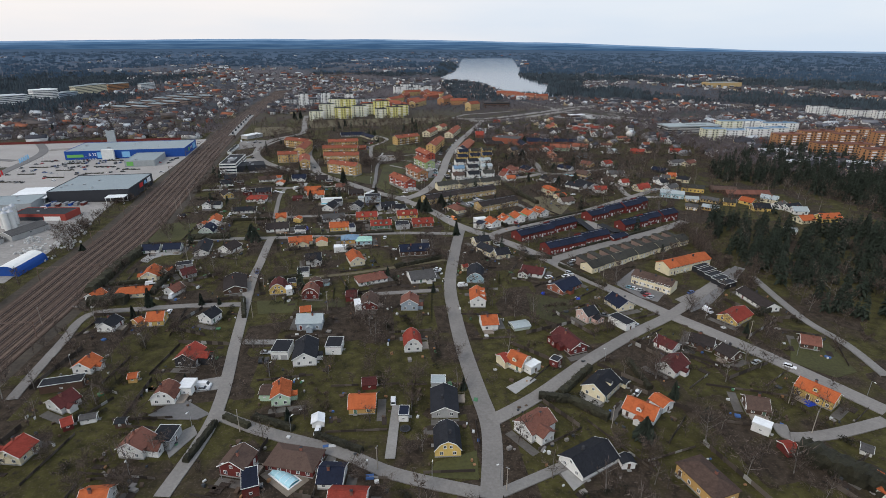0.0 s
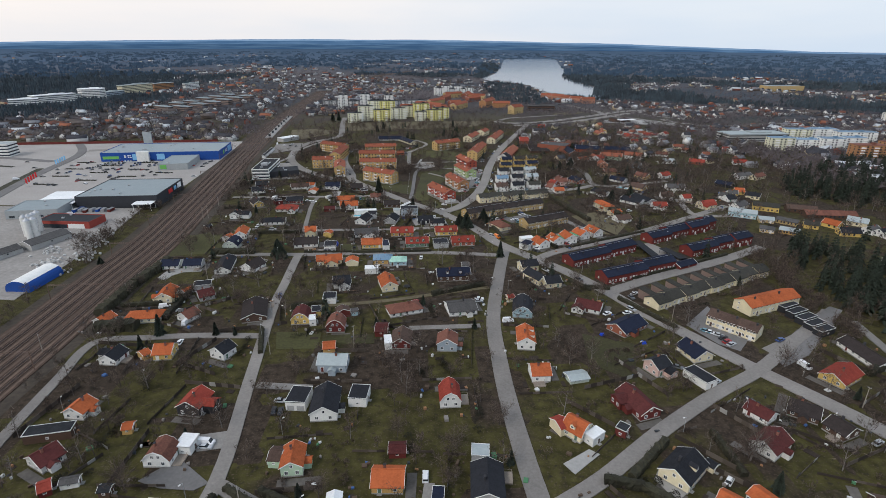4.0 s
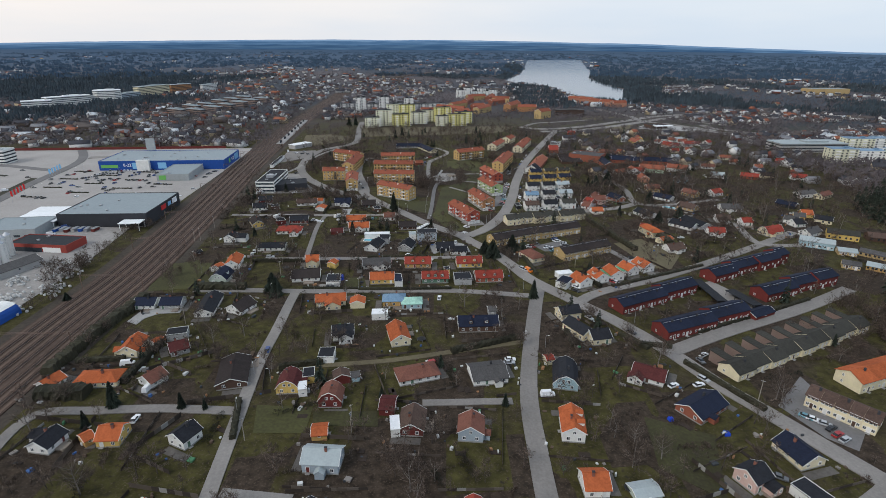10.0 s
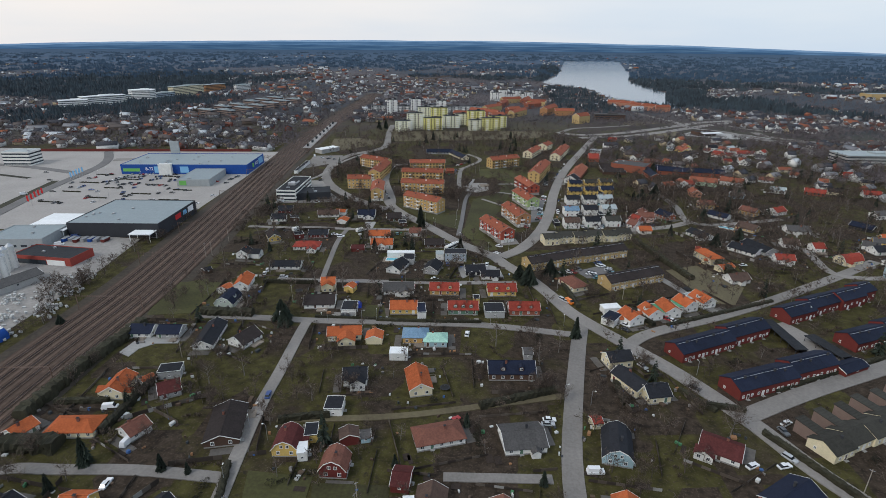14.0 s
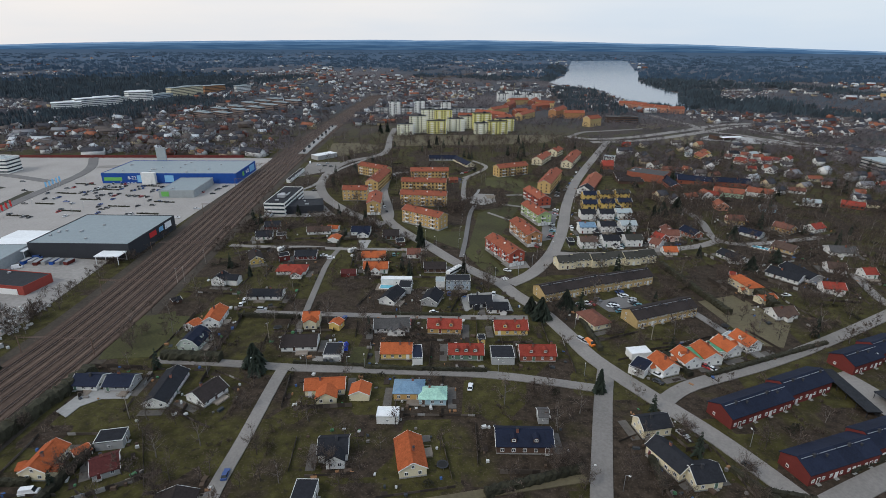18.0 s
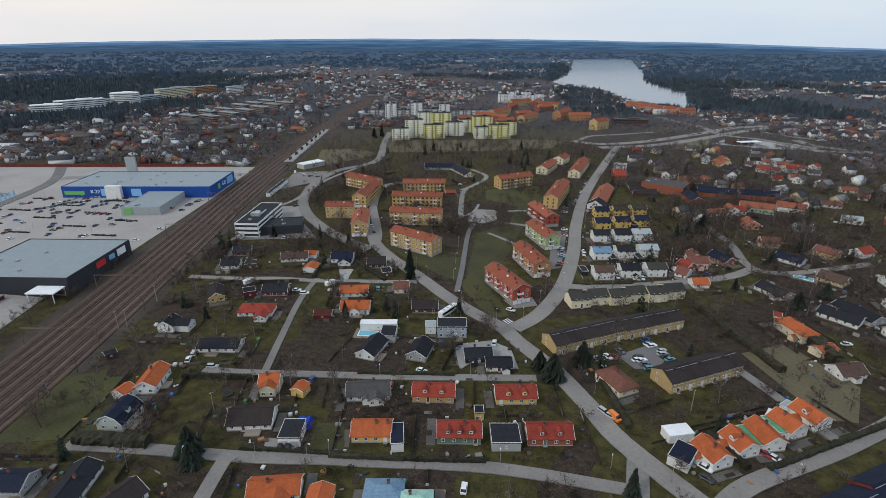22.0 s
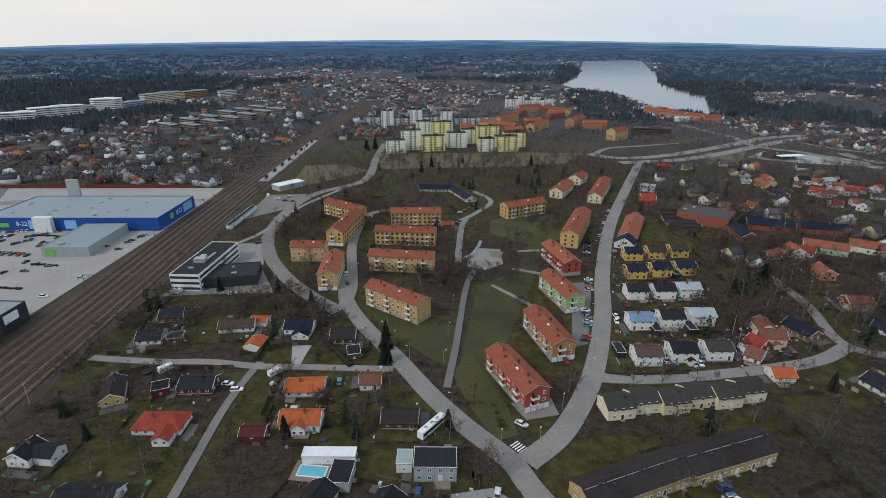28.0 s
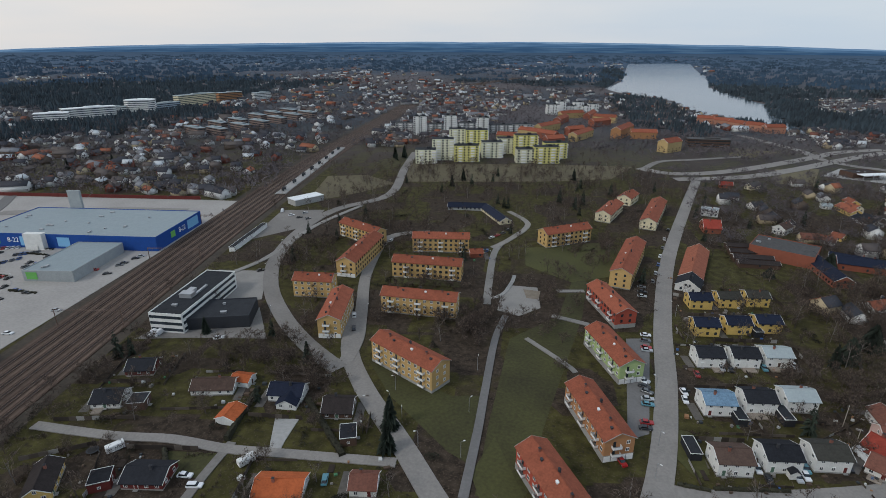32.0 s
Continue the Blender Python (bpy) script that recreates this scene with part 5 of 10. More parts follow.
def evergreen(x, y, h, r, seed):
    """A single spruce or thuja; forms are shared between trees of like shape."""
    slim = round(r / h * 4) / 4 or 0.15
    key = (slim, seed % 3)
    if key not in EVERGREEN:
        t, c = conifer(seed, 10.0, max(slim, 0.18) * 10, 14, 20)
        EVERGREEN[key] = (t.mesh("trunk", BARK), c.mesh("crown", NEEDLE))
    tm, cm = EVERGREEN[key]
    root = thing("evergreen_tree", x, y, seed * 47 % 360, "dark green narrow evergreen in a garden" if slim < 0.26 else "dark green spreading spruce tree", "tree", "evergreen trees")
    for name, me in (("trunk", tm), ("crown", cm)):
        part(name, me, (), root, "", Matrix.Scale(h / 10.0, 4))
    take(x, y, r)
    return root


# ---- the land: one sheet out to the skyline ----
def land():
    b = Build()
    radii = (0, 120, 300, 600, 1000, 1500, 2200, 3000, 3400, 3900, 4600, 5600, 7200, 10000)
    spokes = 72
    ring0 = []
    b.v.append((0, 0, 0))
    for r in radii[1:]:
        for k in range(spokes):
            a = 2 * math.pi * k / spokes
            b.v.append(bent(r * math.cos(a), r * math.sin(a)))
    for i in range(len(radii) - 1):
        for k in range(spokes):
            j = (k + 1) % spokes
            o, n = 1 + (i - 1) * spokes, 1 + i * spokes
            b.f.append((0, n + k, n + j) if i == 0 else (o + k, n + k, n + j, o + j))
            b.m.append(0)
    return setting("ground", b, ground_material(), "brown earth and dull spring grass, tinted haze blue towards the skyline")


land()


def haze_glow_material(name, low, high):
    """Emitted haze blues standing for far woods and open land, in long streaks."""
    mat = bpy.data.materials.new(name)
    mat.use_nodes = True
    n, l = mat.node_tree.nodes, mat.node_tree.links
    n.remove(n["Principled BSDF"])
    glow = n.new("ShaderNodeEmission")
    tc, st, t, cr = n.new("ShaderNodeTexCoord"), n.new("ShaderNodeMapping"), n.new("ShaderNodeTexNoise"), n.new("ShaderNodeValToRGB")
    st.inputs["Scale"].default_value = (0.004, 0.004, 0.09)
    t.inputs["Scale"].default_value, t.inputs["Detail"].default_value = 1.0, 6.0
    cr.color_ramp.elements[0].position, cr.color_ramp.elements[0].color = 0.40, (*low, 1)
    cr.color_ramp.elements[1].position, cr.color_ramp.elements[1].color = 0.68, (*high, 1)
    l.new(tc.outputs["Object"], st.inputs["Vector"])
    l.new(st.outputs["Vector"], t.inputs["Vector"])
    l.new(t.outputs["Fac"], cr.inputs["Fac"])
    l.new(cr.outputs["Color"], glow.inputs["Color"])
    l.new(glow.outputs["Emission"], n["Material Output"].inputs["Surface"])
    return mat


def skyline(radius, low, crest, rough, mat, label):
    """A glowing backdrop band right round the place: a far wooded ridge with an uneven crest."""
    b, steps = Build(), 1800
    for k in range(steps):
        a = 2 * math.pi * k / steps
        x, y = radius * math.sin(a), radius * math.cos(a)
        az = math.degrees(math.atan2(x, y))
        f = noise.fractal(Vector((az * 0.13, radius * 0.01, 0.7)), 0.7, 2.1, 6)
        b.v += [(x, y, low), (x, y, crest(az) + rough * f)]
    for k in range(steps):
        j = (k + 1) % steps
        b.f.append((2 * k, 2 * j, 2 * j + 1, 2 * k + 1))
        b.m.append(0)
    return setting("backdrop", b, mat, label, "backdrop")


last_crest = lambda az: max(140 - 0.040 * (az + 12) ** 2, 74)
# haze over these ridges is painted as emission, paler on the farther ones
skyline(4840, 40, last_crest, 4, haze_glow_material("haze_ridge", (0.135, 0.235, 0.37), (0.23, 0.34, 0.47)), "glowing haze-blue last ridge on the skyline")
skyline(4826, 40, lambda az: last_crest(az) - 11, 6, haze_glow_material("haze_woods", (0.060, 0.125, 0.225), (0.115, 0.200, 0.31)), "glowing haze-blue wooded ridge below the skyline")
skyline(4806, 40, lambda az: min(last_crest(az) - 26, 100), 8, haze_glow_material("haze_near", (0.040, 0.086, 0.158), (0.085, 0.150, 0.235)), "glowing dark haze-blue woods before the far ridges")

LAKE = [(561, 4608), (146, 4440), (79, 3023), (39, 2356), (-15, 2024), (27, 1877), (106, 1740), (144, 1550), (153, 1436), (203, 1363), (244, 1294), (262, 1218), (272, 1307), (284, 1465), (318, 1672), (305, 1879),
        (290, 2168), (380, 2715), (410, 3140)]


def lake():
    b = Build()
    pts = []
    for p, q in zip(LAKE, LAKE[1:] + LAKE[:1]):
        k = max(1, int(math.hypot(p[0] - q[0], p[1] - q[1]) / 150))
        pts += [(p[0] + (q[0] - p[0]) * i / k, p[1] + (q[1] - p[1]) * i / k) for i in range(k)]
    rows = {}
    # strips across the lake by northing, so that the sheet follows the rising land
    ys = sorted({y for _, y in pts})
    for y0, y1 in zip(ys, ys[1:]):
        def span(y):
            xs = []
            for (ax, ay), (bx, by) in zip(pts, pts[1:] + pts[:1]):
                if (ay > y) != (by > y):
                    xs.append(ax + (bx - ax) * (y - ay) / (by - ay))
            return (min(xs), max(xs)) if xs else None
        lo, hi = span(y0 + 0.01), span(y1 - 0.01)
        if lo and hi:
            quad = [(lo[0], y0), (lo[1], y0), (hi[1], y1), (hi[0], y1)]
            out = []
            for x, y in quad:
                u, v, z = bent(x, y)
                out.append((u, v, z + 0.6))
            b.face(out)
    return setting("water", b, water_material(), "pale grey lake reflecting the overcast sky", "lake")


lake()

# ---- streets ----
road("road", [(14, 114), (16, 133), (16, 147), (13, 165), (9, 192), (6, 221), (4, 259), (9, 319), (13, 350)], 6.5, label="pale grey asphalt main street with worn edges")
road("road", [(-136, 550), (-126, 519), (-109, 495), (-85, 470), (-66, 449), (-50, 434), (-35, 422), (-27, 411), (-13, 394), (-1, 374), (9, 356), (30, 332), (47, 313), (64, 289), (76, 268), (86, 254), (107, 224), (126, 199), (139, 180), (156, 153)], 7.5, label="grey asphalt through road running between the gardens")
road("road", [(-79, 114), (-78, 150), (-89, 200), (-102, 258), (-106, 285), (-111, 317), (-112, 327)], 4.7)
road("road", [(-165, 321), (-141, 324), (-106, 327), (-80, 331), (-71, 332), (-31, 337), (8, 336)], 4.7)
road("road", [(-147, 367), (-131, 368), (-98, 373), (-70, 377), (-19, 386)], 4.0)
road("road", [(-123, 371), (-129, 397), (-136, 430), (-138, 456)], 3.0)
road("road", [(-207, 445), (-178, 448), (-158, 452), (-138, 453), (-120, 456), (-102, 459), (-84, 462)], 3.8)
road("road", [(-78, 150), (-58, 141), (-32, 132), (-14, 123), (11, 116)], 4.7)
road("road", [(17, 147), (35, 161), (59, 184), (85, 206), (108, 223), (137, 250), (158, 268)], 5.5)
road("road", [(64, 290), (93, 310), (138, 338), (175, 365)], 7)
road("road", [(32, 333), (44, 345), (77, 366), (112, 392), (156, 428), (191, 458)], 6)
road("road", [(-30, 422), (-18, 440), (-7, 475), (0, 524), (4, 579), (15, 662), (40, 780), (63, 882)], 8, label="wide pale asphalt street curving past the flats")
road("road", [(-7, 472), (14, 475), (47, 486), (81, 501), (99, 516)], 6)
road("road", [(93, 589), (99, 555), (98, 521), (111, 512), (136, 521), (169, 537)], 5)
road("road", [(-154, 157), (-158, 176), (-162, 197), (-166, 214), (-163, 223), (-147, 226), (-124, 230), (-95, 232)], 4.2)
road("road", [(-34, 244), (-2, 249)], 3.5)
road("road", [(-94, 259), (-55, 268), (-21, 281), (2, 290)], 3, ROUGH_GRASS, label="grassy footpath between back gardens")
road("road", [(171, 268), (169, 239), (169, 216), (173, 197), (172, 174)], 4, GRAVEL, label="gravel track through the wood")
road("road", [(114, 146), (114, 140), (128, 141), (152, 148)], 4.5)
road("road", [(17, 116), (38, 127), (42, 130)], 3.5, GRAVEL, label="gravel drive to a bungalow")
road("road", [(-16, 129), (-16, 140), (-16, 155)], 3.2, GRAVEL, label="gravel drive")
road("road", [(-85, 197), (-64, 197)], 3.5, GRAVEL, label="gravel drive")
road("road", [(-123, 509), (-126, 527), (-135, 552), (-151, 597), (-159, 653), (-136, 670)], 6)
road("road", [(-123, 503), (-144, 516), (-168, 536), (-193, 565), (-213, 604), (-224, 657), (-221, 703), (-198, 754), (-219, 851), (-237, 941)], 8, label="pale concrete-grey road bending round the flats")
road("path", [(-61, 454), (-63, 484), (-65, 506), (-68, 543), (-67, 565)], 3, ASPHALT_DARK, label="footpath across the green")
road("path", [(-55, 547), (-37, 531), (-33, 526)], 2.2, GRAVEL, label="thin footpath across the green")
road("path", [(-77, 581), (-72, 589), (-70, 604), (-70, 613)], 2, YARD, label="low pale wall line round the playground")
road("path", [(-46, 571), (-37, 569), (-29, 567)], 3, GRAVEL, label="footpath")
road("path", [(-46, 599), (-32, 603)], 3, GRAVEL, label="footpath")
road("path", [(-85, 664), (-87, 643), (-82, 601), (-78, 574)], 4, GRAVEL, label="footpath")
road("path", [(-226, 567), (-217, 597), (-218, 661), (-207, 716)], 3.5, GRAVEL, label="cycle path to the station")
road("road", [(-90, 652), (-82, 670), (-74, 706), (-92, 733)], 4, ASPHALT, label="access road to the school")
road("road", [(-460, 621), (-386, 652), (-330, 665)], 11, label="wide road behind the store")
road("road", [(159, 474), (156, 435), (171, 429), (194, 435)], 5, label="asphalt street end between houses")
road("road", [(58, 408), (66, 393), (73, 378), (80, 365)], 4, GRAVEL, label="gravel lane beside the field")
road("road", [(14, 924), (47, 907), (105, 937), (195, 1024), (252, 1085), (312, 1120)], 13, ASPHALT, label="pale dual carriageway with crash barriers")
road("road", [(44, 881), (112, 912), (170, 963), (219, 1014), (262, 1058), (308, 1101)], 13, ASPHALT, label="pale dual carriageway of a junction")
road("road", [(167, 1193), (195, 1123), (211, 1080), (215, 1032), (235, 1000), (259, 985), (279, 952), (301, 924)], 11, ASPHALT, label="pale link road over the junction")
road("road", [(271, 926), (322, 910), (379, 914), (441, 920)], 9, ASPHALT, label="link road past fields")
road("road", [(295, 913), (319, 867), (310, 817)], 8, ASPHALT, label="slip road")
road("road", [(20, 925), (39, 966), (77, 988), (132, 1022)], 7, ASPHALT, label="slip road")
road("road", [(287, 1055), (300, 1028), (325, 1005), (339, 1002)], 7, ASPHALT, label="slip road")

road("road", [(303, 988), (312, 946), (371, 914), (487, 953), (556, 908)], 12, label="pale main road leading away from the junction")

# ---- paved and planted areas ----
area("lawn", [(-60, 485), (-62, 545), (-43, 572), (-39, 613), (-58, 651), (-46, 664), (-31, 615), (-32, 575), (-42, 490), (-44, 460), (-58, 456)], LAWN, "green lawn between the blocks of flats", z=0.04, keep=False)
area("lawn", [(-70, 658), (-25, 681), (-11, 674), (-16, 628), (-39, 613), (-66, 630)], LAWN, "green lawn before the curved block", z=0.04, keep=False)
area("lawn", [(-114, 512), (-76, 499), (-66, 502), (-63, 468), (-70, 471), (-98, 493)], LAWN, "green lawn beside the road", z=0.04, keep=False)
area("lawn", [(-133, 586), (-95, 590), (-97, 596), (-136, 597)], LAWN, "lawn between two blocks", z=0.04, keep=False)
area("lawn", [(-57, 482), (-38, 448), (-33, 434), (-40, 430), (-51, 445), (-61, 464)], LAWN, "triangular lawn by the junction", z=0.04, keep=False)
area("playground", [(-70, 600), (-56, 601), (-52, 578), (-61, 567), (-72, 570), (-73, 585)], GRAVEL, "grey gravel playground among the flats", z=0.07, keep=True)
area("sand_pit", [(-63, 597), (-54, 597), (-54, 587), (-60, 587)], SAND, "worn sand by the playground", z=0.09, keep=True)
area("car_park", [(1, 403), (19, 413), (29, 421), (35, 414), (28, 402), (19, 400), (14, 407)], ASPHALT_DARK, "dark asphalt car park by the terraces", z=0.055, keep=True)
area("car_park", [(109, 278), (92, 258), (100, 242), (107, 237), (114, 246)], ASPHALT_DARK, "asphalt parking in front of the terraces", z=0.05, keep=True)
area("car_park", [(120, 234), (158, 261), (170, 276), (164, 280), (136, 253), (117, 240)], ASPHALT, "asphalt yard behind the terraces", z=0.05, keep=True)
area("car_park", [(96, 361), (106, 367), (122, 337), (110, 330)], ASPHALT, "asphalt between the red terraces", z=0.05, keep=True)
area("station_square", [(-233, 575), (-206, 581), (-188, 549), (-207, 537)], GRAVEL, "grey paved square by the railway", z=0.05, keep=True)
area("station_car_park", [(-261, 688), (-230, 698), (-223, 659), (-246, 623)], ASPHALT, "asphalt car park by the station", z=0.05, keep=True)
area("office_yard", [(-219, 500), (-198, 507), (-164, 516), (-184, 541), (-192, 518), (-217, 508)], ASPHALT, "asphalt yard round the office", z=0.05, keep=True)
area("car_park", [(-13, 559), (-3, 562), (-8, 497), (-15, 492)], ASPHALT_DARK, "asphalt parking along the curved street", z=0.05, keep=True)
area("forecourt", [(-37, 450), (-23, 456), (-20, 447), (-31, 442)], ASPHALT, "asphalt forecourt before garages", z=0.05, keep=True)
area("field", [(64, 420), (85, 432), (100, 403), (89, 381), (78, 381)], ROUGH_GRASS, "dull grass field beside the lane", z=0.04, keep=False)
area("lawn", [(-203, 352), (-174, 357), (-157, 326), (-188, 317)], LAWN, "green lawn of a garden", z=0.04, keep=False)
area("lawn", [(-203, 346), (-184, 360), (-170, 341), (-162, 325), (-182, 326)], LAWN, "green lawn of a garden", z=0.04, keep=False)
area("lawn", [(152, 202), (166, 198), (163, 177), (152, 173), (141, 184)], LAWN, "green lawn by the road", z=0.04, keep=False)
area("lawn", [(43, 246), (64, 239), (58, 211), (42, 222)], LAWN, "green lawn of a garden", z=0.04, keep=False)
area("lawn", [(-156, 447), (-137, 451), (-135, 441), (-145, 439)], LAWN, "small green lawn at a street corner", z=0.04, keep=False)
area("lawn", [(-91, 346), (-82, 348), (-77, 335), (-90, 333)], LAWN, "lawn beside the hedge", z=0.04, keep=False)
area("lawn", [(-92, 236), (-72, 237), (-70, 224), (-87, 222)], LAWN, "lawn of a corner plot", z=0.04, keep=False)
area("lawn", [(-71, 235), (-49, 238), (-47, 230), (-69, 228)], LAWN, "lawn of a red house", z=0.04, keep=False)
area("lawn", [(-2, 128), (11, 133), (11, 121), (-4, 122)], LAWN, "lawn of a corner plot", z=0.04, keep=False)
area("lawn", [(1, 502), (7, 501), (8, 483), (4, 480), (-1, 488)], LAWN, "lawn beside the curved street", z=0.04, keep=False)
area("field", [(131, 1082), (184, 1067), (142, 1019), (120, 1026)], ROUGH_GRASS, "pale grass between ramps of the junction", z=0.04, keep=False)
area("field", [(150, 960), (195, 973), (164, 890), (132, 892)], ROUGH_GRASS, "pale grass by the junction", z=0.04, keep=False)
area("field", [(-225, 878), (-61, 920), (8, 929), (-15, 865), (-77, 837), (-199, 801)], ROUGH_GRASS, "grass before the yellow towers", z=0.04, keep=False)
area("field", [(-280, 801), (-245, 816), (-207, 792), (-224, 755), (-254, 710)], ROUGH_GRASS, "grass by the station", z=0.04, keep=False)
area("patio", [(24, 166), (33, 173), (36, 171), (27, 162)], YARD, "pale concrete patio slab", z=0.12, keep=True)
area("patio", [(50, 162), (53, 167), (57, 159), (62, 163), (61, 160), (54, 154)], YARD, "pale stone terrace round a house", z=0.12, keep=True)
area("patio", [(35, 125), (38, 127), (43, 121), (38, 117)], YARD, "pale paved forecourt of a bungalow", z=0.1, keep=True)
area("drive", [(-49, 387), (-53, 401), (-51, 405), (-39, 410), (-30, 405), (-26, 391), (-29, 388), (-28, 394), (-40, 399), (-48, 387)], YARD, "pale drive round a modern house", z=0.1, keep=True)
area("drive", [(-125, 457), (-131, 470), (-123, 472), (-122, 462), (-121, 456)], YARD, "pale concrete drive", z=0.1, keep=True)
area("drive", [(-104, 336), (-94, 337), (-90, 330), (-102, 329)], GRAVEL, "gravel drive before a garage", z=0.1, keep=True)
area("drive", [(-101, 149), (-94, 159), (-80, 150), (-83, 147), (-93, 147)], ASPHALT_DARK, "worn asphalt drive", z=0.1, keep=True)
area("drive", [(-94, 169), (-84, 172), (-83, 164), (-90, 162)], GRAVEL, "gravel forecourt", z=0.1, keep=True)
area("drive", [(-90, 137), (-83, 144), (-80, 140), (-84, 129)], GRAVEL, "gravel forecourt", z=0.1, keep=True)
area("garden_path", [(-177, 286), (-177, 295), (-172, 300), (-159, 301), (-158, 297), (-167, 295), (-171, 290), (-171, 284)], YARD, "pale paved terrace of a bungalow", z=0.1, keep=True)
area("forecourt", [(186, 939), (217, 983), (284, 965), (307, 936), (282, 915), (233, 920)], YARD, "pale forecourt of a filling station", z=0.03, keep=True)
area("car_park", [(120, 238), (139, 256), (169, 283), (173, 279), (134, 236), (119, 226)], ASPHALT_DARK, "asphalt court before a row of carports", z=0.045, keep=True)

# ---- railway ----
RAIL_LINE = [(-172, 90), (-184, 150), (-194, 228), (-202, 280), (-212, 350), (-241, 479), (-272, 608), (-311, 793), (-343, 968), (-388, 1260), (-432, 1560), (-450, 1900), (-330, 2500)]
railway(RAIL_LINE)
platform([(-287, 727), (-310, 835), (-333, 942)])

# ---- shopping and industry west of the railway ----
area("shopping_car_park", [(-254, 412), (-267, 484), (-277, 542), (-286, 592), (-302, 670), (-310, 700), (-560, 660), (-760, 640), (-740, 420), (-520, 400)], LOT, "wide pale asphalt car park of the shopping halls", z=0.045)
area("industrial_yard", [(-232, 255), (-247, 350), (-262, 408), (-520, 398), (-560, 260)], YARD_DARK, "pale concrete yard of a builders' merchant", z=0.05)
blue_store = hall(-351.3, 603.8, 11.6, 120.0, 55.2, 9, "store_blue", "store", "large blue hall with a pale grey roof and opening-hours lettering")
grey_store = hall(-314.4, 557.4, 13.0, 28.1, 44.0, 6, "store_grey", "store", "low grey shop with a rounded roof edge in the car park")
dark_store = hall(-285.9, 435.4, 9.7, 59.7, 55.1, 9, "dark_cladding", "store", "large charcoal hall with a pale grey sheet roof")
low_shop = hall(-328.0, 391.0, 14.0, 34.0, 28.0, 6, "store_grey", "store", "low grey industrial building with a flat roof")
for k in range(5):
    w = Build()
    w.box(-13 + 6.2 * k, -14.05, 1.2, 3.6, 0.14, 1.4)
    part("window_band", w, PANE, low_shop)
red_shop = hall(-287.5, 368.0, 1.0, 38.0, 17.0, 4.6, "workshop_red", "felt", "low red workshop with white gate in the yard")
w = Build()
w.box(9.5, -8.6, 0, 11.5, 0.2, 3.3)
for k in range(4):
    w.box(9.5, -8.72, 0.5 + 0.75 * k, 11.3, 0.06, 0.08)
part("gate", w, TRIM, red_shop, "wide white sectional gate")
w = Build()
w.box(-7.5, -8.58, 0, 21, 0.14, 2.9)
part("glass_front", w, PANE, red_shop)
outbuilding(-276.5, 331.0, 76, 26.0, 11.0, 6, "concrete", "grey", name="storage_shed", category="shed", label="long storage shed with a grey sheet roof in the yard")
outbuilding(-285.0, 308.0, 76, 18.0, 9.0, 5, "concrete", "grey", name="storage_shed", category="shed", label="open grey storage shed beside the yard lane")
far_white = hall(-534.0, 584.2, 12.0, 26.7, 18.8, 14, "white", "light_grey", "tall white and blue office building by the car park")
rail_office = hall(-212.4, 532.4, 8.2, 15.5, 48.1, 9, "white", "felt", "white three-storey office with dark roof beside the tracks")
hall(-193.7, 526.1, 22.3, 28.7, 18.5, 5.5, "dark_cladding", "felt", "lower office wing with a dark felt roof")

# ---- houses ----
# gardens by the first crossroads
house(-148.6, 208.9, 88, 7.9, 7.2, 4.9, "white", "dark", wing=(2, 1, 3, 4.5, 3.8))
house(-130.1, 214.2, 10, 7.0, 8.1, 5.4, "yellow", "orange")
outbuilding(-137.6, 211.8, 60, 3.1, 5, 3.5, "ochre", "orange")
house(-106.7, 216.1, 71, 7.0, 7.2, 5.7, "white", "dark")
house(-138.5, 176.7, 87, 7.0, 7.2, 5.2, "white", "orange")
house(-132.9, 154.2, 67, 7.0, 8.1, 5.2, "white", "maroon")
house(-130.8, 129.6, 85, 7.0, 8.1, 5.7, "cream", "red", wing=(-2, 1, 4, 5.4, 4.4))
house(-98.7, 158.2, 94, 7.0, 8.1, 6.0, "white", "russet", 'mansard')
outbuilding(-93.4, 163.4, 0, 5.0, 6, 3, "white", "white", 'flat', name='carport', category='carport')
house(-100.8, 182.7, 86, 9.2, 8.1, 6.2, "black", "red", wing=(0, -1, 4, 4.5, 4.7))
house(-95.2, 132.3, 85, 7.0, 8.1, 6.2, "white", "russet", wing=(0, -1, 4, 4.5, 4.1))
outbuilding(-88.5, 136.6, 0, 6.6, 8, 3, "grey", "dark", 'flat', name='carport', category='carport')
outbuilding(-116.8, 169.7, 14, 3.0, 4, 3, "ochre", "orange")
outbuilding(-106.9, 144.1, 9, 3.1, 3, 2.8, "brown", "felt")
outbuilding(-124.7, 143.5, 39, 3.0, 5, 3.2, "red", "red")
outbuilding(-119.2, 146.3, 20, 4.7, 3, 2.6, "white", "grey")
outbuilding(-140.1, 164.9, 17, 13.8, 5, 3, "brown", "felt", 'flat')
house(-95.2, 111.7, 5, 7.0, 7.2, 5.2, "white", "orange")
house(-61.0, 125.2, 79, 7.4, 8.1, 6.2, "red", "brown")
outbuilding(-55.0, 117.9, 20, 4.5, 8, 3.5, "red", "navy", 'flat')
house(-44.5, 127.1, -11, 15.1, 9.0, 4.9, "red", "brown", 'hip')
house(-32.0, 121.1, -2, 7.0, 8.1, 4.6, "white", "navy")
house(-25.8, 111.7, -2, 10.0, 8.1, 5.2, "white", "red")
house(-57.6, 158.8, 101, 9.0, 6.3, 5.7, "pale_green", "orange")
outbuilding(-63.3, 160.3, 0, 3.7, 6, 4.2, "pale_green", "brown")
house(-55.5, 186.2, 99, 14.0, 9.0, 6.2, "white", "dark")
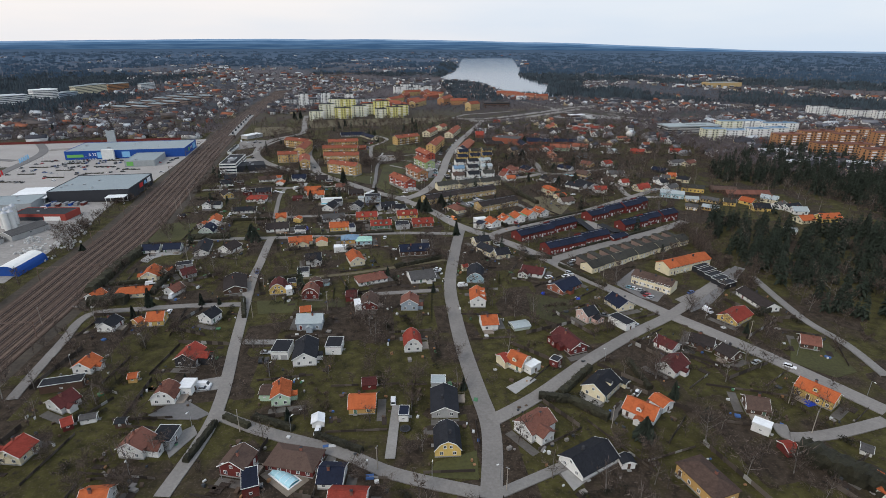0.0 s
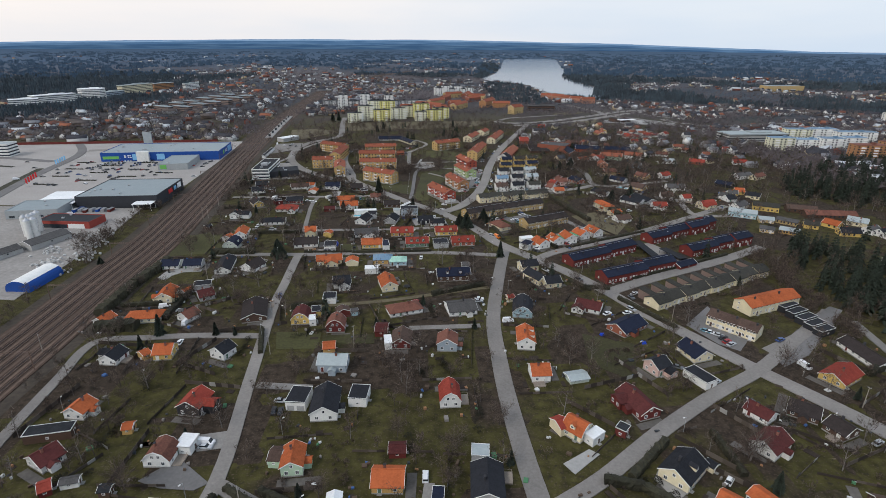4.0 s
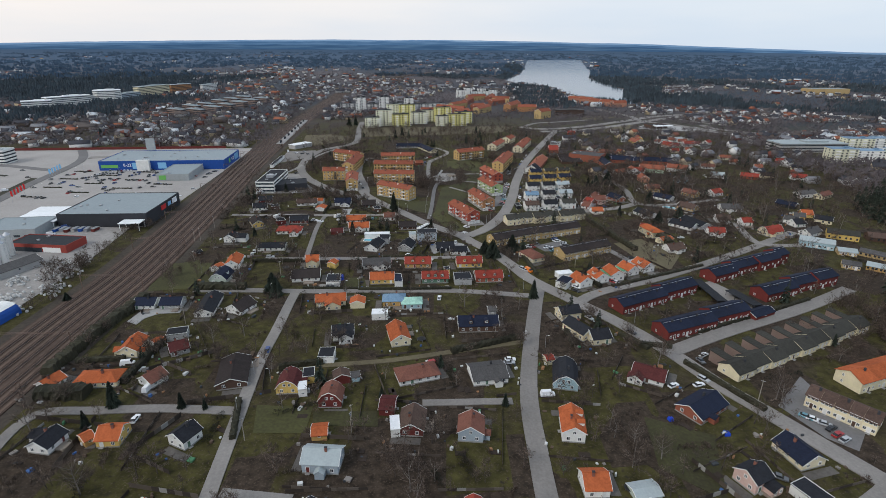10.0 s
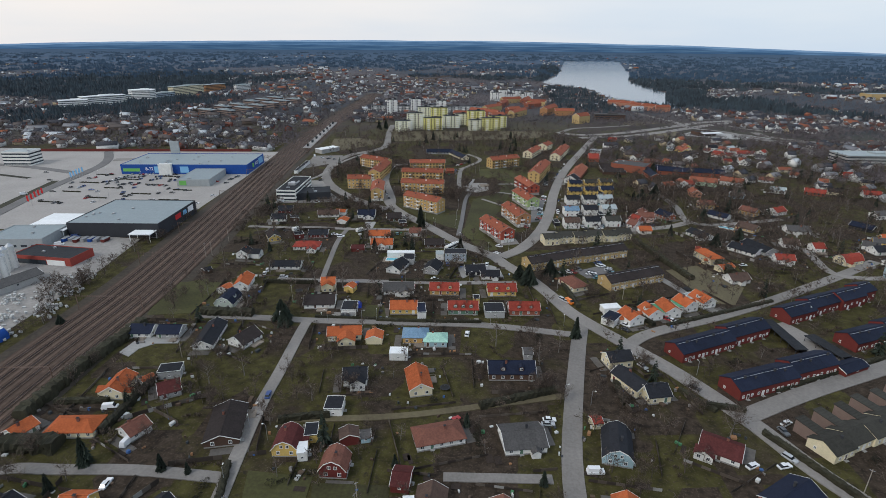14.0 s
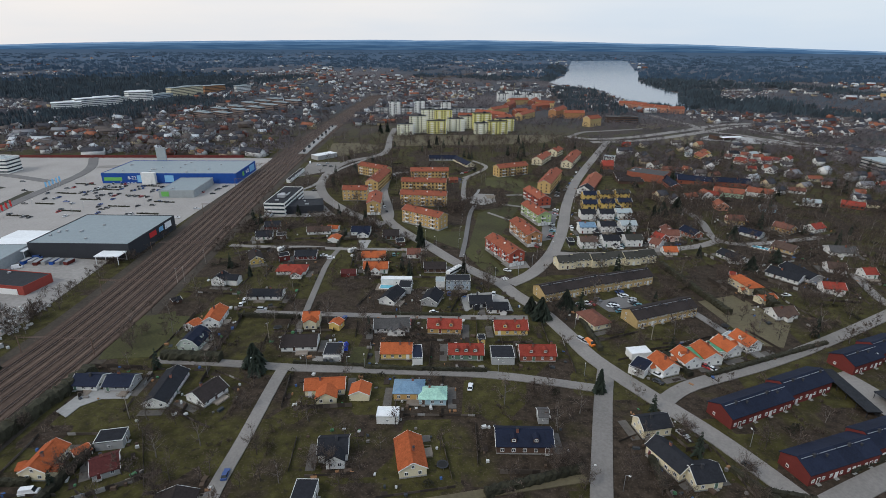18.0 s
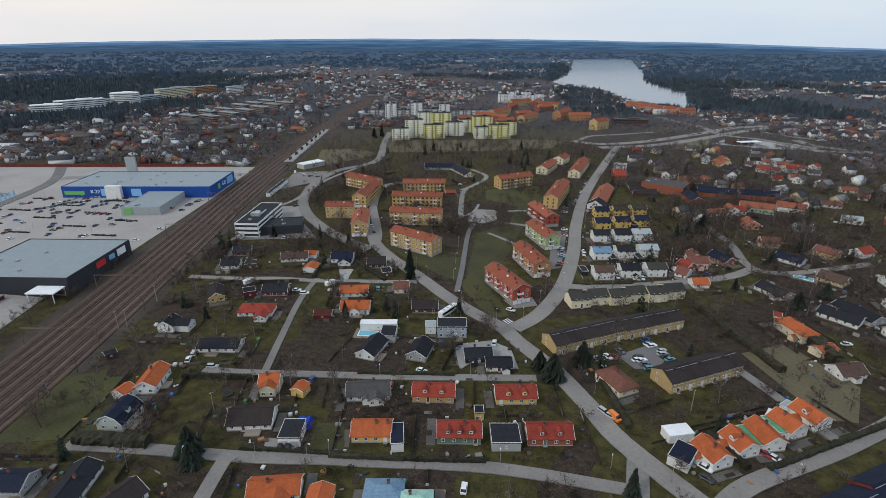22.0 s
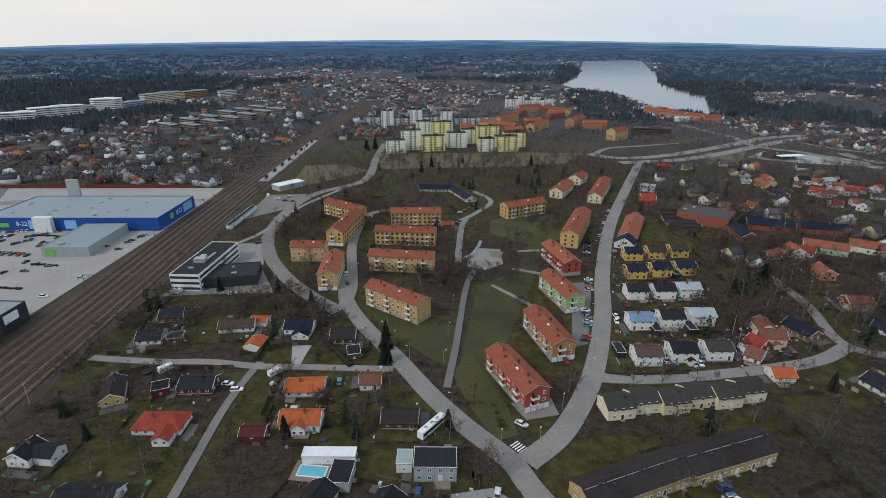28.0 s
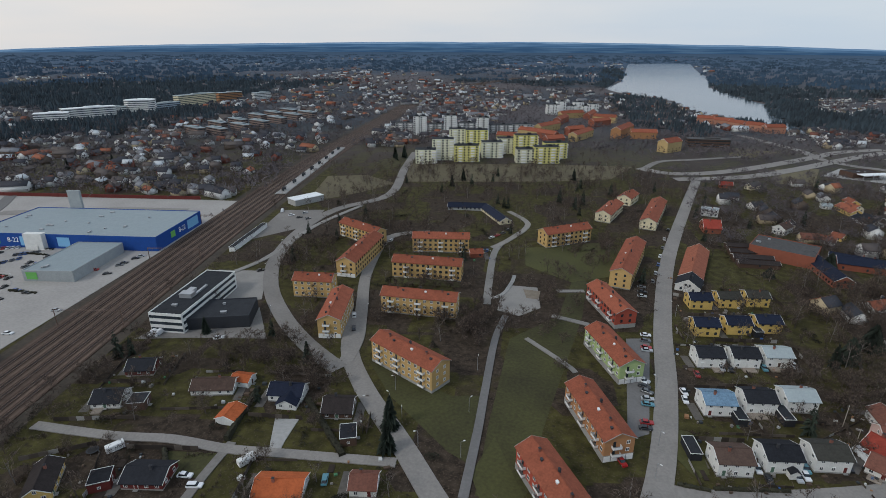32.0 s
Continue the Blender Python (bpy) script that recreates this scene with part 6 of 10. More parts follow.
outbuilding(-65.7, 188.5, 0, 7.0, 9, 3.5, "white", "dark", 'flat', doors=2, name='garage', category='garage')
house(-59.5, 211.5, 3, 10.9, 8.1, 6.2, "blue_grey", "light_grey")
outbuilding(-44.8, 191.8, 1, 6.4, 8, 3.5, "white", "dark", 'flat', name='garage', category='garage')
house(-27.9, 154.3, 4, 8.9, 8.1, 5.2, "ochre", "orange")
outbuilding(-27.2, 166.8, 7, 5.2, 5, 3.2, "red", "maroon")
house(-12.6, 194.4, 98, 9.0, 7.2, 6.5, "white", "red", 'mansard')
outbuilding(-13.0, 149.1, 0, 3.3, 5, 2.6, "white", "navy", 'flat')
house(0.8, 155.2, 92, 13.2, 9.0, 4.6, "grey", "dark")
outbuilding(-1.4, 166.6, 0, 5.3, 5, 3, "grey", "light_grey", 'flat')
house(1.7, 135.1, 93, 9.8, 8.1, 6.2, "yellow", "dark", 'mansard')
outbuilding(-41.6, 145.5, 100, 4.1, 4, 3, "white", "white", label='small white tent garage on a drive', name='tent_garage', category='tent')
house(30.3, 180.3, -41, 7.0, 7.2, 6.0, "cream", "orange", 'mansard', dormers=1)
outbuilding(24.7, 181.6, 30, 3.5, 6, 4.5, "cream", "red")
outbuilding(35.3, 177.4, -48, 3.6, 6, 3, "white", "white", 'flat')
house(53.8, 196.0, -67, 14.2, 8.1, 5.4, "red", "maroon", wing=(-3, -1, 3, 5.4, 4.4))
outbuilding(45.2, 181.3, -36, 3.5, 4, 2.8, "red", "felt", 'flat')
house(58.7, 164.5, 47, 12.3, 9.0, 6.2, "cream", "dark", dormers=1)
outbuilding(68.2, 167.6, -49, 3.0, 3, 2.8, "cream", "dark")
house(68.8, 150.3, -40, 10.4, 8.1, 5.7, "white", "orange", dormers=1)
outbuilding(77.4, 155.3, -57, 5.8, 6, 4, "white", "orange")
house(30.7, 142.8, 37, 11.0, 8.1, 6.2, "white", "russet", wing=(-1, -1, 3, 5.4, 5.0))
house(44.9, 128.3, 32, 14.9, 9.9, 5.2, "white", "dark")
outbuilding(56.3, 127.4, -85, 3.7, 4, 3, "white", "dark")
house(90.6, 178.5, 39, 10.8, 8.1, 5.4, "white", "maroon")
house(94.7, 194.1, -53, 8.2, 6.3, 4.5, "white", "maroon")
house(110.7, 196.8, -33, 9.2, 8.1, 4.6, "brown", "dark_brown")
house(117.8, 187.9, -63, 7.0, 8.1, 4.6, "brown", "dark_brown")
house(135.6, 160.1, -54, 12.4, 7.2, 6.0, "yellow", "orange", dormers=1)
house(110.2, 154.4, -14, 7.0, 8.1, 4.9, "brown", "brown")
outbuilding(106.2, 143.1, -40, 5.4, 4, 3, "white", "white", 'flat', label='glazed white conservatory beside a bungalow', name='conservatory', category='conservatory')
outbuilding(109.1, 133.3, 7, 3.7, 5, 3.2, "red", "red")
house(76.6, 118.9, -70, 14.3, 9.0, 6.2, "ochre", "brown", 'hip')
house(156.4, 197.0, -22, 7.0, 8.1, 4.6, "brown", "russet")
house(136.5, 219.8, 35, 14.0, 9.0, 4.9, "yellow", "red")
house(156.0, 236.3, -80, 20.0, 8.1, 4.6, "white", "dark_brown")
house(67.3, 219.3, 32, 7.0, 7.2, 6.2, "pink", "dark", wing=(2, -1, 3, 4.5, 3.8))
house(86.3, 232.5, -68, 11.0, 9.0, 5.2, "cream", "navy")
outbuilding(81.7, 213.8, -59, 10.5, 6, 3, "white", "dark", 'flat', label='long white garage with a dark flat roof', name='garage', category='garage')
house(20.9, 211.9, 8, 7.0, 8.1, 5.7, "white", "orange")
outbuilding(133.8, 133.2, -38, 3.0, 4, 2.6, "white", "grey")
house(128.2, 117.0, -62, 7.0, 8.1, 4.9, "white", "orange")

# gardens along the street to the square
house(-177.3, 302.0, 8, 9.7, 8.1, 4.6, "white", "navy")
house(-165.4, 303.9, 10, 9.7, 8.1, 4.6, "grey", "navy")
house(-146.8, 303.8, 104, 20.0, 8.1, 4.6, "white", "dark")
house(-130.7, 304.0, 73, 10.6, 9.0, 5.2, "white", "dark_brown")
house(-156.7, 334.9, 96, 11.0, 9.0, 6.2, "sage", "navy", 'mansard', dormers=1)
house(-159.7, 355.2, 104, 13.2, 7.2, 5.7, "white", "orange")
outbuilding(-164.9, 346.7, 82, 5.3, 6, 4.2, "white", "orange")
house(-180.5, 392.9, 96, 7.5, 7.2, 5.7, "white", "dark", wing=(1, -1, 6, 6.3, 5.0))
house(-149.1, 382.8, 11, 16.7, 8.1, 4.3, "white", "dark")
house(-150.2, 414.4, 11, 15.9, 9.0, 4.6, "white", "red", 'hip', wing=(4, -1, 5, 5.4, 4.0))
house(-115.4, 361.5, 14, 7.0, 7.2, 6.2, "cream", "orange", wing=(0, -1, 2.5, 5.4, 5.6))
outbuilding(-103.3, 360.4, 84, 5.0, 5, 4, "yellow", "orange")
house(-112.6, 343.1, 14, 14.4, 9.9, 5.2, "white", "dark_brown")
outbuilding(-95.9, 338.3, 11, 6.9, 9, 3.2, "white", "dark", 'flat', doors=2, name='garage', category='garage')
house(-90.2, 315.8, 16, 14.1, 7.2, 5.2, "cream", "orange", wing=(1, -1, 5, 7.2, 4.9))
outbuilding(-76.6, 315.2, 100, 6.6, 7, 4.2, "cream", "orange")
house(-59.5, 319.6, 10, 10.6, 8.1, 5.2, "ochre", "blue", 'hip')
house(-50.4, 318.0, 10, 9.6, 7.2, 4.7, "pale_blue", "mint", 'hip')
outbuilding(-63.1, 304.4, 10, 7.3, 5, 3, "white", "white", 'flat', name='canopy', category='canopy', label='white flat garden canopy on posts')
house(-75.2, 286.0, 15, 8.7, 8.1, 5.7, "white", "dark", wing=(1, -1, 3, 5.4, 5.0))
outbuilding(-76.5, 267.4, 10, 6.1, 7, 3.2, "white", "dark", 'flat')
house(-51.0, 287.0, 111, 13.5, 8.1, 5.7, "cream", "orange")
house(-108.3, 252.1, 110, 17.6, 10.8, 4.6, "brown", "dark_brown")
house(-84.4, 247.6, 100, 8.7, 8.1, 6.0, "yellow", "maroon", 'mansard')
outbuilding(-78.4, 244.9, 20, 3.0, 5, 3, "white", "white", 'flat')
outbuilding(-79.0, 253.4, 17, 4.1, 6, 3, "yellow", "dark", 'flat')
house(-66.4, 241.2, 97, 7.1, 8.1, 6.5, "red", "russet", 'mansard')
outbuilding(-66.5, 254.0, 113, 4.8, 6, 4.3, "red", "brown")
outbuilding(-61.6, 255.6, 20, 3.0, 4, 3, "pale_blue", "grey")
house(-38.5, 260.1, 25, 15.7, 9.0, 4.6, "white", "russet", 'hip')
outbuilding(-45.5, 239.9, 3, 5.2, 8, 4, "red", "maroon")
house(-35.5, 231.9, 93, 10.4, 8.1, 5.2, "red", "brown")
outbuilding(-40.9, 229.0, 14, 3.0, 7, 3, "white", "white", 'flat')
outbuilding(-64.9, 224.2, 14, 4.9, 6, 3.3, "ochre", "orange")
house(-17.4, 301.0, 10, 17.5, 9.0, 6.0, "brown", "navy", dormers=2)
house(-11.7, 263.7, 17, 13.3, 11.7, 4.6, "white", "grey")
house(17.9, 264.7, 86, 13.4, 9.0, 6.2, "pale_blue", "dark", 'mansard')
outbuilding(12.5, 276.2, 20, 3.2, 4, 3.3, "cream", "red")
house(17.3, 236.1, 90, 12.0, 7.2, 6.2, "white", "orange", dormers=2)
house(-15.8, 230.5, 91, 8.3, 8.1, 6.2, "blue_grey", "russet")
house(24.2, 315.9, 22, 9.9, 7.2, 6.0, "cream", "dark")
house(27.4, 301.1, -54, 13.1, 7.2, 5.7, "cream", "dark")
house(34.9, 296.0, 19, 8.4, 8.1, 5.7, "cream", "dark")
house(63.8, 252.4, 40, 15.5, 9.9, 4.9, "brick", "navy")
house(50.3, 270.4, -23, 11.6, 9.0, 4.6, "white", "maroon", wing=(-4, -1, 3, 5.4, 4.1))
outbuilding(-189.4, 367.9, 57, 4.0, 4, 3, "brown", "dark")
outbuilding(-11.4, 314.5, 10, 3.5, 5, 4, "grey", "grey")

# gardens south of the square
house(-178.8, 425.7, 126, 13.4, 7.2, 5.2, "yellow", "dark_brown")
house(-192.6, 462.7, 19, 10.0, 9.0, 4.9, "white", "dark")
outbuilding(-181.2, 463.5, 22, 5.9, 6, 3, "brown", "felt", 'flat', name='carport', category='carport')
house(-196.8, 482.3, 20, 10.2, 9.0, 4.9, "red", "dark")
house(-161.6, 479.1, 18, 15.1, 8.1, 4.6, "white", "brown")
outbuilding(-154.1, 485.4, 5, 7.3, 6, 3.8, "white", "orange")
outbuilding(-145.8, 466.7, 94, 8.0, 7, 3.6, "white", "orange", doors=1, name='garage', category='garage')
house(-133.4, 483.0, 10, 12.2, 8.1, 5.4, "white", "navy", wing=(2, -1, 4, 7.2, 4.1))
house(-111.9, 480.6, 14, 10.2, 9.9, 5.2, "brown", "dark_brown")
outbuilding(-102.6, 467.9, 24, 5.2, 7, 3, "brown", "dark", 'flat', name='carport', category='carport')
outbuilding(-163.4, 430.8, 35, 5.8, 6, 3, "red", "dark", 'flat')
house(-151.7, 436.5, 14, 12.2, 9.0, 4.6, "red", "dark")
house(-111.9, 442.8, 14, 13.7, 9.0, 4.6, "white", "orange")
house(-89.3, 450.3, 13, 7.6, 7.2, 5.2, "white", "russet")
house(-104.9, 424.7, 12, 13.2, 8.1, 5.7, "white", "orange", wing=(0, -1, 2, 4.5, 5.0))
outbuilding(-117.9, 416.7, 12, 8.0, 6, 3.5, "red", "maroon")
house(-72.9, 432.9, 11, 11.9, 8.1, 4.9, "brown", "dark_brown")
outbuilding(-89.3, 411.2, 11, 16.2, 4, 3, "white", "white", 'flat', name='pool_house', category='building', label='long white flat-roofed pool shelter')
house(-86.6, 392.6, 82, 13.7, 8.1, 4.9, "white", "dark")
outbuilding(-82.7, 404.3, 8, 6.4, 9, 3.2, "grey", "dark", 'flat', name='carport', category='carport')
house(-66.5, 394.4, 85, 11.6, 8.1, 5.2, "grey", "dark")
house(-56.5, 413.1, 11, 12.5, 8.1, 5.2, "blue_grey", "dark", 'flat', chimney=0)
outbuilding(-66.1, 413.6, 11, 4.6, 6, 3.2, "white", "light_grey", 'flat')
house(-42.8, 395.7, 15, 10.8, 8.1, 4.9, "black", "dark")
house(-34.0, 391.2, 11, 10.0, 7.2, 4.3, "white", "dark", chimney=0)
house(-55.3, 368.1, 8, 14.7, 8.1, 5.4, "ochre", "red", dormers=2, chimney=2)
house(-26.4, 372.6, 12, 14.3, 8.1, 5.4, "yellow", "red", dormers=2, chimney=2)
house(-70.9, 344.4, 11, 12.4, 8.1, 5.4, "yellow", "orange", chimney=2)
house(-43.0, 349.2, 10, 13.9, 8.1, 5.4, "green", "red", dormers=3, chimney=2)
house(-14.4, 354.0, 11, 14.3, 8.1, 5.4, "brick", "red", dormers=2, chimney=2)
house(-78.8, 364.9, 15, 15.3, 9.0, 4.9, "white", "grey", wing=(3, -1, 3, 5.4, 4.1))
outbuilding(-28.1, 349.3, 11, 9.1, 9, 3.2, "grey", "dark", 'flat', name='carport', category='carport')
outbuilding(-62.0, 342.7, 106, 9.6, 4, 3.2, "white", "navy", 'flat', name='garage', category='garage')
outbuilding(-37.8, 359.9, 11, 3.0, 4, 2.8, "yellow", "dark", 'flat')
house(10.6, 387.5, -57, 13.8, 9.0, 5.2, "cream", "russet", 'hip')
house(35.0, 353.7, -61, 9.2, 7.7, 6.0, "white", "orange", label='white house of a row with a steep orange tiled roof', group='row of orange-roofed houses', dormers=0)
house(44.7, 360.1, -64, 8.7, 7.7, 6.0, "white", "orange", label='white house of a row with a steep orange tiled roof', group='row of orange-roofed houses', dormers=1)
house(53.7, 365.4, -72, 10.2, 7.7, 6.0, "white", "orange", label='white house of a row with a steep orange tiled roof', group='row of orange-roofed houses', dormers=0)
house(63.1, 372.5, -60, 8.9, 7.7, 6.0, "white", "orange", label='white house of a row with a steep orange tiled roof', group='row of orange-roofed houses', dormers=0)
house(72.5, 378.7, -60, 9.9, 7.7, 6.0, "white", "orange", label='white house of a row with a steep orange tiled roof', group='row of orange-roofed houses', dormers=1)
outbuilding(26.1, 351.3, -30, 6.2, 9, 3.2, "white", "navy", 'flat')
outbuilding(49.2, 363.5, -71, 9.6, 3.5, 3, "white", "green", 'flat')
outbuilding(58.7, 370.9, -70, 8.4, 3.5, 3, "white", "green", 'flat')
outbuilding(26.8, 362.0, 20, 8.6, 5, 2.8, "white", "white", 'flat')
outbuilding(60.0, 376.8, -32, 3.0, 4, 2.8, "white", "white", 'flat')
outbuilding(67.1, 382.9, -46, 3.0, 5, 2.8, "white", "light_grey", 'flat')
house(92.0, 441.2, -67, 15.7, 8.1, 6.2, "cream", "orange", 'hip')
outbuilding(97.0, 426.5, 30, 9.2, 6, 4, "cream", "orange")
house(98.8, 411.8, 21, 11.1, 8.1, 4.9, "white", "brown")
house(68.5, 522.7, 93, 9.1, 7.2, 6.0, "white", "russet")
house(84.3, 524.5, -58, 13.1, 8.1, 5.2, "brick", "navy")
house(62.9, 486.5, 11, 8.2, 7.2, 4.6, "white", "orange")
house(123.8, 531.8, -42, 14.3, 8.1, 4.6, "white", "navy")
house(149.6, 546.2, -48, 12.2, 8.1, 5.7, "ochre", "russet")
house(170.8, 551.2, 33, 10.9, 8.1, 5.7, "white", "red")
house(98.3, 483.7, -58, 15.4, 9.0, 4.6, "white", "dark")
house(135.3, 505.5, -45, 12.9, 9.0, 5.2, "tan", "brown")
house(118.8, 460.5, -42, 16.5, 10.8, 4.6, "white", "dark")
house(119.2, 558.1, -16, 7.4, 8.1, 5.7, "cream", "red")
outbuilding(90.5, 456.7, -19, 3.0, 4, 2.8, "cream", "red")
house(135.3, 446.0, 1, 10.3, 7.2, 5.4, "white", "red")
house(164.1, 471.1, 11, 7.0, 7.2, 5.4, "white", "red")
house(173.3, 452.6, 26, 13.6, 8.1, 6.0, "cream", "red", 'mansard')
house(199.9, 473.7, 17, 8.4, 8.1, 5.2, "white", "dark")
house(128.4, 465.7, -62, 19.2, 9.9, 4.6, "grey", "dark")
house(150.5, 476.9, -2, 9.3, 8.1, 5.2, "white", "brown")
house(217.7, 497.9, -6, 7.3, 8.1, 5.2, "yellow", "orange")
house(199.4, 454.4, 37, 14.0, 8.1, 5.2, "white", "grey")

# terraces
terrace(69.4, 339.5, 33, 51.6, 10, 6.8, 7, "row_red", "navy", "long terrace of red-painted houses with blue-black roofs", step=0.55, jog=1.2, blocks=2)
terrace(84.7, 315.8, 29, 50.6, 10, 6.8, 7, "row_red", "navy", "long terrace of red-painted houses with blue-black roofs", step=0.55, jog=1.2, blocks=2)
terrace(131.2, 385.6, 33, 64.3, 10, 6.8, 7, "row_red", "navy", "long terrace of red-painted houses with blue-black roofs", step=0.55, jog=1.2, blocks=4)
terrace(145.5, 361.3, 30, 54.1, 10, 6.8, 7, "row_red", "navy", "long terrace of red-painted houses with blue-black roofs", step=0.55, jog=1.2, blocks=3)
terrace(118.1, 299.0, 33, 88.7, 9, 5.6, 9, "cream", "moss", "low terrace of cream and brick houses with mossy grey roofs", jog=0.6, rail=False, wings="slab_brown")
terrace(137.5, 280.3, 26, 32.6, 10, 7.1, 4, "cream", "orange", "short terrace of cream houses with orange tiled roofs", rail=False)
terrace(111.8, 255.5, -43, 20.9, 9, 6.8, 5, "cream", "brown", "terrace of cream houses with a tan tiled roof", rail=False)
def carport(x, y, turn, L, W):
    """A long low roof on posts with a boarded back."""
    root = thing("carport", x, y, turn, "long low carport with a dark felt roof between red terraces", "carport", "carports")
    take(x, y, L / 2)
    r = Build()
    r.box(0, 0, 2.5, L, W, 0.3)
    part("roof", r, MATS["roof_felt"], root)
    w = Build()
    w.box(0, W / 2 - 0.4, 0, L - 0.4, 0.15, 2.5)
    part("back_wall", w, MATS["wall_dark_cladding"], root)
    for k in range(int(L / 5) + 1):
        w = Build()
        w.box(-L / 2 + 0.4 + (L - 0.8) * k / int(L / 5), -W / 2 + 0.4, 0, 0.16, 0.16, 2.5)
        part("post", w, MATS["wall_dark_cladding"], root)


carport(98.5, 349.6, -80, 26, 5.2)
carport(112.8, 342.6, -67, 18, 5.4)
outbuilding(114.8, 329.0, 33, 14, 6.5, 3.2, "row_red", "navy", name="laundry_house", category="building", label="small red-painted laundry house with a blue-black roof")
terrace(41.5, 399.4, 32, 35.0, 11, 7.4, 6, "tan", "dark_brown", "terrace of yellow-brick houses with a dark brown roof")
terrace(0.1, 417.8, 33, 34.9, 11, 7.4, 5, "tan", "dark_brown", "terrace of yellow-brick houses with a dark brown roof")
terrace(28.8, 434.6, 30, 31.2, 11, 7.4, 5, "tan", "dark_brown", "terrace of yellow-brick houses with a dark brown roof")
terrace(22.9, 461.5, 20, 60.5, 9, 6.8, 6, "cream", "moss", "terrace of cream houses stepping along the lane under mossy roofs", jog=1.6, rail=False)

# pairs of white and yellow houses by the bend
house(14.0, 488.4, 12, 10.4, 9.0, 7.0, "white", "brown", eaves=5.0, label="pair of white rendered houses under one brown gable roof", group="pairs of houses")
house(28.4, 493.9, 12, 10.4, 9.0, 7.0, "white", "dark", eaves=5.0, label="pair of white rendered houses under one dark gable roof", group="pairs of houses")
house(42.6, 498.2, 12, 10.4, 9.0, 7.0, "white", "moss", eaves=5.0, label="pair of white rendered houses under one moss gable roof", group="pairs of houses")
house(15.1, 517.4, 12, 10.4, 9.0, 7.0, "white", "blue", eaves=5.0, label="pair of white rendered houses under one blue gable roof", group="pairs of houses")
house(29.2, 522.6, 12, 10.4, 9.0, 7.0, "white", "dark", eaves=5.0, label="pair of white rendered houses under one dark gable roof", group="pairs of houses")
house(43.1, 527.2, 12, 10.4, 9.0, 7.0, "white", "light_grey", eaves=5.0, label="pair of white rendered houses under one light grey gable roof", group="pairs of houses")
house(17.6, 548.8, 12, 10.4, 9.0, 7.0, "white", "dark", eaves=5.0, label="pair of white rendered houses under one dark gable roof", group="pairs of houses")
house(31.1, 552.3, 12, 10.4, 9.0, 7.0, "white", "dark", eaves=5.0, label="pair of white rendered houses under one dark gable roof", group="pairs of houses")
house(43.6, 556.2, 12, 10.4, 9.0, 7.0, "white", "light_grey", eaves=5.0, label="pair of white rendered houses under one light grey gable roof", group="pairs of houses")
house(20.6, 575.2, 12, 10.4, 9.0, 7.0, "yellow", "navy", eaves=5.0, label="pair of yellow rendered houses under one navy gable roof", group="pairs of houses")
house(34.5, 580.7, 12, 10.4, 9.0, 7.0, "yellow", "navy", eaves=5.0, label="pair of yellow rendered houses under one navy gable roof", group="pairs of houses")
house(47.8, 585.6, 12, 10.4, 9.0, 7.0, "yellow", "navy", eaves=5.0, label="pair of yellow rendered houses under one navy gable roof", group="pairs of houses")
house(22.3, 602.5, 12, 10.4, 9.0, 7.0, "yellow", "navy", eaves=5.0, label="pair of yellow rendered houses under one navy gable roof", group="pairs of houses")
house(36.1, 607.7, 12, 10.4, 9.0, 7.0, "yellow", "moss", eaves=5.0, label="pair of yellow rendered houses under one moss gable roof", group="pairs of houses")
house(49.8, 612.8, 12, 10.4, 9.0, 7.0, "yellow", "moss", eaves=5.0, label="pair of yellow rendered houses under one moss gable roof", group="pairs of houses")
outbuilding(3.9, 491.9, 102, 8, 3.6, 2.6, "black", "felt", "flat", name="carport", category="carport")
outbuilding(21.8, 513.4, 102, 8, 3.6, 2.6, "black", "felt", "flat", name="carport", category="carport")
outbuilding(36.9, 517.6, 102, 8, 3.6, 2.6, "black", "felt", "flat", name="carport", category="carport")
outbuilding(42.6, 579.9, 102, 8, 3.6, 2.6, "black", "felt", "flat", name="carport", category="carport")

# blocks of flats round the green
flats(-36.1, 460.4, -56, 29.4, 10, 2, "apartment_red", garage_end=1, base=2.4)
flats(-25.1, 495.2, -64, 30.0, 10, 2, "apartment_orange", garage_end=1, base=2.4)
flats(-19.5, 538.4, -63, 29.4, 10, 2, "apartment_green", garage_end=1, base=2.4)
flats(-19.8, 583.1, -65, 31.3, 10, 2, "apartment_red", base=2.0)
flats(-9.2, 639.2, -101, 54.9, 11, 3, "apartment_yellow", balconies=0)
flats(-47.0, 676.2, 38, 33.4, 11, 3, "apartment_yellow")
flats(-96.0, 509.9, -26, 32.8, 10, 3, "apartment_yellow", base=1.2)
flats(-107.5, 559.3, 4, 36.2, 10, 3, "apartment_yellow")
flats(-116.3, 600.3, 6, 38.1, 10, 3, "apartment_yellow")
flats(-120.3, 641.2, 13, 34.8, 10, 3, "apartment_yellow")
flats(-165.3, 563.2, 10, 19.9, 10, 3, "apartment_yellow", balconies=0)
flats(-141.4, 538.7, -76, 30.0, 10, 3, "apartment_yellow", balconies=0, garage_end=1)
flats(-175.1, 645.5, -25, 34.6, 10, 3, "apartment_yellow")
flats(-159.9, 608.8, -88, 45.5, 11, 3, "apartment_yellow", balconies=0, garage_end=1)
flats(-18.0, 743.7, -106, 36.4, 11, 2, "cream", balconies=0)
flats(13.5, 747.3, -102, 61.9, 11, 2, "cream", balconies=0)
flats(-3.1, 785.7, -110, 20.9, 11, 2, "cream", balconies=0)
house(-97.2, 637.4, 22, 7.8, 7.2, 4.3, "brick", "apartment")

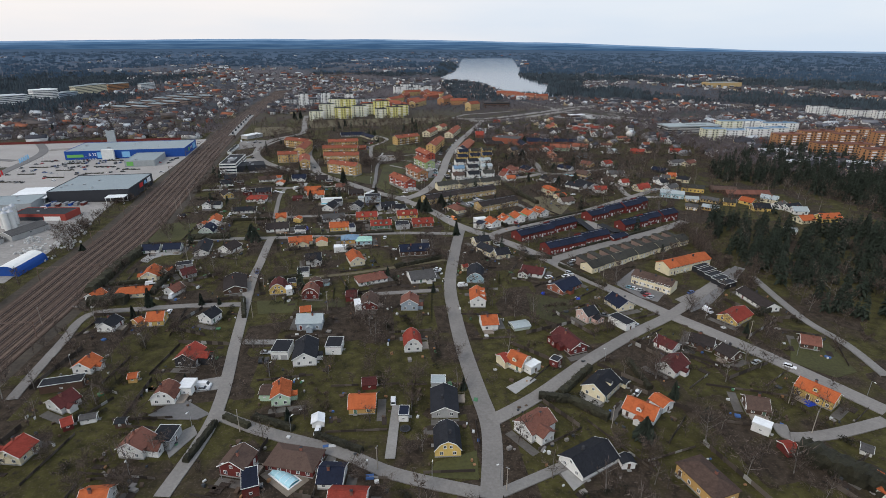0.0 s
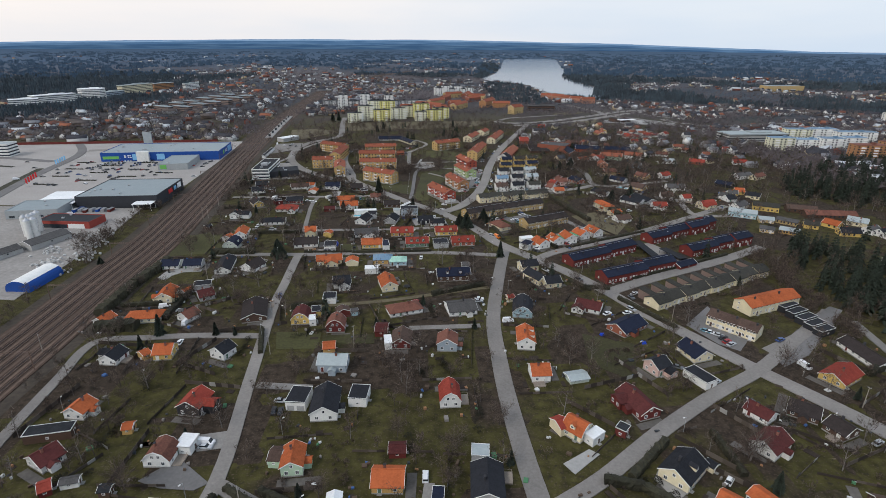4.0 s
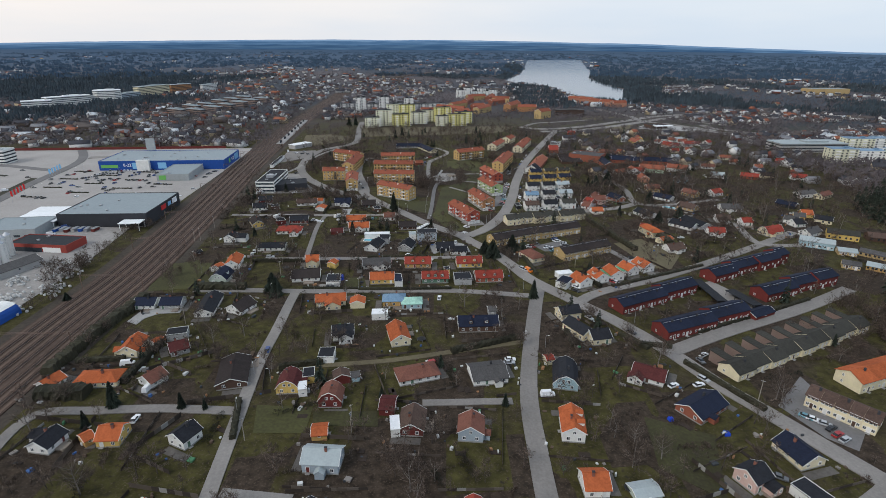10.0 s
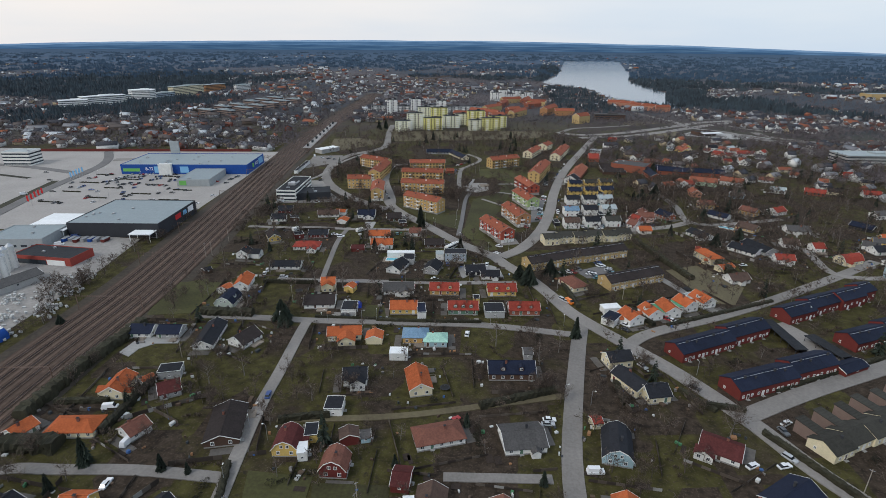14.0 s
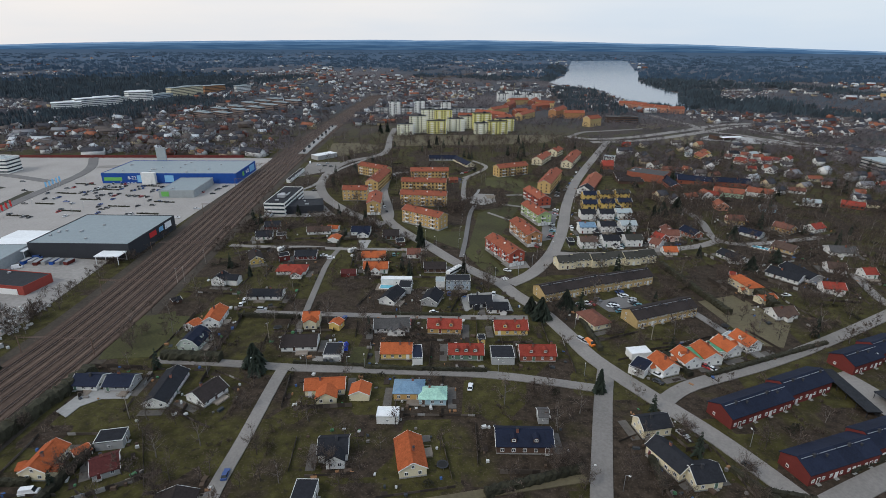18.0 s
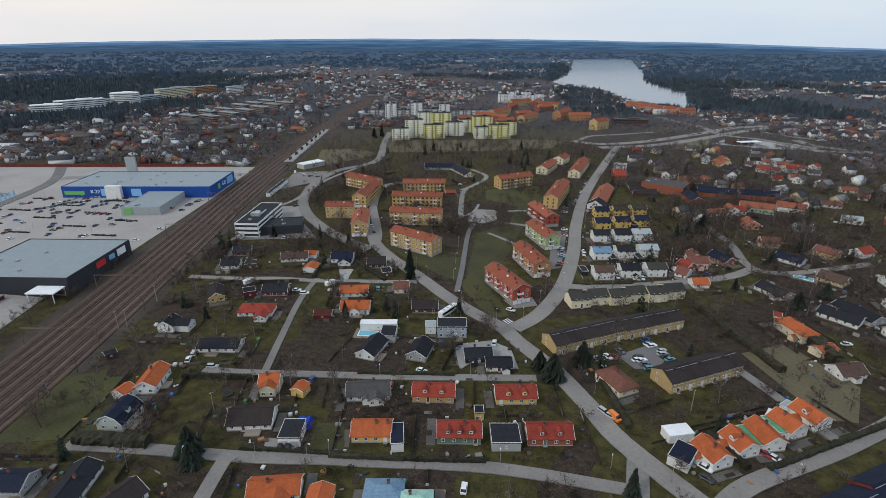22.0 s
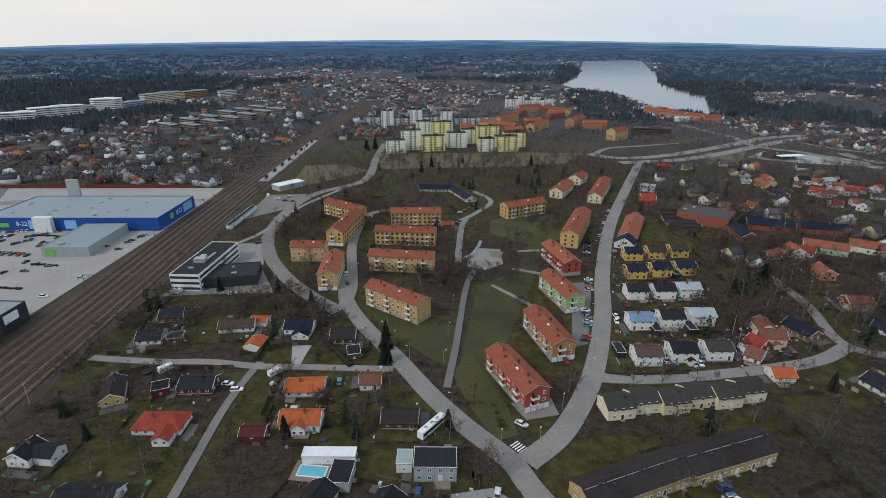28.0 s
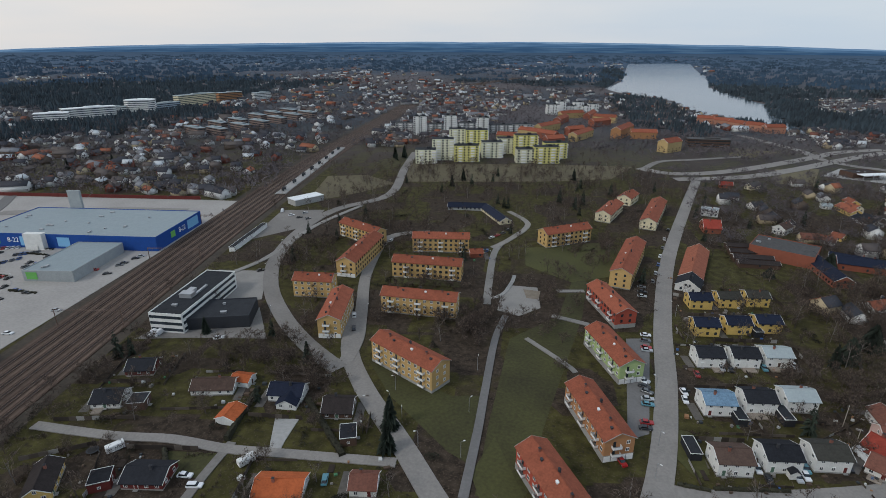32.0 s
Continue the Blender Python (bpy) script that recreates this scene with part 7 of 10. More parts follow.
# small estate between the woods
terrace(191.5, 430.9, -24, 18.5, 8, 6, 3, "pale_blue", "light_grey", "pale blue terrace with grey roofs", rail=False, chimneys=False)
terrace(217.3, 450.1, -22, 17.7, 9, 6, 3, "yellow", "moss", "yellow terrace with a mossy roof", rail=False, chimneys=False)
terrace(203.1, 419.5, -16, 9.7, 8, 4, 2, "tan", "light_grey", "low tan terrace with a pale roof", rail=False, chimneys=False)
terrace(217.2, 416.8, -40, 13.4, 8, 4, 3, "tan", "grey", "low tan terrace with a grey roof", rail=False, chimneys=False)
terrace(193.4, 397.3, -25, 8.7, 8, 4, 2, "tan", "grey", "low tan terrace with a grey roof", rail=False, chimneys=False)
terrace(207.2, 394.9, -34, 11.4, 8, 4, 3, "ochre", "light_grey", "low ochre terrace with pale grey roofs", rail=False, chimneys=False)
terrace(242.6, 448.2, -13, 20.5, 9, 5, 3, "brown", "brown", "brown terrace with tiled roofs", rail=False, chimneys=False)
terrace(256.4, 436.3, -1, 36.1, 10, 5, 6, "brown", "russet", "brown terrace with pale gable strips", rail=False, chimneys=False)
house(228.5, 408.6, -22, 8.6, 7.2, 5.2, "yellow", "moss")
house(244.8, 411.8, -56, 10.1, 8.1, 5.2, "yellow", "orange")
house(265.3, 417.6, -37, 11.9, 8.1, 5.7, "cream", "light_grey")
house(245.4, 394.7, -5, 12.5, 8.1, 5.2, "yellow", "dark")
house(263.7, 400.6, 29, 10.0, 8.1, 5.2, "white", "grey")
house(270.0, 395.7, 21, 13.8, 8.1, 5.2, "white", "dark")
house(270.3, 387.0, -6, 10.2, 8.1, 5.2, "white", "light_grey")
house(261.0, 365.3, 13, 11.8, 8.1, 5.2, "cream", "orange")
house(280.1, 368.9, 8, 16.3, 8.1, 5.7, "yellow", "orange")
house(236.2, 341.3, -27, 7.0, 6.3, 4.1, "white", "light_grey")
house(199.3, 480.4, -31, 8.5, 7.2, 5.2, "white", "grey")
house(223.0, 483.7, -31, 10.7, 7.2, 5.2, "cream", "dark")
house(245.7, 556.5, 23, 17.0, 7.2, 5.7, "white", "grey")
house(259.8, 556.0, 39, 17.0, 7.2, 5.2, "cream", "russet")

# gardens by the railway
house(-157.7, 263.7, 102, 11.3, 7.2, 5.7, "cream", "orange", wing=(-2, 1, 2.5, 3.6, 3.5))
house(-156.2, 242.2, 12, 15.0, 8.1, 4.6, "cream", "orange", 'hip')
house(-172.3, 237.6, 78, 7.0, 6.3, 4.3, "white", "orange")
house(-139.6, 266.4, 39, 7.0, 8.1, 4.6, "grey", "maroon")
house(-136.7, 244.8, 70, 7.0, 7.2, 4.6, "white", "russet")
outbuilding(-146.0, 276.3, 22, 8.2, 6, 3, "grey", "dark", 'flat')
outbuilding(-151.4, 269.9, 63, 4.4, 4, 3, "white", "orange")
outbuilding(35.0, 211.4, 18, 7.7, 6, 2.4, "sage", "light_grey")
outbuilding(146.3, 278.0, 30, 10.4, 4, 2.7, "black", "felt", 'flat', name='carport', category='carport', label='open carport with a flat black felt roof')
outbuilding(147.3, 271.9, 29, 10.1, 4, 2.7, "black", "felt", 'flat', name='carport', category='carport', label='open carport with a flat black felt roof')
outbuilding(148.4, 266.0, 29, 9.9, 4, 2.7, "black", "felt", 'flat', name='carport', category='carport', label='open carport with a flat black felt roof')
outbuilding(149.3, 260.4, 28, 9.6, 4, 2.7, "black", "felt", 'flat', name='carport', category='carport', label='open carport with a flat black felt roof')
outbuilding(150.3, 255.0, 28, 9.4, 4, 2.7, "black", "felt", 'flat', name='carport', category='carport', label='open carport with a flat black felt roof')

# houses beyond the terraces
house(167.1, 507.2, 1, 14.8, 9.0, 5.2, "white", "grey")
house(197.3, 620.5, -15, 11.6, 7.2, 5.2, "white", "light_grey")
house(155.7, 594.9, 2, 10.1, 7.2, 5.2, "pale_blue", "grey")
house(290.9, 666.5, -19, 9.4, 7.2, 5.2, "cream", "dark")
house(271.8, 622.3, -7, 13.1, 8.1, 5.2, "white", "red")
house(244.7, 626.1, -11, 11.3, 8.1, 5.2, "cream", "dark_brown")
house(226.7, 620.0, -24, 15.1, 8.1, 5.2, "brick", "red")
house(251.8, 662.6, -11, 7.4, 7.2, 5.2, "white", "orange")
house(201.9, 661.2, -12, 12.8, 7.2, 4.6, "white", "russet")
house(216.3, 523.6, -45, 13.8, 8.1, 4.6, "black", "navy")
house(210.2, 492.0, -17, 7.0, 7.2, 4.6, "yellow", "grey")
house(125.1, 630.4, -23, 12.0, 8.1, 5.2, "white", "red")
house(232.7, 798.6, -34, 10.9, 7.2, 5.2, "white", "red")
house(219.6, 826.7, 31, 11.1, 7.2, 5.7, "white", "light_grey")
house(203.1, 784.9, -37, 14.4, 7.2, 4.6, "cream", "red")
house(238.1, 779.2, -13, 10.1, 7.2, 4.6, "white", "grey")
house(237.5, 713.5, 1, 12.1, 7.2, 4.6, "cream", "orange")
house(238.3, 689.5, -31, 7.0, 7.2, 4.6, "white", "orange")
house(288.8, 698.9, -2, 9.3, 7.2, 5.2, "brick", "red")

# terraces and houses by the junction
house(165.6, 812.8, -74, 13.3, 8.1, 5.2, "cream", "orange")
house(189.5, 810.5, -24, 7.0, 7.2, 4.6, "white", "orange")
house(210.8, 822.6, -42, 8.4, 8.1, 5.2, "white", "orange")
house(192.5, 782.0, -50, 8.3, 8.1, 5.2, "white", "orange")
house(225.9, 800.0, -38, 10.2, 8.1, 5.2, "white", "orange")
house(197.1, 775.3, -71, 7.0, 7.2, 4.6, "white", "orange")
house(193.0, 747.3, 3, 8.4, 7.2, 4.6, "cream", "red")
house(210.5, 754.3, -3, 7.6, 8.1, 5.2, "white", "orange")
house(167.7, 783.8, -54, 12.8, 7.2, 4.6, "brown", "dark")
house(208.4, 849.5, -18, 9.6, 7.2, 4.6, "tan", "brown")
house(107.0, 865.0, 47, 13.7, 7.2, 5.7, "cream", "grey")
house(147.3, 812.7, -5, 7.0, 6.3, 4.1, "white", "light_grey")
house(84.6, 863.1, -0, 10.5, 7.2, 5.2, "brick", "red")
house(101.0, 745.6, 58, 14.9, 7.2, 5.7, "cream", "dark_brown")
house(127.6, 731.7, -43, 7.0, 7.2, 4.6, "yellow", "orange")

# ---- parked vehicles ----
car(-88.5, 165.6, 0, "white", "van")
car(-87.9, 163.9, 0, "silver", "car")
car(-72.6, 188.4, 0, "silver", "car")
car(-72.9, 182.6, 103, "black", "car")
car(-70.6, 182.6, 102, "black", "car")
car(-41.0, 141.3, 91, "white", "car")
car(-17.4, 157.1, 95, "white", "estate")
car(71.8, 162.7, 51, "white", "car")
car(126.5, 183.0, 31, "silver", "car")
car(138.1, 179.9, -37, "white", "estate")
car(94.8, 201.6, 26, "black", "car")
car(80.0, 217.0, -36, "white", "car")
car(87.5, 212.9, 33, "silver", "car")
car(76.4, 221.9, -25, "grey", "car")
car(127.2, 226.9, -69, "white", "van")
car(-135.6, 239.8, 92, "white", "van")
car(-153.8, 253.9, 20, "white", "van")
car(-103.2, 270.6, 106, "blue", "car")
car(-129.3, 223.4, 98, "white", "car")
car(-34.5, 269.6, 54, "red", "car")
car(-2.8, 275.6, 10, "white", "car")
car(-3.2, 273.3, 10, "silver", "car")
car(10.6, 254.0, 10, "white", "van")
car(50.8, 304.0, -43, "black", "car")
car(58.0, 265.2, 34, "white", "car")
car(70.7, 270.9, -50, "silver", "estate")
car(67.7, 266.9, 24, "white", "car")
car(76.5, 288.5, 38, "white", "car")
car(73.9, 283.9, -70, "grey", "car")
car(-38.0, 327.2, 92, "white", "car")
car(32.3, 348.9, -38, "white", "car")
car(31.5, 344.2, -37, "black", "car")
car(34.1, 315.3, -52, "white", "car")
car(6.5, 368.2, -36, "silver", "car")
car(6.0, 400.1, -49, "white", "car")
car(26.5, 423.2, 25, "blue", "car")
car(27.2, 419.7, 24, "white", "car")
car(20.6, 406.2, 35, "white", "car")
car(31.7, 415.1, 35, "silver", "car")
car(-144.5, 369.2, 11, "silver", "estate")
car(-156.9, 371.5, 113, "white", "car")
car(-157.7, 376.2, 113, "white", "estate")
car(-97.7, 333.2, 110, "black", "car")
car(-95.3, 333.6, 109, "black", "car")
car(-72.2, 370.5, 101, "red", "car")
car(-63.0, 382.1, -17, "white", "car")
car(-102.7, 368.3, 97, "blue", "car")
car(-37.3, 407.9, 90, "white", "car")
car(4.6, 370.2, -47, "silver", "estate")
car(7.8, 367.6, -53, "orange", "van")
car(5.6, 403.8, -27, "silver", "car")
car(9.2, 406.0, -46, "white", "car")
car(11.7, 406.5, -47, "red", "car")
car(3.0, 401.8, -26, "red", "car")
car(14.8, 411.3, -48, "grey", "car")
car(21.3, 408.4, 29, "black", "car")
car(22.4, 406.0, 29, "white", "car")
car(23.2, 403.6, 29, "grey", "car")
car(24.2, 400.9, 29, "teal", "car")
car(27.1, 420.1, 30, "blue", "car")
car(28.3, 418.3, 30, "white", "car")
car(31.4, 412.6, 29, "silver", "car")
car(32.5, 410.9, 29, "black", "car")
car(33.8, 408.9, 29, "teal", "car")
car(54.4, 357.1, -46, "white", "car")
car(52.1, 358.7, -46, "red", "car")
car(-32.5, 439.2, -25, "white", "car")
car(-7.6, 527.6, -23, "silver", "car")
car(-7.1, 520.5, -22, "grey", "car")
car(6.0, 524.0, -72, "white", "car")
car(20.1, 492.7, -57, "white", "car")
car(71.2, 502.8, 24, "blue", "car")
car(55.2, 504.7, -70, "white", "van")
car(110.1, 435.7, 11, "white", "car")
car(-142.2, 439.8, 11, "white", "car")
car(-187.4, 462.4, 108, "silver", "car")
car(-59.5, 403.5, 97, "blue", "car")
car(-136.8, 437.3, 16, "white", "estate")
car(-101.6, 449.5, 109, "teal", "car")
car(-8.0, 527.4, -76, "white", "car")
car(-7.8, 523.7, -15, "black", "car")
car(-17.3, 480.9, -61, "red", "car")
car(-5.1, 553.0, 3, "red", "car")
car(-5.0, 558.8, 3, "grey", "car")
car(-4.9, 550.8, 3, "silver", "car")
car(-7.2, 516.1, 5, "silver", "car")
car(-7.4, 512.7, 5, "teal", "car")
car(-8.5, 502.3, 6, "red", "car")
car(-9.1, 499.2, 6, "black", "car")
car(-4.6, 563.9, 3, "white", "car")
car(-3.0, 616.0, 0, "grey", "car")
car(-3.1, 610.2, 0, "black", "car")
car(-3.4, 604.6, 1, "silver", "car")
car(-2.2, 623.6, -0, "black", "car")
car(3.4, 625.2, 83, "grey", "car")
car(5.9, 637.8, 83, "silver", "car")
car(8.6, 651.4, 80, "blue", "car")
car(10.9, 665.9, 80, "white", "car")
car(13.7, 681.6, 80, "grey", "car")
car(16.7, 698.8, 80, "white", "car")
car(21.1, 720.2, 80, "black", "car")
car(5.8, 519.1, -85, "white", "car")
car(22.7, 544.8, -84, "silver", "car")
car(25.8, 544.8, -84, "black", "car")
car(38.9, 549.4, -85, "teal", "car")
car(50.9, 554.5, -83, "white", "car")
car(12.5, 537.5, -83, "red", "car")
car(22.2, 489.1, -85, "white", "car")
car(24.3, 485.1, -85, "black", "car")
car(32.9, 488.4, -83, "silver", "car")
car(35.3, 489.8, -84, "white", "car")
car(36.3, 493.1, -84, "teal", "car")
car(48.9, 497.2, -86, "black", "car")
car(56.0, 502.1, -61, "white", "van")
car(-135.8, 545.3, 114, "white", "car")
car(-130.9, 534.0, 115, "black", "car")
car(-155.8, 646.5, 83, "white", "car")
car(-258.8, 684.5, 113, "white", "van")
car(-246.9, 677.5, 49, "white", "car")
car(-238.4, 674.2, 49, "black", "car")
car(-231.0, 673.5, 48, "grey", "car")
car(-240.0, 685.4, 49, "silver", "car")
car(-213.9, 505.6, 91, "white", "van")
car(-211.5, 506.3, 91, "white", "van")
car(-208.9, 580.1, 47, "black", "car")
car(-183.7, 510.2, 36, "white", "car")
car(-93.7, 670.2, 61, "white", "car")
car(-90.8, 675.6, 61, "red", "car")
car(-88.0, 681.2, 61, "grey", "car")
car(-85.4, 689.3, 61, "black", "car")
car(-91.9, 646.0, 94, "blue", "car")
car(-275.1, 510.8, 16, "silver", "car")
car(-275.3, 488.0, 16, "white", "car")
car(-299.4, 554.9, 16, "red", "car")
car(-291.3, 564.1, 38, "grey", "car")
car(-291.5, 567.5, 38, "black", "car")
car(-290.2, 578.9, 38, "silver", "car")
car(-290.7, 575.0, 38, "black", "car")
car(-288.0, 552.4, 37, "black", "car")
car(-353.3, 572.4, 16, "black", "car")
car(98.4, 252.2, -37, "teal", "car")
car(100.2, 251.1, -27, "white", "car")
car(102.9, 248.9, -27, "silver", "car")
car(103.7, 246.8, 34, "black", "car")
car(104.1, 243.8, 33, "red", "car")
car(105.1, 241.5, 33, "silver", "car")
car(131.8, 281.1, 35, "grey", "car")
car(128.0, 247.1, 32, "blue", "car")
car(-395.5, 534.8, 127, "blue", "car")
car(-394.1, 536.9, 126, "black", "car")
car(-392.8, 538.9, 126, "white", "car")
car(-391.5, 540.9, 126, "grey", "car")
car(-390.4, 542.6, 126, "grey", "car")
car(-395.9, 546.8, 126, "black", "car")
car(-394.9, 549.1, 126, "white", "car")
car(-394.1, 551.2, 126, "white", "car")
car(-393.0, 554.1, 125, "grey", "car")
car(-391.8, 557.1, 125, "black", "car")
car(-386.8, 551.9, 125, "silver", "car")
car(-384.5, 553.2, 125, "grey", "car")
car(-382.3, 554.4, 125, "black", "car")
car(-379.4, 556.0, 124, "black", "car")
car(-377.7, 557.0, 124, "white", "car")
car(-385.1, 564.8, 124, "grey", "car")
car(-382.5, 566.1, 124, "red", "car")
car(-380.3, 567.3, 124, "white", "car")
car(-377.5, 568.7, 124, "white", "car")
car(-375.1, 569.9, 123, "white", "car")
car(-360.6, 547.0, 123, "black", "car")
car(-359.5, 549.5, 123, "blue", "car")
car(-358.0, 552.8, 123, "grey", "car")
car(-356.6, 555.9, 123, "blue", "car")
car(-364.6, 559.9, 123, "black", "car")
car(-362.4, 561.8, 123, "blue", "car")
car(-360.7, 563.3, 123, "blue", "car")
car(-358.2, 565.5, 122, "grey", "car")
car(-356.3, 567.2, 122, "grey", "car")
car(-376.4, 526.5, 126, "grey", "car")
car(-375.5, 529.5, 125, "black", "car")
car(-386.8, 507.1, 7, "blue", "car")
car(-413.8, 495.5, 7, "black", "car")
car(-342.8, 498.7, 7, "black", "car")
car(-344.0, 494.7, 7, "black", "car")
car(-315.1, 522.5, 7, "blue", "car")
car(-307.3, 521.4, 7, "black", "car")
car(-313.9, 512.4, 7, "black", "car")
car(-478.6, 554.5, 7, "grey", "car")
car(-449.8, 529.3, 7, "black", "car")
car(-420.2, 542.5, 7, "grey", "car")
car(-319.5, 403.1, 35, "silver", "van")
car(-303.8, 388.2, 34, "white", "van")
car(-307.3, 397.2, 35, "grey", "car")
car(-305.2, 402.4, 35, "blue", "van")
car(-293.1, 411.5, 35, "blue", "van")
car(-288.9, 413.3, 35, "blue", "van")
car(-314.1, 383.5, 34, "silver", "van")
car(-313.1, 387.1, 34, "white", "car")
car(-429.8, 483.7, 45, "white", "van")

# ---- far estates ----
stepped_flats(-208, 890, 17, 21.9, 13, 5, "pale_lemon")
stepped_flats(-195, 912, 17, 23.8, 13, 8, "pale_lemon")
stepped_flats(-168, 911, 17, 26.6, 13, 6, "lemon")
stepped_flats(-193, 968, 17, 18.4, 13, 9, "pale_lemon")
stepped_flats(-169, 968, 17, 25.6, 13, 9, "lemon")
stepped_flats(-145, 940, 17, 23.1, 13, 6, "pale_lemon")
stepped_flats(-134, 971, 17, 20.7, 13, 6, "pale_lemon")
stepped_flats(-110, 964, 17, 26.3, 13, 8, "lemon")
stepped_flats(-105, 923, 17, 20.3, 13, 5, "pale_lemon")
stepped_flats(-83, 927, 17, 27.0, 13, 6, "lemon")
stepped_flats(-76, 957, 17, 25.7, 13, 6, "lemon")
stepped_flats(-277, 1066, 17, 7.2, 10, 9, "white", label="slim white tower with dark window strips")
stepped_flats(-268, 1069, 17, 8.0, 10, 9, "white", label="slim white tower with dark window strips")
stepped_flats(-238, 1088, 17, 7.3, 10, 9, "white", label="slim white tower with dark window strips")
stepped_flats(-230, 1091, 17, 8.1, 10, 9, "white", label="slim white tower with dark window strips")
stepped_flats(-194, 1102, 17, 7.3, 10, 8, "white", label="slim white tower with dark window strips")
stepped_flats(-186, 1104, 17, 8.1, 10, 8, "white", label="slim white tower with dark window strips")
stepped_flats(-306, 1102, 17, 29.3, 11, 4, "grey", label="long grey-white slab block with dark windows")
stepped_flats(-260, 1104, 17, 25.7, 11, 4, "grey", label="long grey-white slab block with dark windows")
stepped_flats(-219, 1128, 17, 28.6, 11, 4, "grey", label="long grey-white slab block with dark windows")
stepped_flats(-167, 1121, 17, 33.7, 11, 4, "grey", label="long grey-white slab block with dark windows")
stepped_flats(-137, 1136, 17, 29.9, 11, 4, "grey", label="long grey-white slab block with dark windows")
stepped_flats(-112, 1371, 17, 23.1, 16, 6, "white", label="white terraced block on a wooded slope")
stepped_flats(-100, 1402, 17, 16.2, 16, 7, "white", label="white terraced block on a wooded slope")
stepped_flats(-83, 1417, 17, 21.7, 16, 4, "white", label="white terraced block on a wooded slope")
stepped_flats(-69, 1431, 17, 17.6, 16, 6, "white", label="white terraced block on a wooded slope")
stepped_flats(-56, 1425, 17, 13.1, 16, 4, "white", label="white terraced block on a wooded slope")
stepped_flats(-41, 1430, 17, 17.4, 16, 5, "white", label="white terraced block on a wooded slope")
office(-866, 1006, 42, 46, 18, 5, "white", "long white office wing with dark window bands before a wood", "white")
office(-852, 1062, 62, 78, 18, 6, "white", "white office wing with dark window bands stepping up a slope", "white")
office(-868, 1128, 60, 36, 16, 4, "white", "low white link between office wings")
office(-846, 1166, 30, 50, 34, 7, "white", "broad white office tower with dark bands and a flat lid", "white", corner=9)
office(-838, 1215, 80, 62, 16, 4, "blue_grey", "low blue-grey office wing of glass")
office(-830, 1294, 79, 92, 16, 7, "cream", "beige office slab with even rows of windows")
office(-820, 1390, 66, 56, 16, 6, "apartment_orange", "orange-brown office slab before a dark wood")
office(-772, 1440, 60, 40, 14, 5, "white", "small white office block at the end of the row")
for sx, sy in ((-580, 983), (-546, 987), (-538, 1030), (-534, 1072), (-531, 1116), (-528, 1160), (-520, 1196), (-585, 1040), (-577, 1078), (-582, 1138), (-575, 1176), (-572, 1220)):
    office(sx, sy, -24, 40, 11, 3, "slab_brown", "brown-brick housing slab with a flat grey roof", "store")
house(-102, 1161, 63, 54, 12, 13.0, "tan", "apartment", name="apartment_block", category="apartment block", group="red-roofed quarter", label="rendered block with a red tiled roof in a dense quarter", chimney=2, spacing=7.0)
house(-94, 1079, -34, 29, 12, 13.0, "brick", "apartment", name="apartment_block", category="apartment block", group="red-roofed quarter", label="rendered block with a red tiled roof in a dense quarter", chimney=2, spacing=7.0)
house(-88, 1249, 79, 53, 12, 13.0, "brick", "apartment", name="apartment_block", category="apartment block", group="red-roofed quarter", label="rendered block with a red tiled roof in a dense quarter", chimney=2, spacing=7.0)
house(-61, 1132, 39, 27, 12, 13.0, "brick", "apartment", name="apartment_block", category="apartment block", group="red-roofed quarter", label="rendered block with a red tiled roof in a dense quarter", chimney=2, spacing=7.0)
house(-83, 1039, 36, 25, 12, 13.0, "brick", "apartment", name="apartment_block", category="apartment block", group="red-roofed quarter", label="rendered block with a red tiled roof in a dense quarter", chimney=2, spacing=7.0)
house(-51, 1100, 70, 60, 12, 13.0, "tan", "apartment", name="apartment_block", category="apartment block", group="red-roofed quarter", label="rendered block with a red tiled roof in a dense quarter", chimney=2, spacing=7.0)
house(-27, 1233, 47, 38, 12, 13.0, "brick", "apartment", name="apartment_block", category="apartment block", group="red-roofed quarter", label="rendered block with a red tiled roof in a dense quarter", chimney=2, spacing=7.0)
house(-19, 1284, -16, 38, 12, 13.0, "tan", "apartment", name="apartment_block", category="apartment block", group="red-roofed quarter", label="rendered block with a red tiled roof in a dense quarter", chimney=2, spacing=7.0)
house(-120, 1096, -29, 34, 12, 13.0, "tan", "apartment", name="apartment_block", category="apartment block", group="red-roofed quarter", label="rendered block with a red tiled roof in a dense quarter", chimney=2, spacing=7.0)
house(-76, 1323, 37, 47, 12, 13.0, "tan", "apartment", name="apartment_block", category="apartment block", group="red-roofed quarter", label="rendered block with a red tiled roof in a dense quarter", chimney=2, spacing=7.0)
house(-44, 1327, 81, 60, 12, 13.0, "brick", "apartment", name="apartment_block", category="apartment block", group="red-roofed quarter", label="rendered block with a red tiled roof in a dense quarter", chimney=2, spacing=7.0)
house(-145, 1047, -4, 25, 12, 13.0, "tan", "apartment", name="apartment_block", category="apartment block", group="red-roofed quarter", label="rendered block with a red tiled roof in a dense quarter", chimney=2, spacing=7.0)
house(4, 1142, 71, 60, 14, 16.4, "apartment_orange", "apartment", name="apartment_block", category="apartment block", group="red-roofed quarter", label="orange rendered block with a red roof", chimney=2, spacing=7.0)
house(31, 1126, 9, 34, 12, 13.0, "apartment_orange", "apartment", name="apartment_block", category="apartment block", group="red-roofed quarter", label="orange rendered block with a red roof", chimney=2, spacing=7.0)
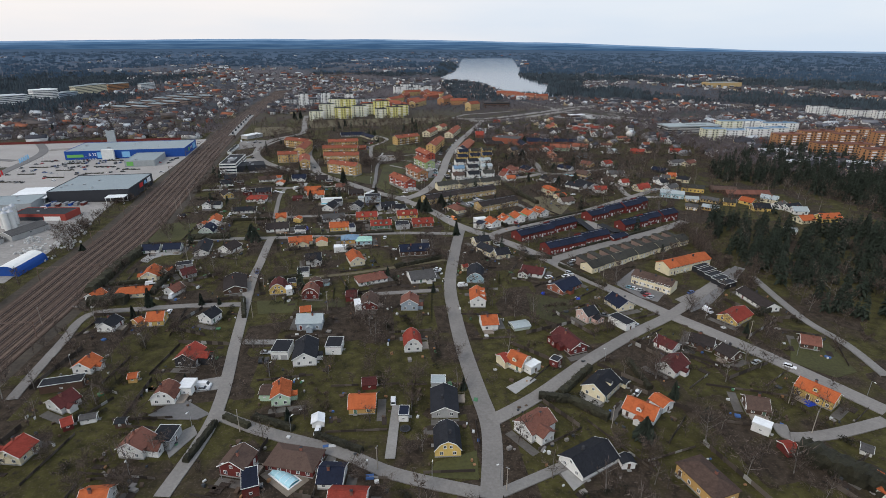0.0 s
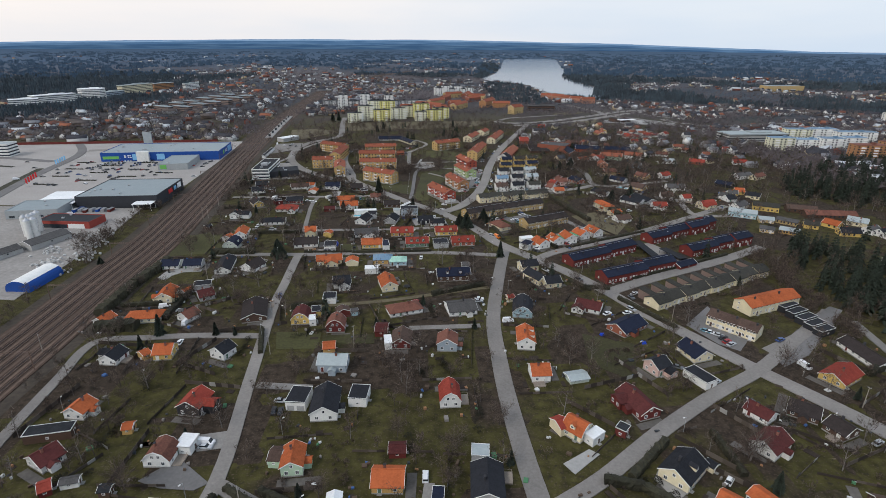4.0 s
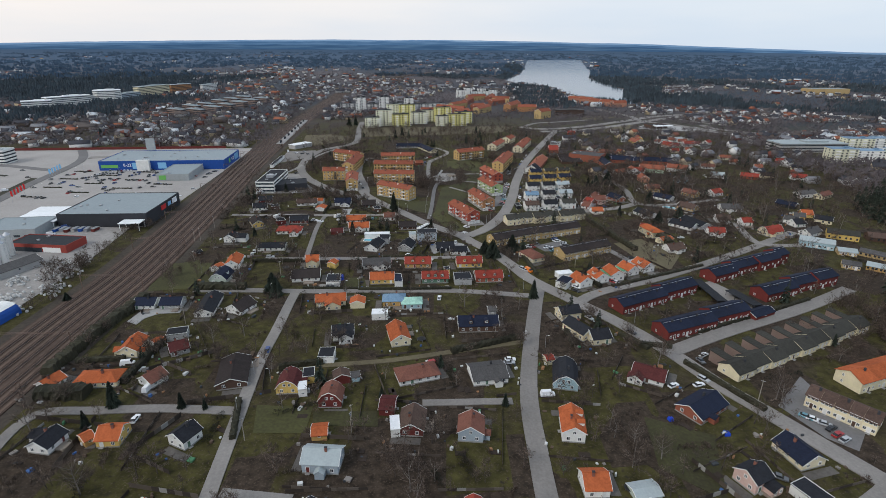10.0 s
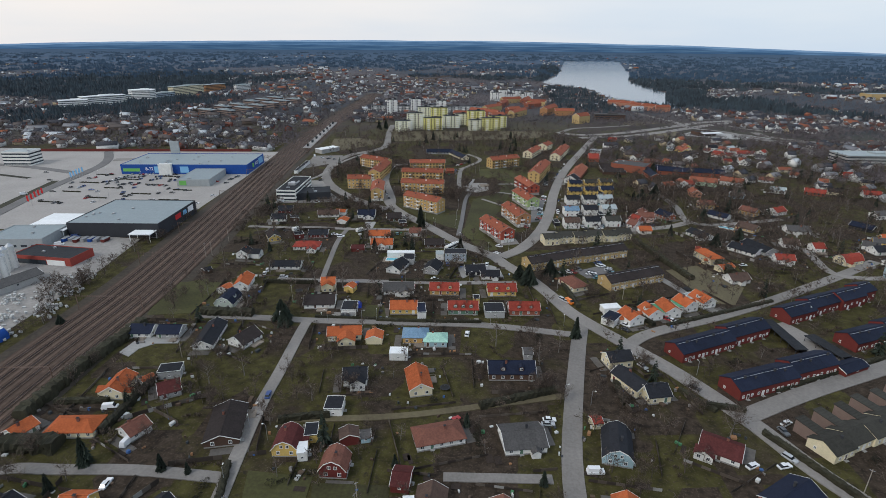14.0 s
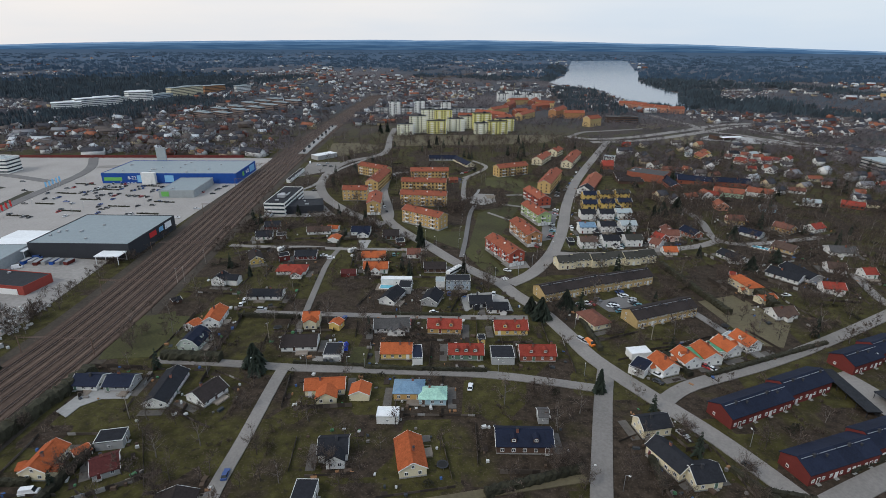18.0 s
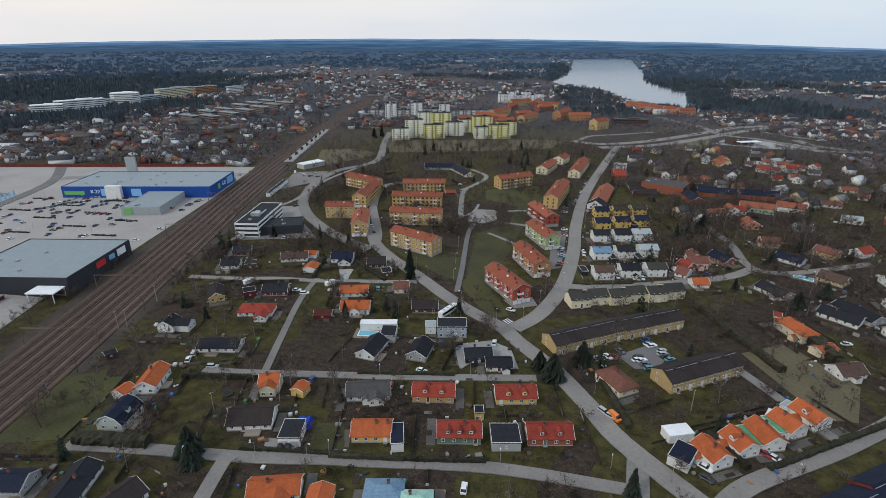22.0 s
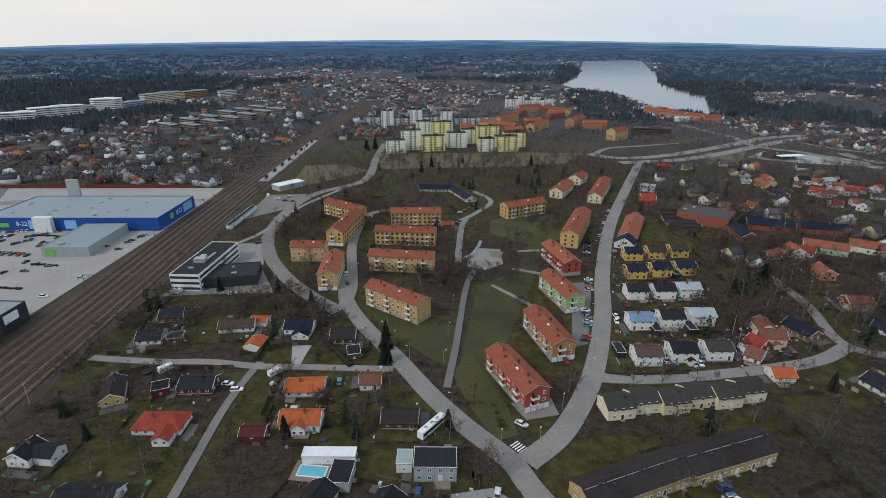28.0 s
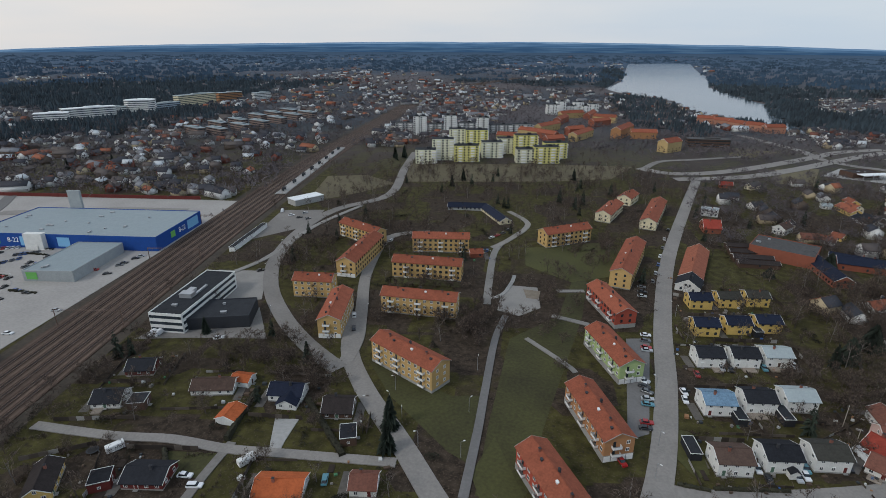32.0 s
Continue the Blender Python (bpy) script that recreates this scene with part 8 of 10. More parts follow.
house(55, 1036, 49, 28, 14, 16.4, "tan", "apartment", name="apartment_block", category="apartment block", group="red-roofed quarter", label="stone-grey block with a red roof", chimney=2, spacing=7.0)
house(140, 1315, -15, 25, 12, 13.0, "salmon", "apartment", name="apartment_block", category="apartment block", group="red-roofed quarter", label="orange brick block on the lake shore", chimney=2, spacing=7.0)
house(163, 1295, -11, 27, 12, 13.0, "salmon", "apartment", name="apartment_block", category="apartment block", group="red-roofed quarter", label="orange brick block on the lake shore", chimney=2, spacing=7.0)
house(178, 1268, -46, 26, 12, 13.0, "salmon", "apartment", name="apartment_block", category="apartment block", group="red-roofed quarter", label="orange brick block on the lake shore", chimney=2, spacing=7.0)
house(199, 1250, -40, 27, 12, 13.0, "salmon", "apartment", name="apartment_block", category="apartment block", group="red-roofed quarter", label="orange brick block on the lake shore", chimney=2, spacing=7.0)
house(219, 1233, 17, 29, 12, 13.0, "salmon", "apartment", name="apartment_block", category="apartment block", group="red-roofed quarter", label="orange brick block on the lake shore", chimney=2, spacing=7.0)
stepped_flats(422, 658, 2, 33.1, 14, 6, "apartment_orange", label="stepped orange block with white balcony bands and red-brown roof", roof="russet")
stepped_flats(474, 682, 2, 42.9, 14, 6, "apartment_orange", label="stepped orange block with white balcony bands and red-brown roof", roof="russet")
stepped_flats(495, 660, 2, 31.2, 14, 6, "apartment_orange", label="stepped orange block with white balcony bands and red-brown roof", roof="russet")
stepped_flats(440, 612, 2, 32.2, 14, 5, "apartment_orange", label="stepped orange block with white balcony bands and red-brown roof", roof="russet")
stepped_flats(469, 607, 2, 33.9, 14, 5, "apartment_orange", label="stepped orange block with white balcony bands and red-brown roof", roof="russet")
stepped_flats(459, 561, 2, 32.7, 14, 6, "apartment_orange", label="stepped orange block with white balcony bands and red-brown roof", roof="russet")
stepped_flats(554, 725, 2, 44.1, 14, 5, "apartment_orange", label="stepped orange block with white balcony bands and red-brown roof", roof="russet")
stepped_flats(547, 655, 2, 48.3, 14, 7, "apartment_orange", label="stepped orange block with white balcony bands and red-brown roof", roof="russet")
stepped_flats(359, 717, 2, 28.5, 14, 5, "pale_lemon", label="white terraced block with pale blue roof", roof="blue")
stepped_flats(395, 727, 2, 34.2, 14, 4, "white", label="white terraced block with pale blue roof", roof="blue")
stepped_flats(420, 720, 2, 26.4, 14, 5, "white", label="white terraced block with pale blue roof", roof="blue")
stepped_flats(451, 729, 2, 24.4, 14, 5, "white", label="white terraced block with pale blue roof", roof="blue")
stepped_flats(419, 794, 2, 33.1, 14, 5, "pale_lemon", label="white terraced block with pale blue roof", roof="blue")
stepped_flats(455, 800, 2, 33.4, 14, 5, "white", label="white terraced block with pale blue roof", roof="blue")
stepped_flats(482, 776, 2, 48.7, 14, 5, "white", label="white terraced block with pale blue roof", roof="blue")
stepped_flats(669, 979, 3, 30.7, 14, 6, "white", label="white slab block by the main road")
stepped_flats(710, 1004, 3, 18.9, 14, 4, "white", label="white slab block by the main road")
stepped_flats(699, 951, 3, 34.8, 14, 5, "white", label="white slab block by the main road")
stepped_flats(722, 938, 3, 32.4, 14, 5, "white", label="white slab block by the main road")
stepped_flats(738, 911, 3, 38.2, 14, 6, "white", label="white slab block by the main road")
office(357, 784, 10, 83.2, 30, 3, "concrete", "low stepped building with pale yellow bands")
office(105, 1083, 5, 50, 14, 3, "brown", "brown housing slab near the junction", "grey")
house(28, 653, -103, 48, 12, 7, "brick", "orange", label='long brick terrace with an orange tiled roof', name='terraced_house_row', category='terrace', group='terraces')
house(21, 623, -106, 12, 12, 7, "white", "dark", name='terraced_house_row', category='terrace', group='terraces', label='white end of a terrace with a black roof')
house(49, 728, 3, 11, 14, 8, "brick", "red", label='large red-roofed house behind the terraces')
house(55, 767, -12, 12, 8, 5, "white", "light_grey", form='flat', label='low white flat-roofed building by the street')
hall(83, 687, -25, 34, 24, 7, "brick", "grey", "school hall with a grey-green sheet roof", name="school_hall")
outbuilding(63, 694, 5, 22, 6, 4, "brown", "dark_brown", label="low school wing with a saw-tooth roof", name="school_wing", category="building", group="school wings")
outbuilding(63, 684, 5, 22, 6, 4, "brown", "dark_brown", label="low school wing with a saw-tooth roof", name="school_wing", category="building", group="school wings")
outbuilding(63, 674, 5, 22, 6, 4, "brown", "dark_brown", label="low school wing with a saw-tooth roof", name="school_wing", category="building", group="school wings")
outbuilding(64, 665, 5, 22, 6, 4, "brown", "dark_brown", label="low school wing with a saw-tooth roof", name="school_wing", category="building", group="school wings")
house(98, 663, -84, 37, 10, 7, "brick", "navy", label='brick terrace with a blue-black roof', name='terraced_house_row', category='terrace', group='terraces')
house(118, 680, -19, 26, 10, 7, "brick", "navy", label='brick terrace with a blue-black roof', name='terraced_house_row', category='terrace', group='terraces')
house(-125, 732, 10, 29, 9, 5, "grey", "navy", label='low school building with a blue-grey roof round a yard', name='school_wing', category='building', group='school wings')
house(-100, 718, -57, 38, 9, 5, "cream", "navy", label='low school building with a blue-grey roof round a yard', name='school_wing', category='building', group='school wings')
# the eastern estate
house(122, 677, -7, 29, 10, 7, "brick", "navy", label="brick terrace with a blue-black roof above bare gardens", name="terraced_house_row", category="terrace", group="terraces", spacing=5.0)
house(154, 676, -5, 29, 10, 7, "brick", "navy", label="brick terrace with a blue-black roof above bare gardens", name="terraced_house_row", category="terrace", group="terraces", spacing=5.0)
house(140, 637, -18, 23, 10, 7, "pale_green", "hazed_orange", label="pale green terrace with an orange roof dulled for haze", name="terraced_house_row", category="terrace", group="terraces", spacing=5.0)
house(166, 642, -25, 19, 10, 7, "white", "hazed_orange", label="white terrace with an orange roof dulled for haze", name="terraced_house_row", category="terrace", group="terraces", spacing=5.0)
house(122, 595, 95, 11, 8, 6.5, "salmon", "orange")
house(121, 557, 5, 11, 8, 6.5, "tan", "russet")
house(68, 514, 5, 11, 8, 6.5, "pink", "russet")
house(210, 741, 50, 11, 8, 6.5, "white", "grey")
house(220, 788, 5, 11, 8, 6.5, "white", "red")
house(194, 782, -40, 11, 8, 6.5, "cream", "red")
house(218, 806, 5, 11, 8, 6.5, "white", "orange")
house(248, 803, 50, 11, 8, 6.5, "white", "red")
house(119, 627, 95, 11, 8, 6.5, "white", "orange")
house(168, 823, 95, 11, 8, 6.5, "yellow", "orange")
house(198, 823, 5, 11, 8, 6.5, "white", "dark")
house(159, 802, -81, 21, 9, 6, "yellow", "orange")
house(161, 776, -74, 19, 10, 5, "white", "dark")
house(118, 722, -21, 9, 8, 5, "white", "orange")
house(96, 737, 52, 13, 8, 7, "white", "brown")
house(105, 621, 31, 12, 8, 5, "white", "orange")
house(61, 507, -49, 7, 9, 6, "brick", "red")
house(58, 499, -34, 6, 9, 5, "white", "russet")
outbuilding(-255, 714, 60, 26, 12, 4.5, "concrete", "white", "flat", name="station_canopy", category="canopy", label="flat white canopy roof by the station")
outbuilding(-247, 625, 99, 48, 3.5, 2.8, "white", "felt", "flat", name="bicycle_shelter", category="shelter", label="long bicycle shelter beside the tracks")

# ---- things of the gardens and yards ----
arch_hall(-237.7, 275.8, 92, 24.2, 13, 6)
silo(-299.0, 343.0, 13, 2.1)
silo(-297.3, 344.9, 13, 2.1)
silo(-297.2, 348.2, 13, 2.1)
silo(-298.5, 353.0, 13, 2.1)
silo(-291.3, 336.5, 13, 2.1)
silo(-289.9, 339.9, 13, 2.1)
pool(-46.3, 121.5, -38)
pool(-92.6, 405.6, 5, 8, 4, False)
pool(122.2, 508.0, -30, 9, 4, False)
trampoline(-12.2, 142.3)
trampoline(-40.9, 286.7)
trampoline(69.6, 395.2)
trampoline(-177.3, 440.5)
trampoline(-128.9, 354.2)
trampoline(31.4, 212.4)
tarp(-94.9, 345.0, 5, 6, 1.6)
tarp(68.0, 240.2, 2.2, 2.2, 0.9)
tarp(51.6, 245.5, 1.8, 1.8, 1.0)
tarp(131.4, 157.8, 4, 4, 0.6)
caravan(-171.1, 443.1, 60)
caravan(-128.0, 449.5, 60)
bus(-61.6, 430.8, 64)

# ---- hedges ----
hedge(-172, 231, -155, 234, 6, 4, 340)
hedge(-147, 242, -150, 273, 2.5, 2.5, 341)
hedge(-183, 275, -183, 309, 5, 4, 342)
hedge(-179, 243, -183, 275, 5, 4, 343)
hedge(-175, 253, -157, 257, 2, 2, 344)
hedge(112, 133, 128, 117, 7, 5, 345)
hedge(35, 160, 46, 158, 3, 2.5, 346)
hedge(46, 158, 57, 148, 3, 2.5, 347)
hedge(43, 161, 58, 178, 2.5, 2.5, 348)
hedge(75, 184, 77, 165, 2, 2, 349)
hedge(22, 302, 24, 289, 2, 2, 350)
hedge(-93, 258, -77, 264, 2, 2.5, 351)
hedge(92, 451, 99, 419, 5, 4, 352)
hedge(54, 465, 75, 408, 3, 3, 353)
hedge(99, 419, 104, 412, 3, 3, 354)
hedge(67, 282, 86, 254, 2, 2, 355)
hedge(52, 294, 65, 293, 2, 2, 356)
hedge(80, 308, 147, 349, 2, 1.5, 357)
hedge(-78, 127, -76, 145, 2, 2, 358)
hedge(-64, 148, -49, 142, 2, 2, 359)
hedge(-41, 139, -25, 132, 2, 2, 360)
hedge(-74, 148, -64, 143, 2, 2, 361)
hedge(-27, 278, 1, 293, 2.5, 2.5, 362)
hedge(-92, 218, -99, 237, 2, 2, 363)
hedge(-87, 376, -50, 382, 1.5, 1.5, 364)
hedge(-152, 361, -123, 365, 1.5, 2, 365)
hedge(-156, 447, -146, 437, 1.5, 1.5, 366)
hedge(-119, 448, -120, 438, 2, 2, 367)
hedge(-146, 483, -140, 456, 1.5, 2, 368)
hedge(-110, 330, -72, 334, 1.2, 1.2, 369)
hedge(-81, 332, -58, 335, 1.5, 1.5, 370)
hedge(-58, 335, -33, 339, 1.5, 1.5, 371)
hedge(-163, 323, -139, 326, 4, 3.5, 372)
hedge(149, 223, 162, 231, 3, 3, 373)
hedge(-125, 482, -101, 460, 2, 1.5, 374)
hedge(-2, 476, 7, 476, 1.2, 1, 375)
hedge(8, 477, 29, 482, 1.2, 1, 376)
hedge(1, 406, 12, 363, 2, 2, 377)
hedge(37, 365, 45, 351, 2, 2, 378)
hedge(51, 352, 108, 388, 2, 1.5, 379)
hedge(104, 369, 163, 412, 2, 1.5, 380)
hedge(45, 302, 55, 291, 2, 1.5, 381)

# ---- lamps and poles ----
street_lamp(-66.0, 171.8, 54)
street_lamp(-64.4, 120.5, 1)
street_lamp(-144.5, 176.1, 111)
street_lamp(-83.5, 143.8, 255)
street_lamp(-49.7, 141.2, 50)
street_lamp(-2.8, 120.9, 85)
street_lamp(17.2, 121.0, 205)
street_lamp(65.7, 183.8, 210)
street_lamp(90.3, 194.6, 95)
street_lamp(117.0, 190.5, 225)
street_lamp(146.4, 188.6, 60)
street_lamp(156.0, 162.3, 285)
street_lamp(-100.5, 182.4, 140)
street_lamp(-92.3, 122.1, 292)
street_lamp(-101.1, 253.6, 294)
street_lamp(-96.2, 230.2, 104)
street_lamp(-92.5, 249.2, 171)
street_lamp(2.6, 288.9, 15)
street_lamp(11.9, 287.0, 340)
street_lamp(4.3, 343.7, 255)
street_lamp(-122.6, 320.4, 100)
street_lamp(-87.1, 329.8, 355)
street_lamp(-28.6, 337.7, 100)
street_lamp(21.0, 341.2, 0)
street_lamp(54.2, 313.8, 110)
street_lamp(70.0, 339.7, 340)
street_lamp(118.6, 373.5, 265)
street_lamp(-102.9, 327.4, 210)
street_lamp(-80.5, 331.4, 112)
street_lamp(-78.0, 375.8, 285)
street_lamp(-44.0, 382.4, 35)
street_lamp(-26.1, 432.8, 260)
street_lamp(-38.3, 429.4, 272)
street_lamp(-19.0, 450.0, 80)
street_lamp(-8.0, 476.7, 320)
street_lamp(2.2, 380.5, 275)
street_lamp(-95.6, 487.0, 150)
street_lamp(-79.8, 470.8, 210)
street_lamp(-70.5, 517.8, 90)
street_lamp(-67.9, 491.6, 60)
street_lamp(-65.5, 469.7, 35)
street_lamp(-97.1, 496.9, 190)
street_lamp(-5.7, 491.8, 305)
street_lamp(-3.8, 523.4, 170)
street_lamp(10.4, 587.2, 285)
street_lamp(-129.9, 547.0, 70)
street_lamp(-173.5, 534.6, 320)
street_lamp(-216.5, 615.1, 340)
street_lamp(-88.5, 480.0, 110)
street_lamp(-57.2, 444.0, 200)
utility_pole(56.8, 144.1, 39)
utility_pole(122.1, 141.5, 44)
utility_pole(124.1, 157.5, 129)
utility_pole(-19.3, 124.8, 60)
utility_pole(-66.5, 141.1, 110)
utility_pole(18.6, 116.8, 146)
utility_pole(-55.5, 229.1, 45)
utility_pole(-127.5, 343.8, 45)
utility_pole(-203.2, 388.3, 65)
utility_pole(-204.3, 415.1, 87)
utility_pole(34.5, 376.8, 43)
utility_pole(-149.6, 287.8, 47)
utility_pole(-200.6, 390.6, 103)
utility_pole(-54.7, 225.3, 70)
utility_pole(86.1, 260.0, 154)
utility_pole(133.7, 201.9, 125)
utility_pole(53.6, 506.0, 150)
utility_pole(55.1, 518.6, 60)
utility_pole(82.1, 544.3, 130)
utility_pole(-181.1, 211.4, 110)
utility_pole(-88.1, 218.4, 40)
utility_pole(-108.6, 354.4, 145)

# ---- evergreen trees of the gardens ----
evergreen(-141.7, 229.5, 11, 4, 0)
evergreen(-117.3, 231.3, 7, 1.5, 1)
evergreen(-108.8, 231.6, 5, 1, 2)
evergreen(-143.5, 218.3, 7, 2.2, 3)
evergreen(-91.4, 476.3, 14, 3, 4)
evergreen(-88.4, 465.7, 13, 2.6, 5)
evergreen(-137.8, 504.9, 10, 2.5, 6)
evergreen(-192.3, 512.8, 9, 3, 7)
evergreen(-12.9, 386.9, 12, 5, 8)
evergreen(-1.3, 399.5, 11, 5, 9)
evergreen(-18.0, 392.7, 9, 4, 10)
evergreen(-124.1, 325.4, 11, 4.5, 11)
evergreen(-170.3, 404.3, 7, 2, 12)
evergreen(-120.6, 320.8, 9, 3.5, 13)
evergreen(-107.8, 418.2, 9, 3, 14)
evergreen(-30.2, 267.8, 6, 1.2, 15)
evergreen(-4.7, 246.3, 6, 2, 16)
evergreen(84.0, 160.1, 8, 2.5, 17)
evergreen(-52.2, 146.8, 6, 1.6, 18)
evergreen(7.9, 164.6, 6, 2, 19)
evergreen(66.0, 139.3, 9, 3.5, 20)
evergreen(9.0, 333.7, 11, 2, 21)
evergreen(-149.2, 820.5, 12, 4, 22)
evergreen(-49.0, 850.1, 12, 3, 23)
evergreen(-154.0, 796.8, 11, 4, 24)
evergreen(-247.8, 902.7, 14, 3, 25)
evergreen(-238.0, 905.6, 15, 3, 26)
evergreen(110.1, 521.7, 10, 4, 27)
evergreen(78.9, 481.2, 9, 3, 28)
evergreen(104.1, 468.9, 9, 4, 29)
evergreen(122.5, 483.8, 9, 4, 30)
evergreen(73.4, 565.1, 12, 4.5, 31)
evergreen(66.2, 558.8, 11, 4, 32)
evergreen(101.2, 669.4, 12, 5, 33)
evergreen(66.2, 651.1, 6, 4, 34)
evergreen(135.0, 206.8, 6, 2, 35)
evergreen(-49.2, 245.9, 5, 1.5, 36)
evergreen(-96.0, 167.3, 5, 1.5, 37)
evergreen(86.2, 577.7, 13, 5, 38)
evergreen(90.9, 149.3, 5, 2, 39)
evergreen(-56.3, 431.9, 9, 3, 40)
evergreen(-220.5, 302.5, 5, 2, 41)
evergreen(134.9, 304.1, 6, 2, 42)
evergreen(-546.9, 753.3, 12, 4, 43)
evergreen(-525.7, 788.3, 11, 4, 44)

CROSSING = (-31.9, 427.7)
CROSSING2 = (-209.4, 591.2)

# ---- lettering and fittings of the halls ----
WHITE_SIGN = surface("sign_white", (0.8, 0.8, 0.8), vary=0.03)
PALE_SIGN = surface("sign_pale_blue", (0.22, 0.45, 0.68), vary=0.06)
GREEN_SIGN = surface("sign_green", (0.16, 0.42, 0.10), vary=0.06)
RED_SIGN = surface("sign_red", (0.50, 0.03, 0.03), vary=0.06)
sign(blue_store, "8-22", -33, -27.6, 5.2, -90, 4.2, WHITE_SIGN)
sign(blue_store, "", -50, -27.6, 4.2, -90, 0, WHITE_SIGN, GREEN_SIGN, 16, 3)
sign(blue_store, "", -25.5, -27.6, 4.6, -90, 0, WHITE_SIGN, PALE_SIGN, 6, 6)
sign(blue_store, "", 0, -27.6, 4.6, -90, 0, WHITE_SIGN, PALE_SIGN, 8, 6)
sign(blue_store, "8-22", 60.0, 2, 5.2, 0, 4.6, WHITE_SIGN)
sign(blue_store, "", 60.0, -9, 5.2, 0, 0, WHITE_SIGN, GREEN_SIGN, 5, 4)
sign(blue_store, "", 60.0, 16, 5.2, 0, 0, WHITE_SIGN, PALE_SIGN, 14, 6)
entry = Build()
entry.box(0, -1.5, 0, 12, 4, 10.5)
entry.box(0, -3.7, 0, 5, 0.5, 3.2)
part("entrance", entry, MATS["wall_white"], blue_store, "white entrance portal taller than the roof", pose(-17, -27.5, 0))
tower = Build()
tower.box(0, 0, 0, 9, 2, 22)
part("sign_tower", tower, MATS["wall_store_grey"], blue_store, "plain grey sign tower behind the hall", pose(-32, 29, 0))
sign(grey_store, "", -9, -22.1, 3.4, -90, 0, WHITE_SIGN, GREEN_SIGN, 6, 4)
sign(dark_store, "", 30.0, 18, 6.2, 0, 0, WHITE_SIGN, WHITE_SIGN, 8, 4)
sign(dark_store, "", 30.0, 9, 6.2, 0, 0, WHITE_SIGN, PALE_SIGN, 5, 3)
sign(dark_store, "", 30.0, -1, 6.2, 0, 0, WHITE_SIGN, RED_SIGN, 8, 3.4)
for px, py, sx, sy in ((22, -33, 14, 9), (-45, -20, 30, 22), (-48, -2, 26, 14)):
    c = Build()
    c.box(0, 0, 0, sx, sy, 0.5)
    for ex in (-0.45, 0.45):
        for ey in (-0.45, 0.45):
            c.box(ex * sx, ey * sy, -5.0, 0.3, 0.3, 5.0)
    part("canopy", c, MATS["roof_white"], dark_store, "white sheet canopy beside the hall", pose(px, py, 5.0))
for st in range(3):
    w = Build()
    w.box(0, -24.15, st * 3.0 + 1.0, 15.0, 0.14, 1.3)
    w.box(7.8, 0, st * 3.0 + 1.0, 0.14, 46, 1.3)
    part("window_band", w, PANE, rail_office)
plant = Build()
plant.box(0, 0, 0, 6, 4, 2.2)
plant.box(-1, 5, 0, 3, 4, 1.6)
plant.box(2.5, 7, 0, 1, 10, 0.8)
part("roof_plant", plant, METAL, rail_office, "grey ventilation plant on the roof", pose(0, -6, 9.1))

# window bands of the tall white office
for st in range(4):
    w = Build()
    w.box(0, 0, 0, 26.8, 18.9, 1.4)
    part("window_band", w, PANE, far_white, "", pose(0, 0, 1.4 + 3.3 * st))

# the red barrier and the bales west of the railway
bar = Build()
bar.box(0, 0, 0, 260, 0.5, 3.0)
for k in range(33):
    bar.box(-128 + 8 * k, -0.3, 0, 0.4, 0.4, 3.3)
barrier = tagged(new("noise_barrier", bar.mesh("noise_barrier", MATS["wall_red"])), "long dark red noise barrier along the road", "barrier")
barrier.matrix_basis = pose(-468, 668, 0, 0, 0, 12)


def bales():
    rnd, b = random.Random(4), Build()
    for k in range(260):
        cx, cy = rnd.choice(((-238, 312), (-246, 330), (-252, 345), (-262, 318), (-250, 300), (-240, 288)))
        b.box(cx + rnd.gauss(0, 4), cy + rnd.gauss(0, 3.5), 0.05 + rnd.choice((0, 0, 0.9)), rnd.uniform(0.9, 1.6), 1.0, 0.9, 0, rnd.uniform(0, 3))
    return tagged(new("wrapped_bales", b.mesh("wrapped_bales", surface("white_wrap", (0.62, 0.61, 0.58), vary=0.3))), "white wrapped pallets and sacks heaped in the yard", "pallets", kind="stuff")


bales()

def under_hall(x, y):
    for h, a, b in ((blue_store, 63, 31), (grey_store, 24, 26), (dark_store, 34, 26)):
        p = h.matrix_basis.inverted() @ Vector((x, y, 0))
        if abs(p.x) < a and abs(p.y) < b:
            return True
    return False


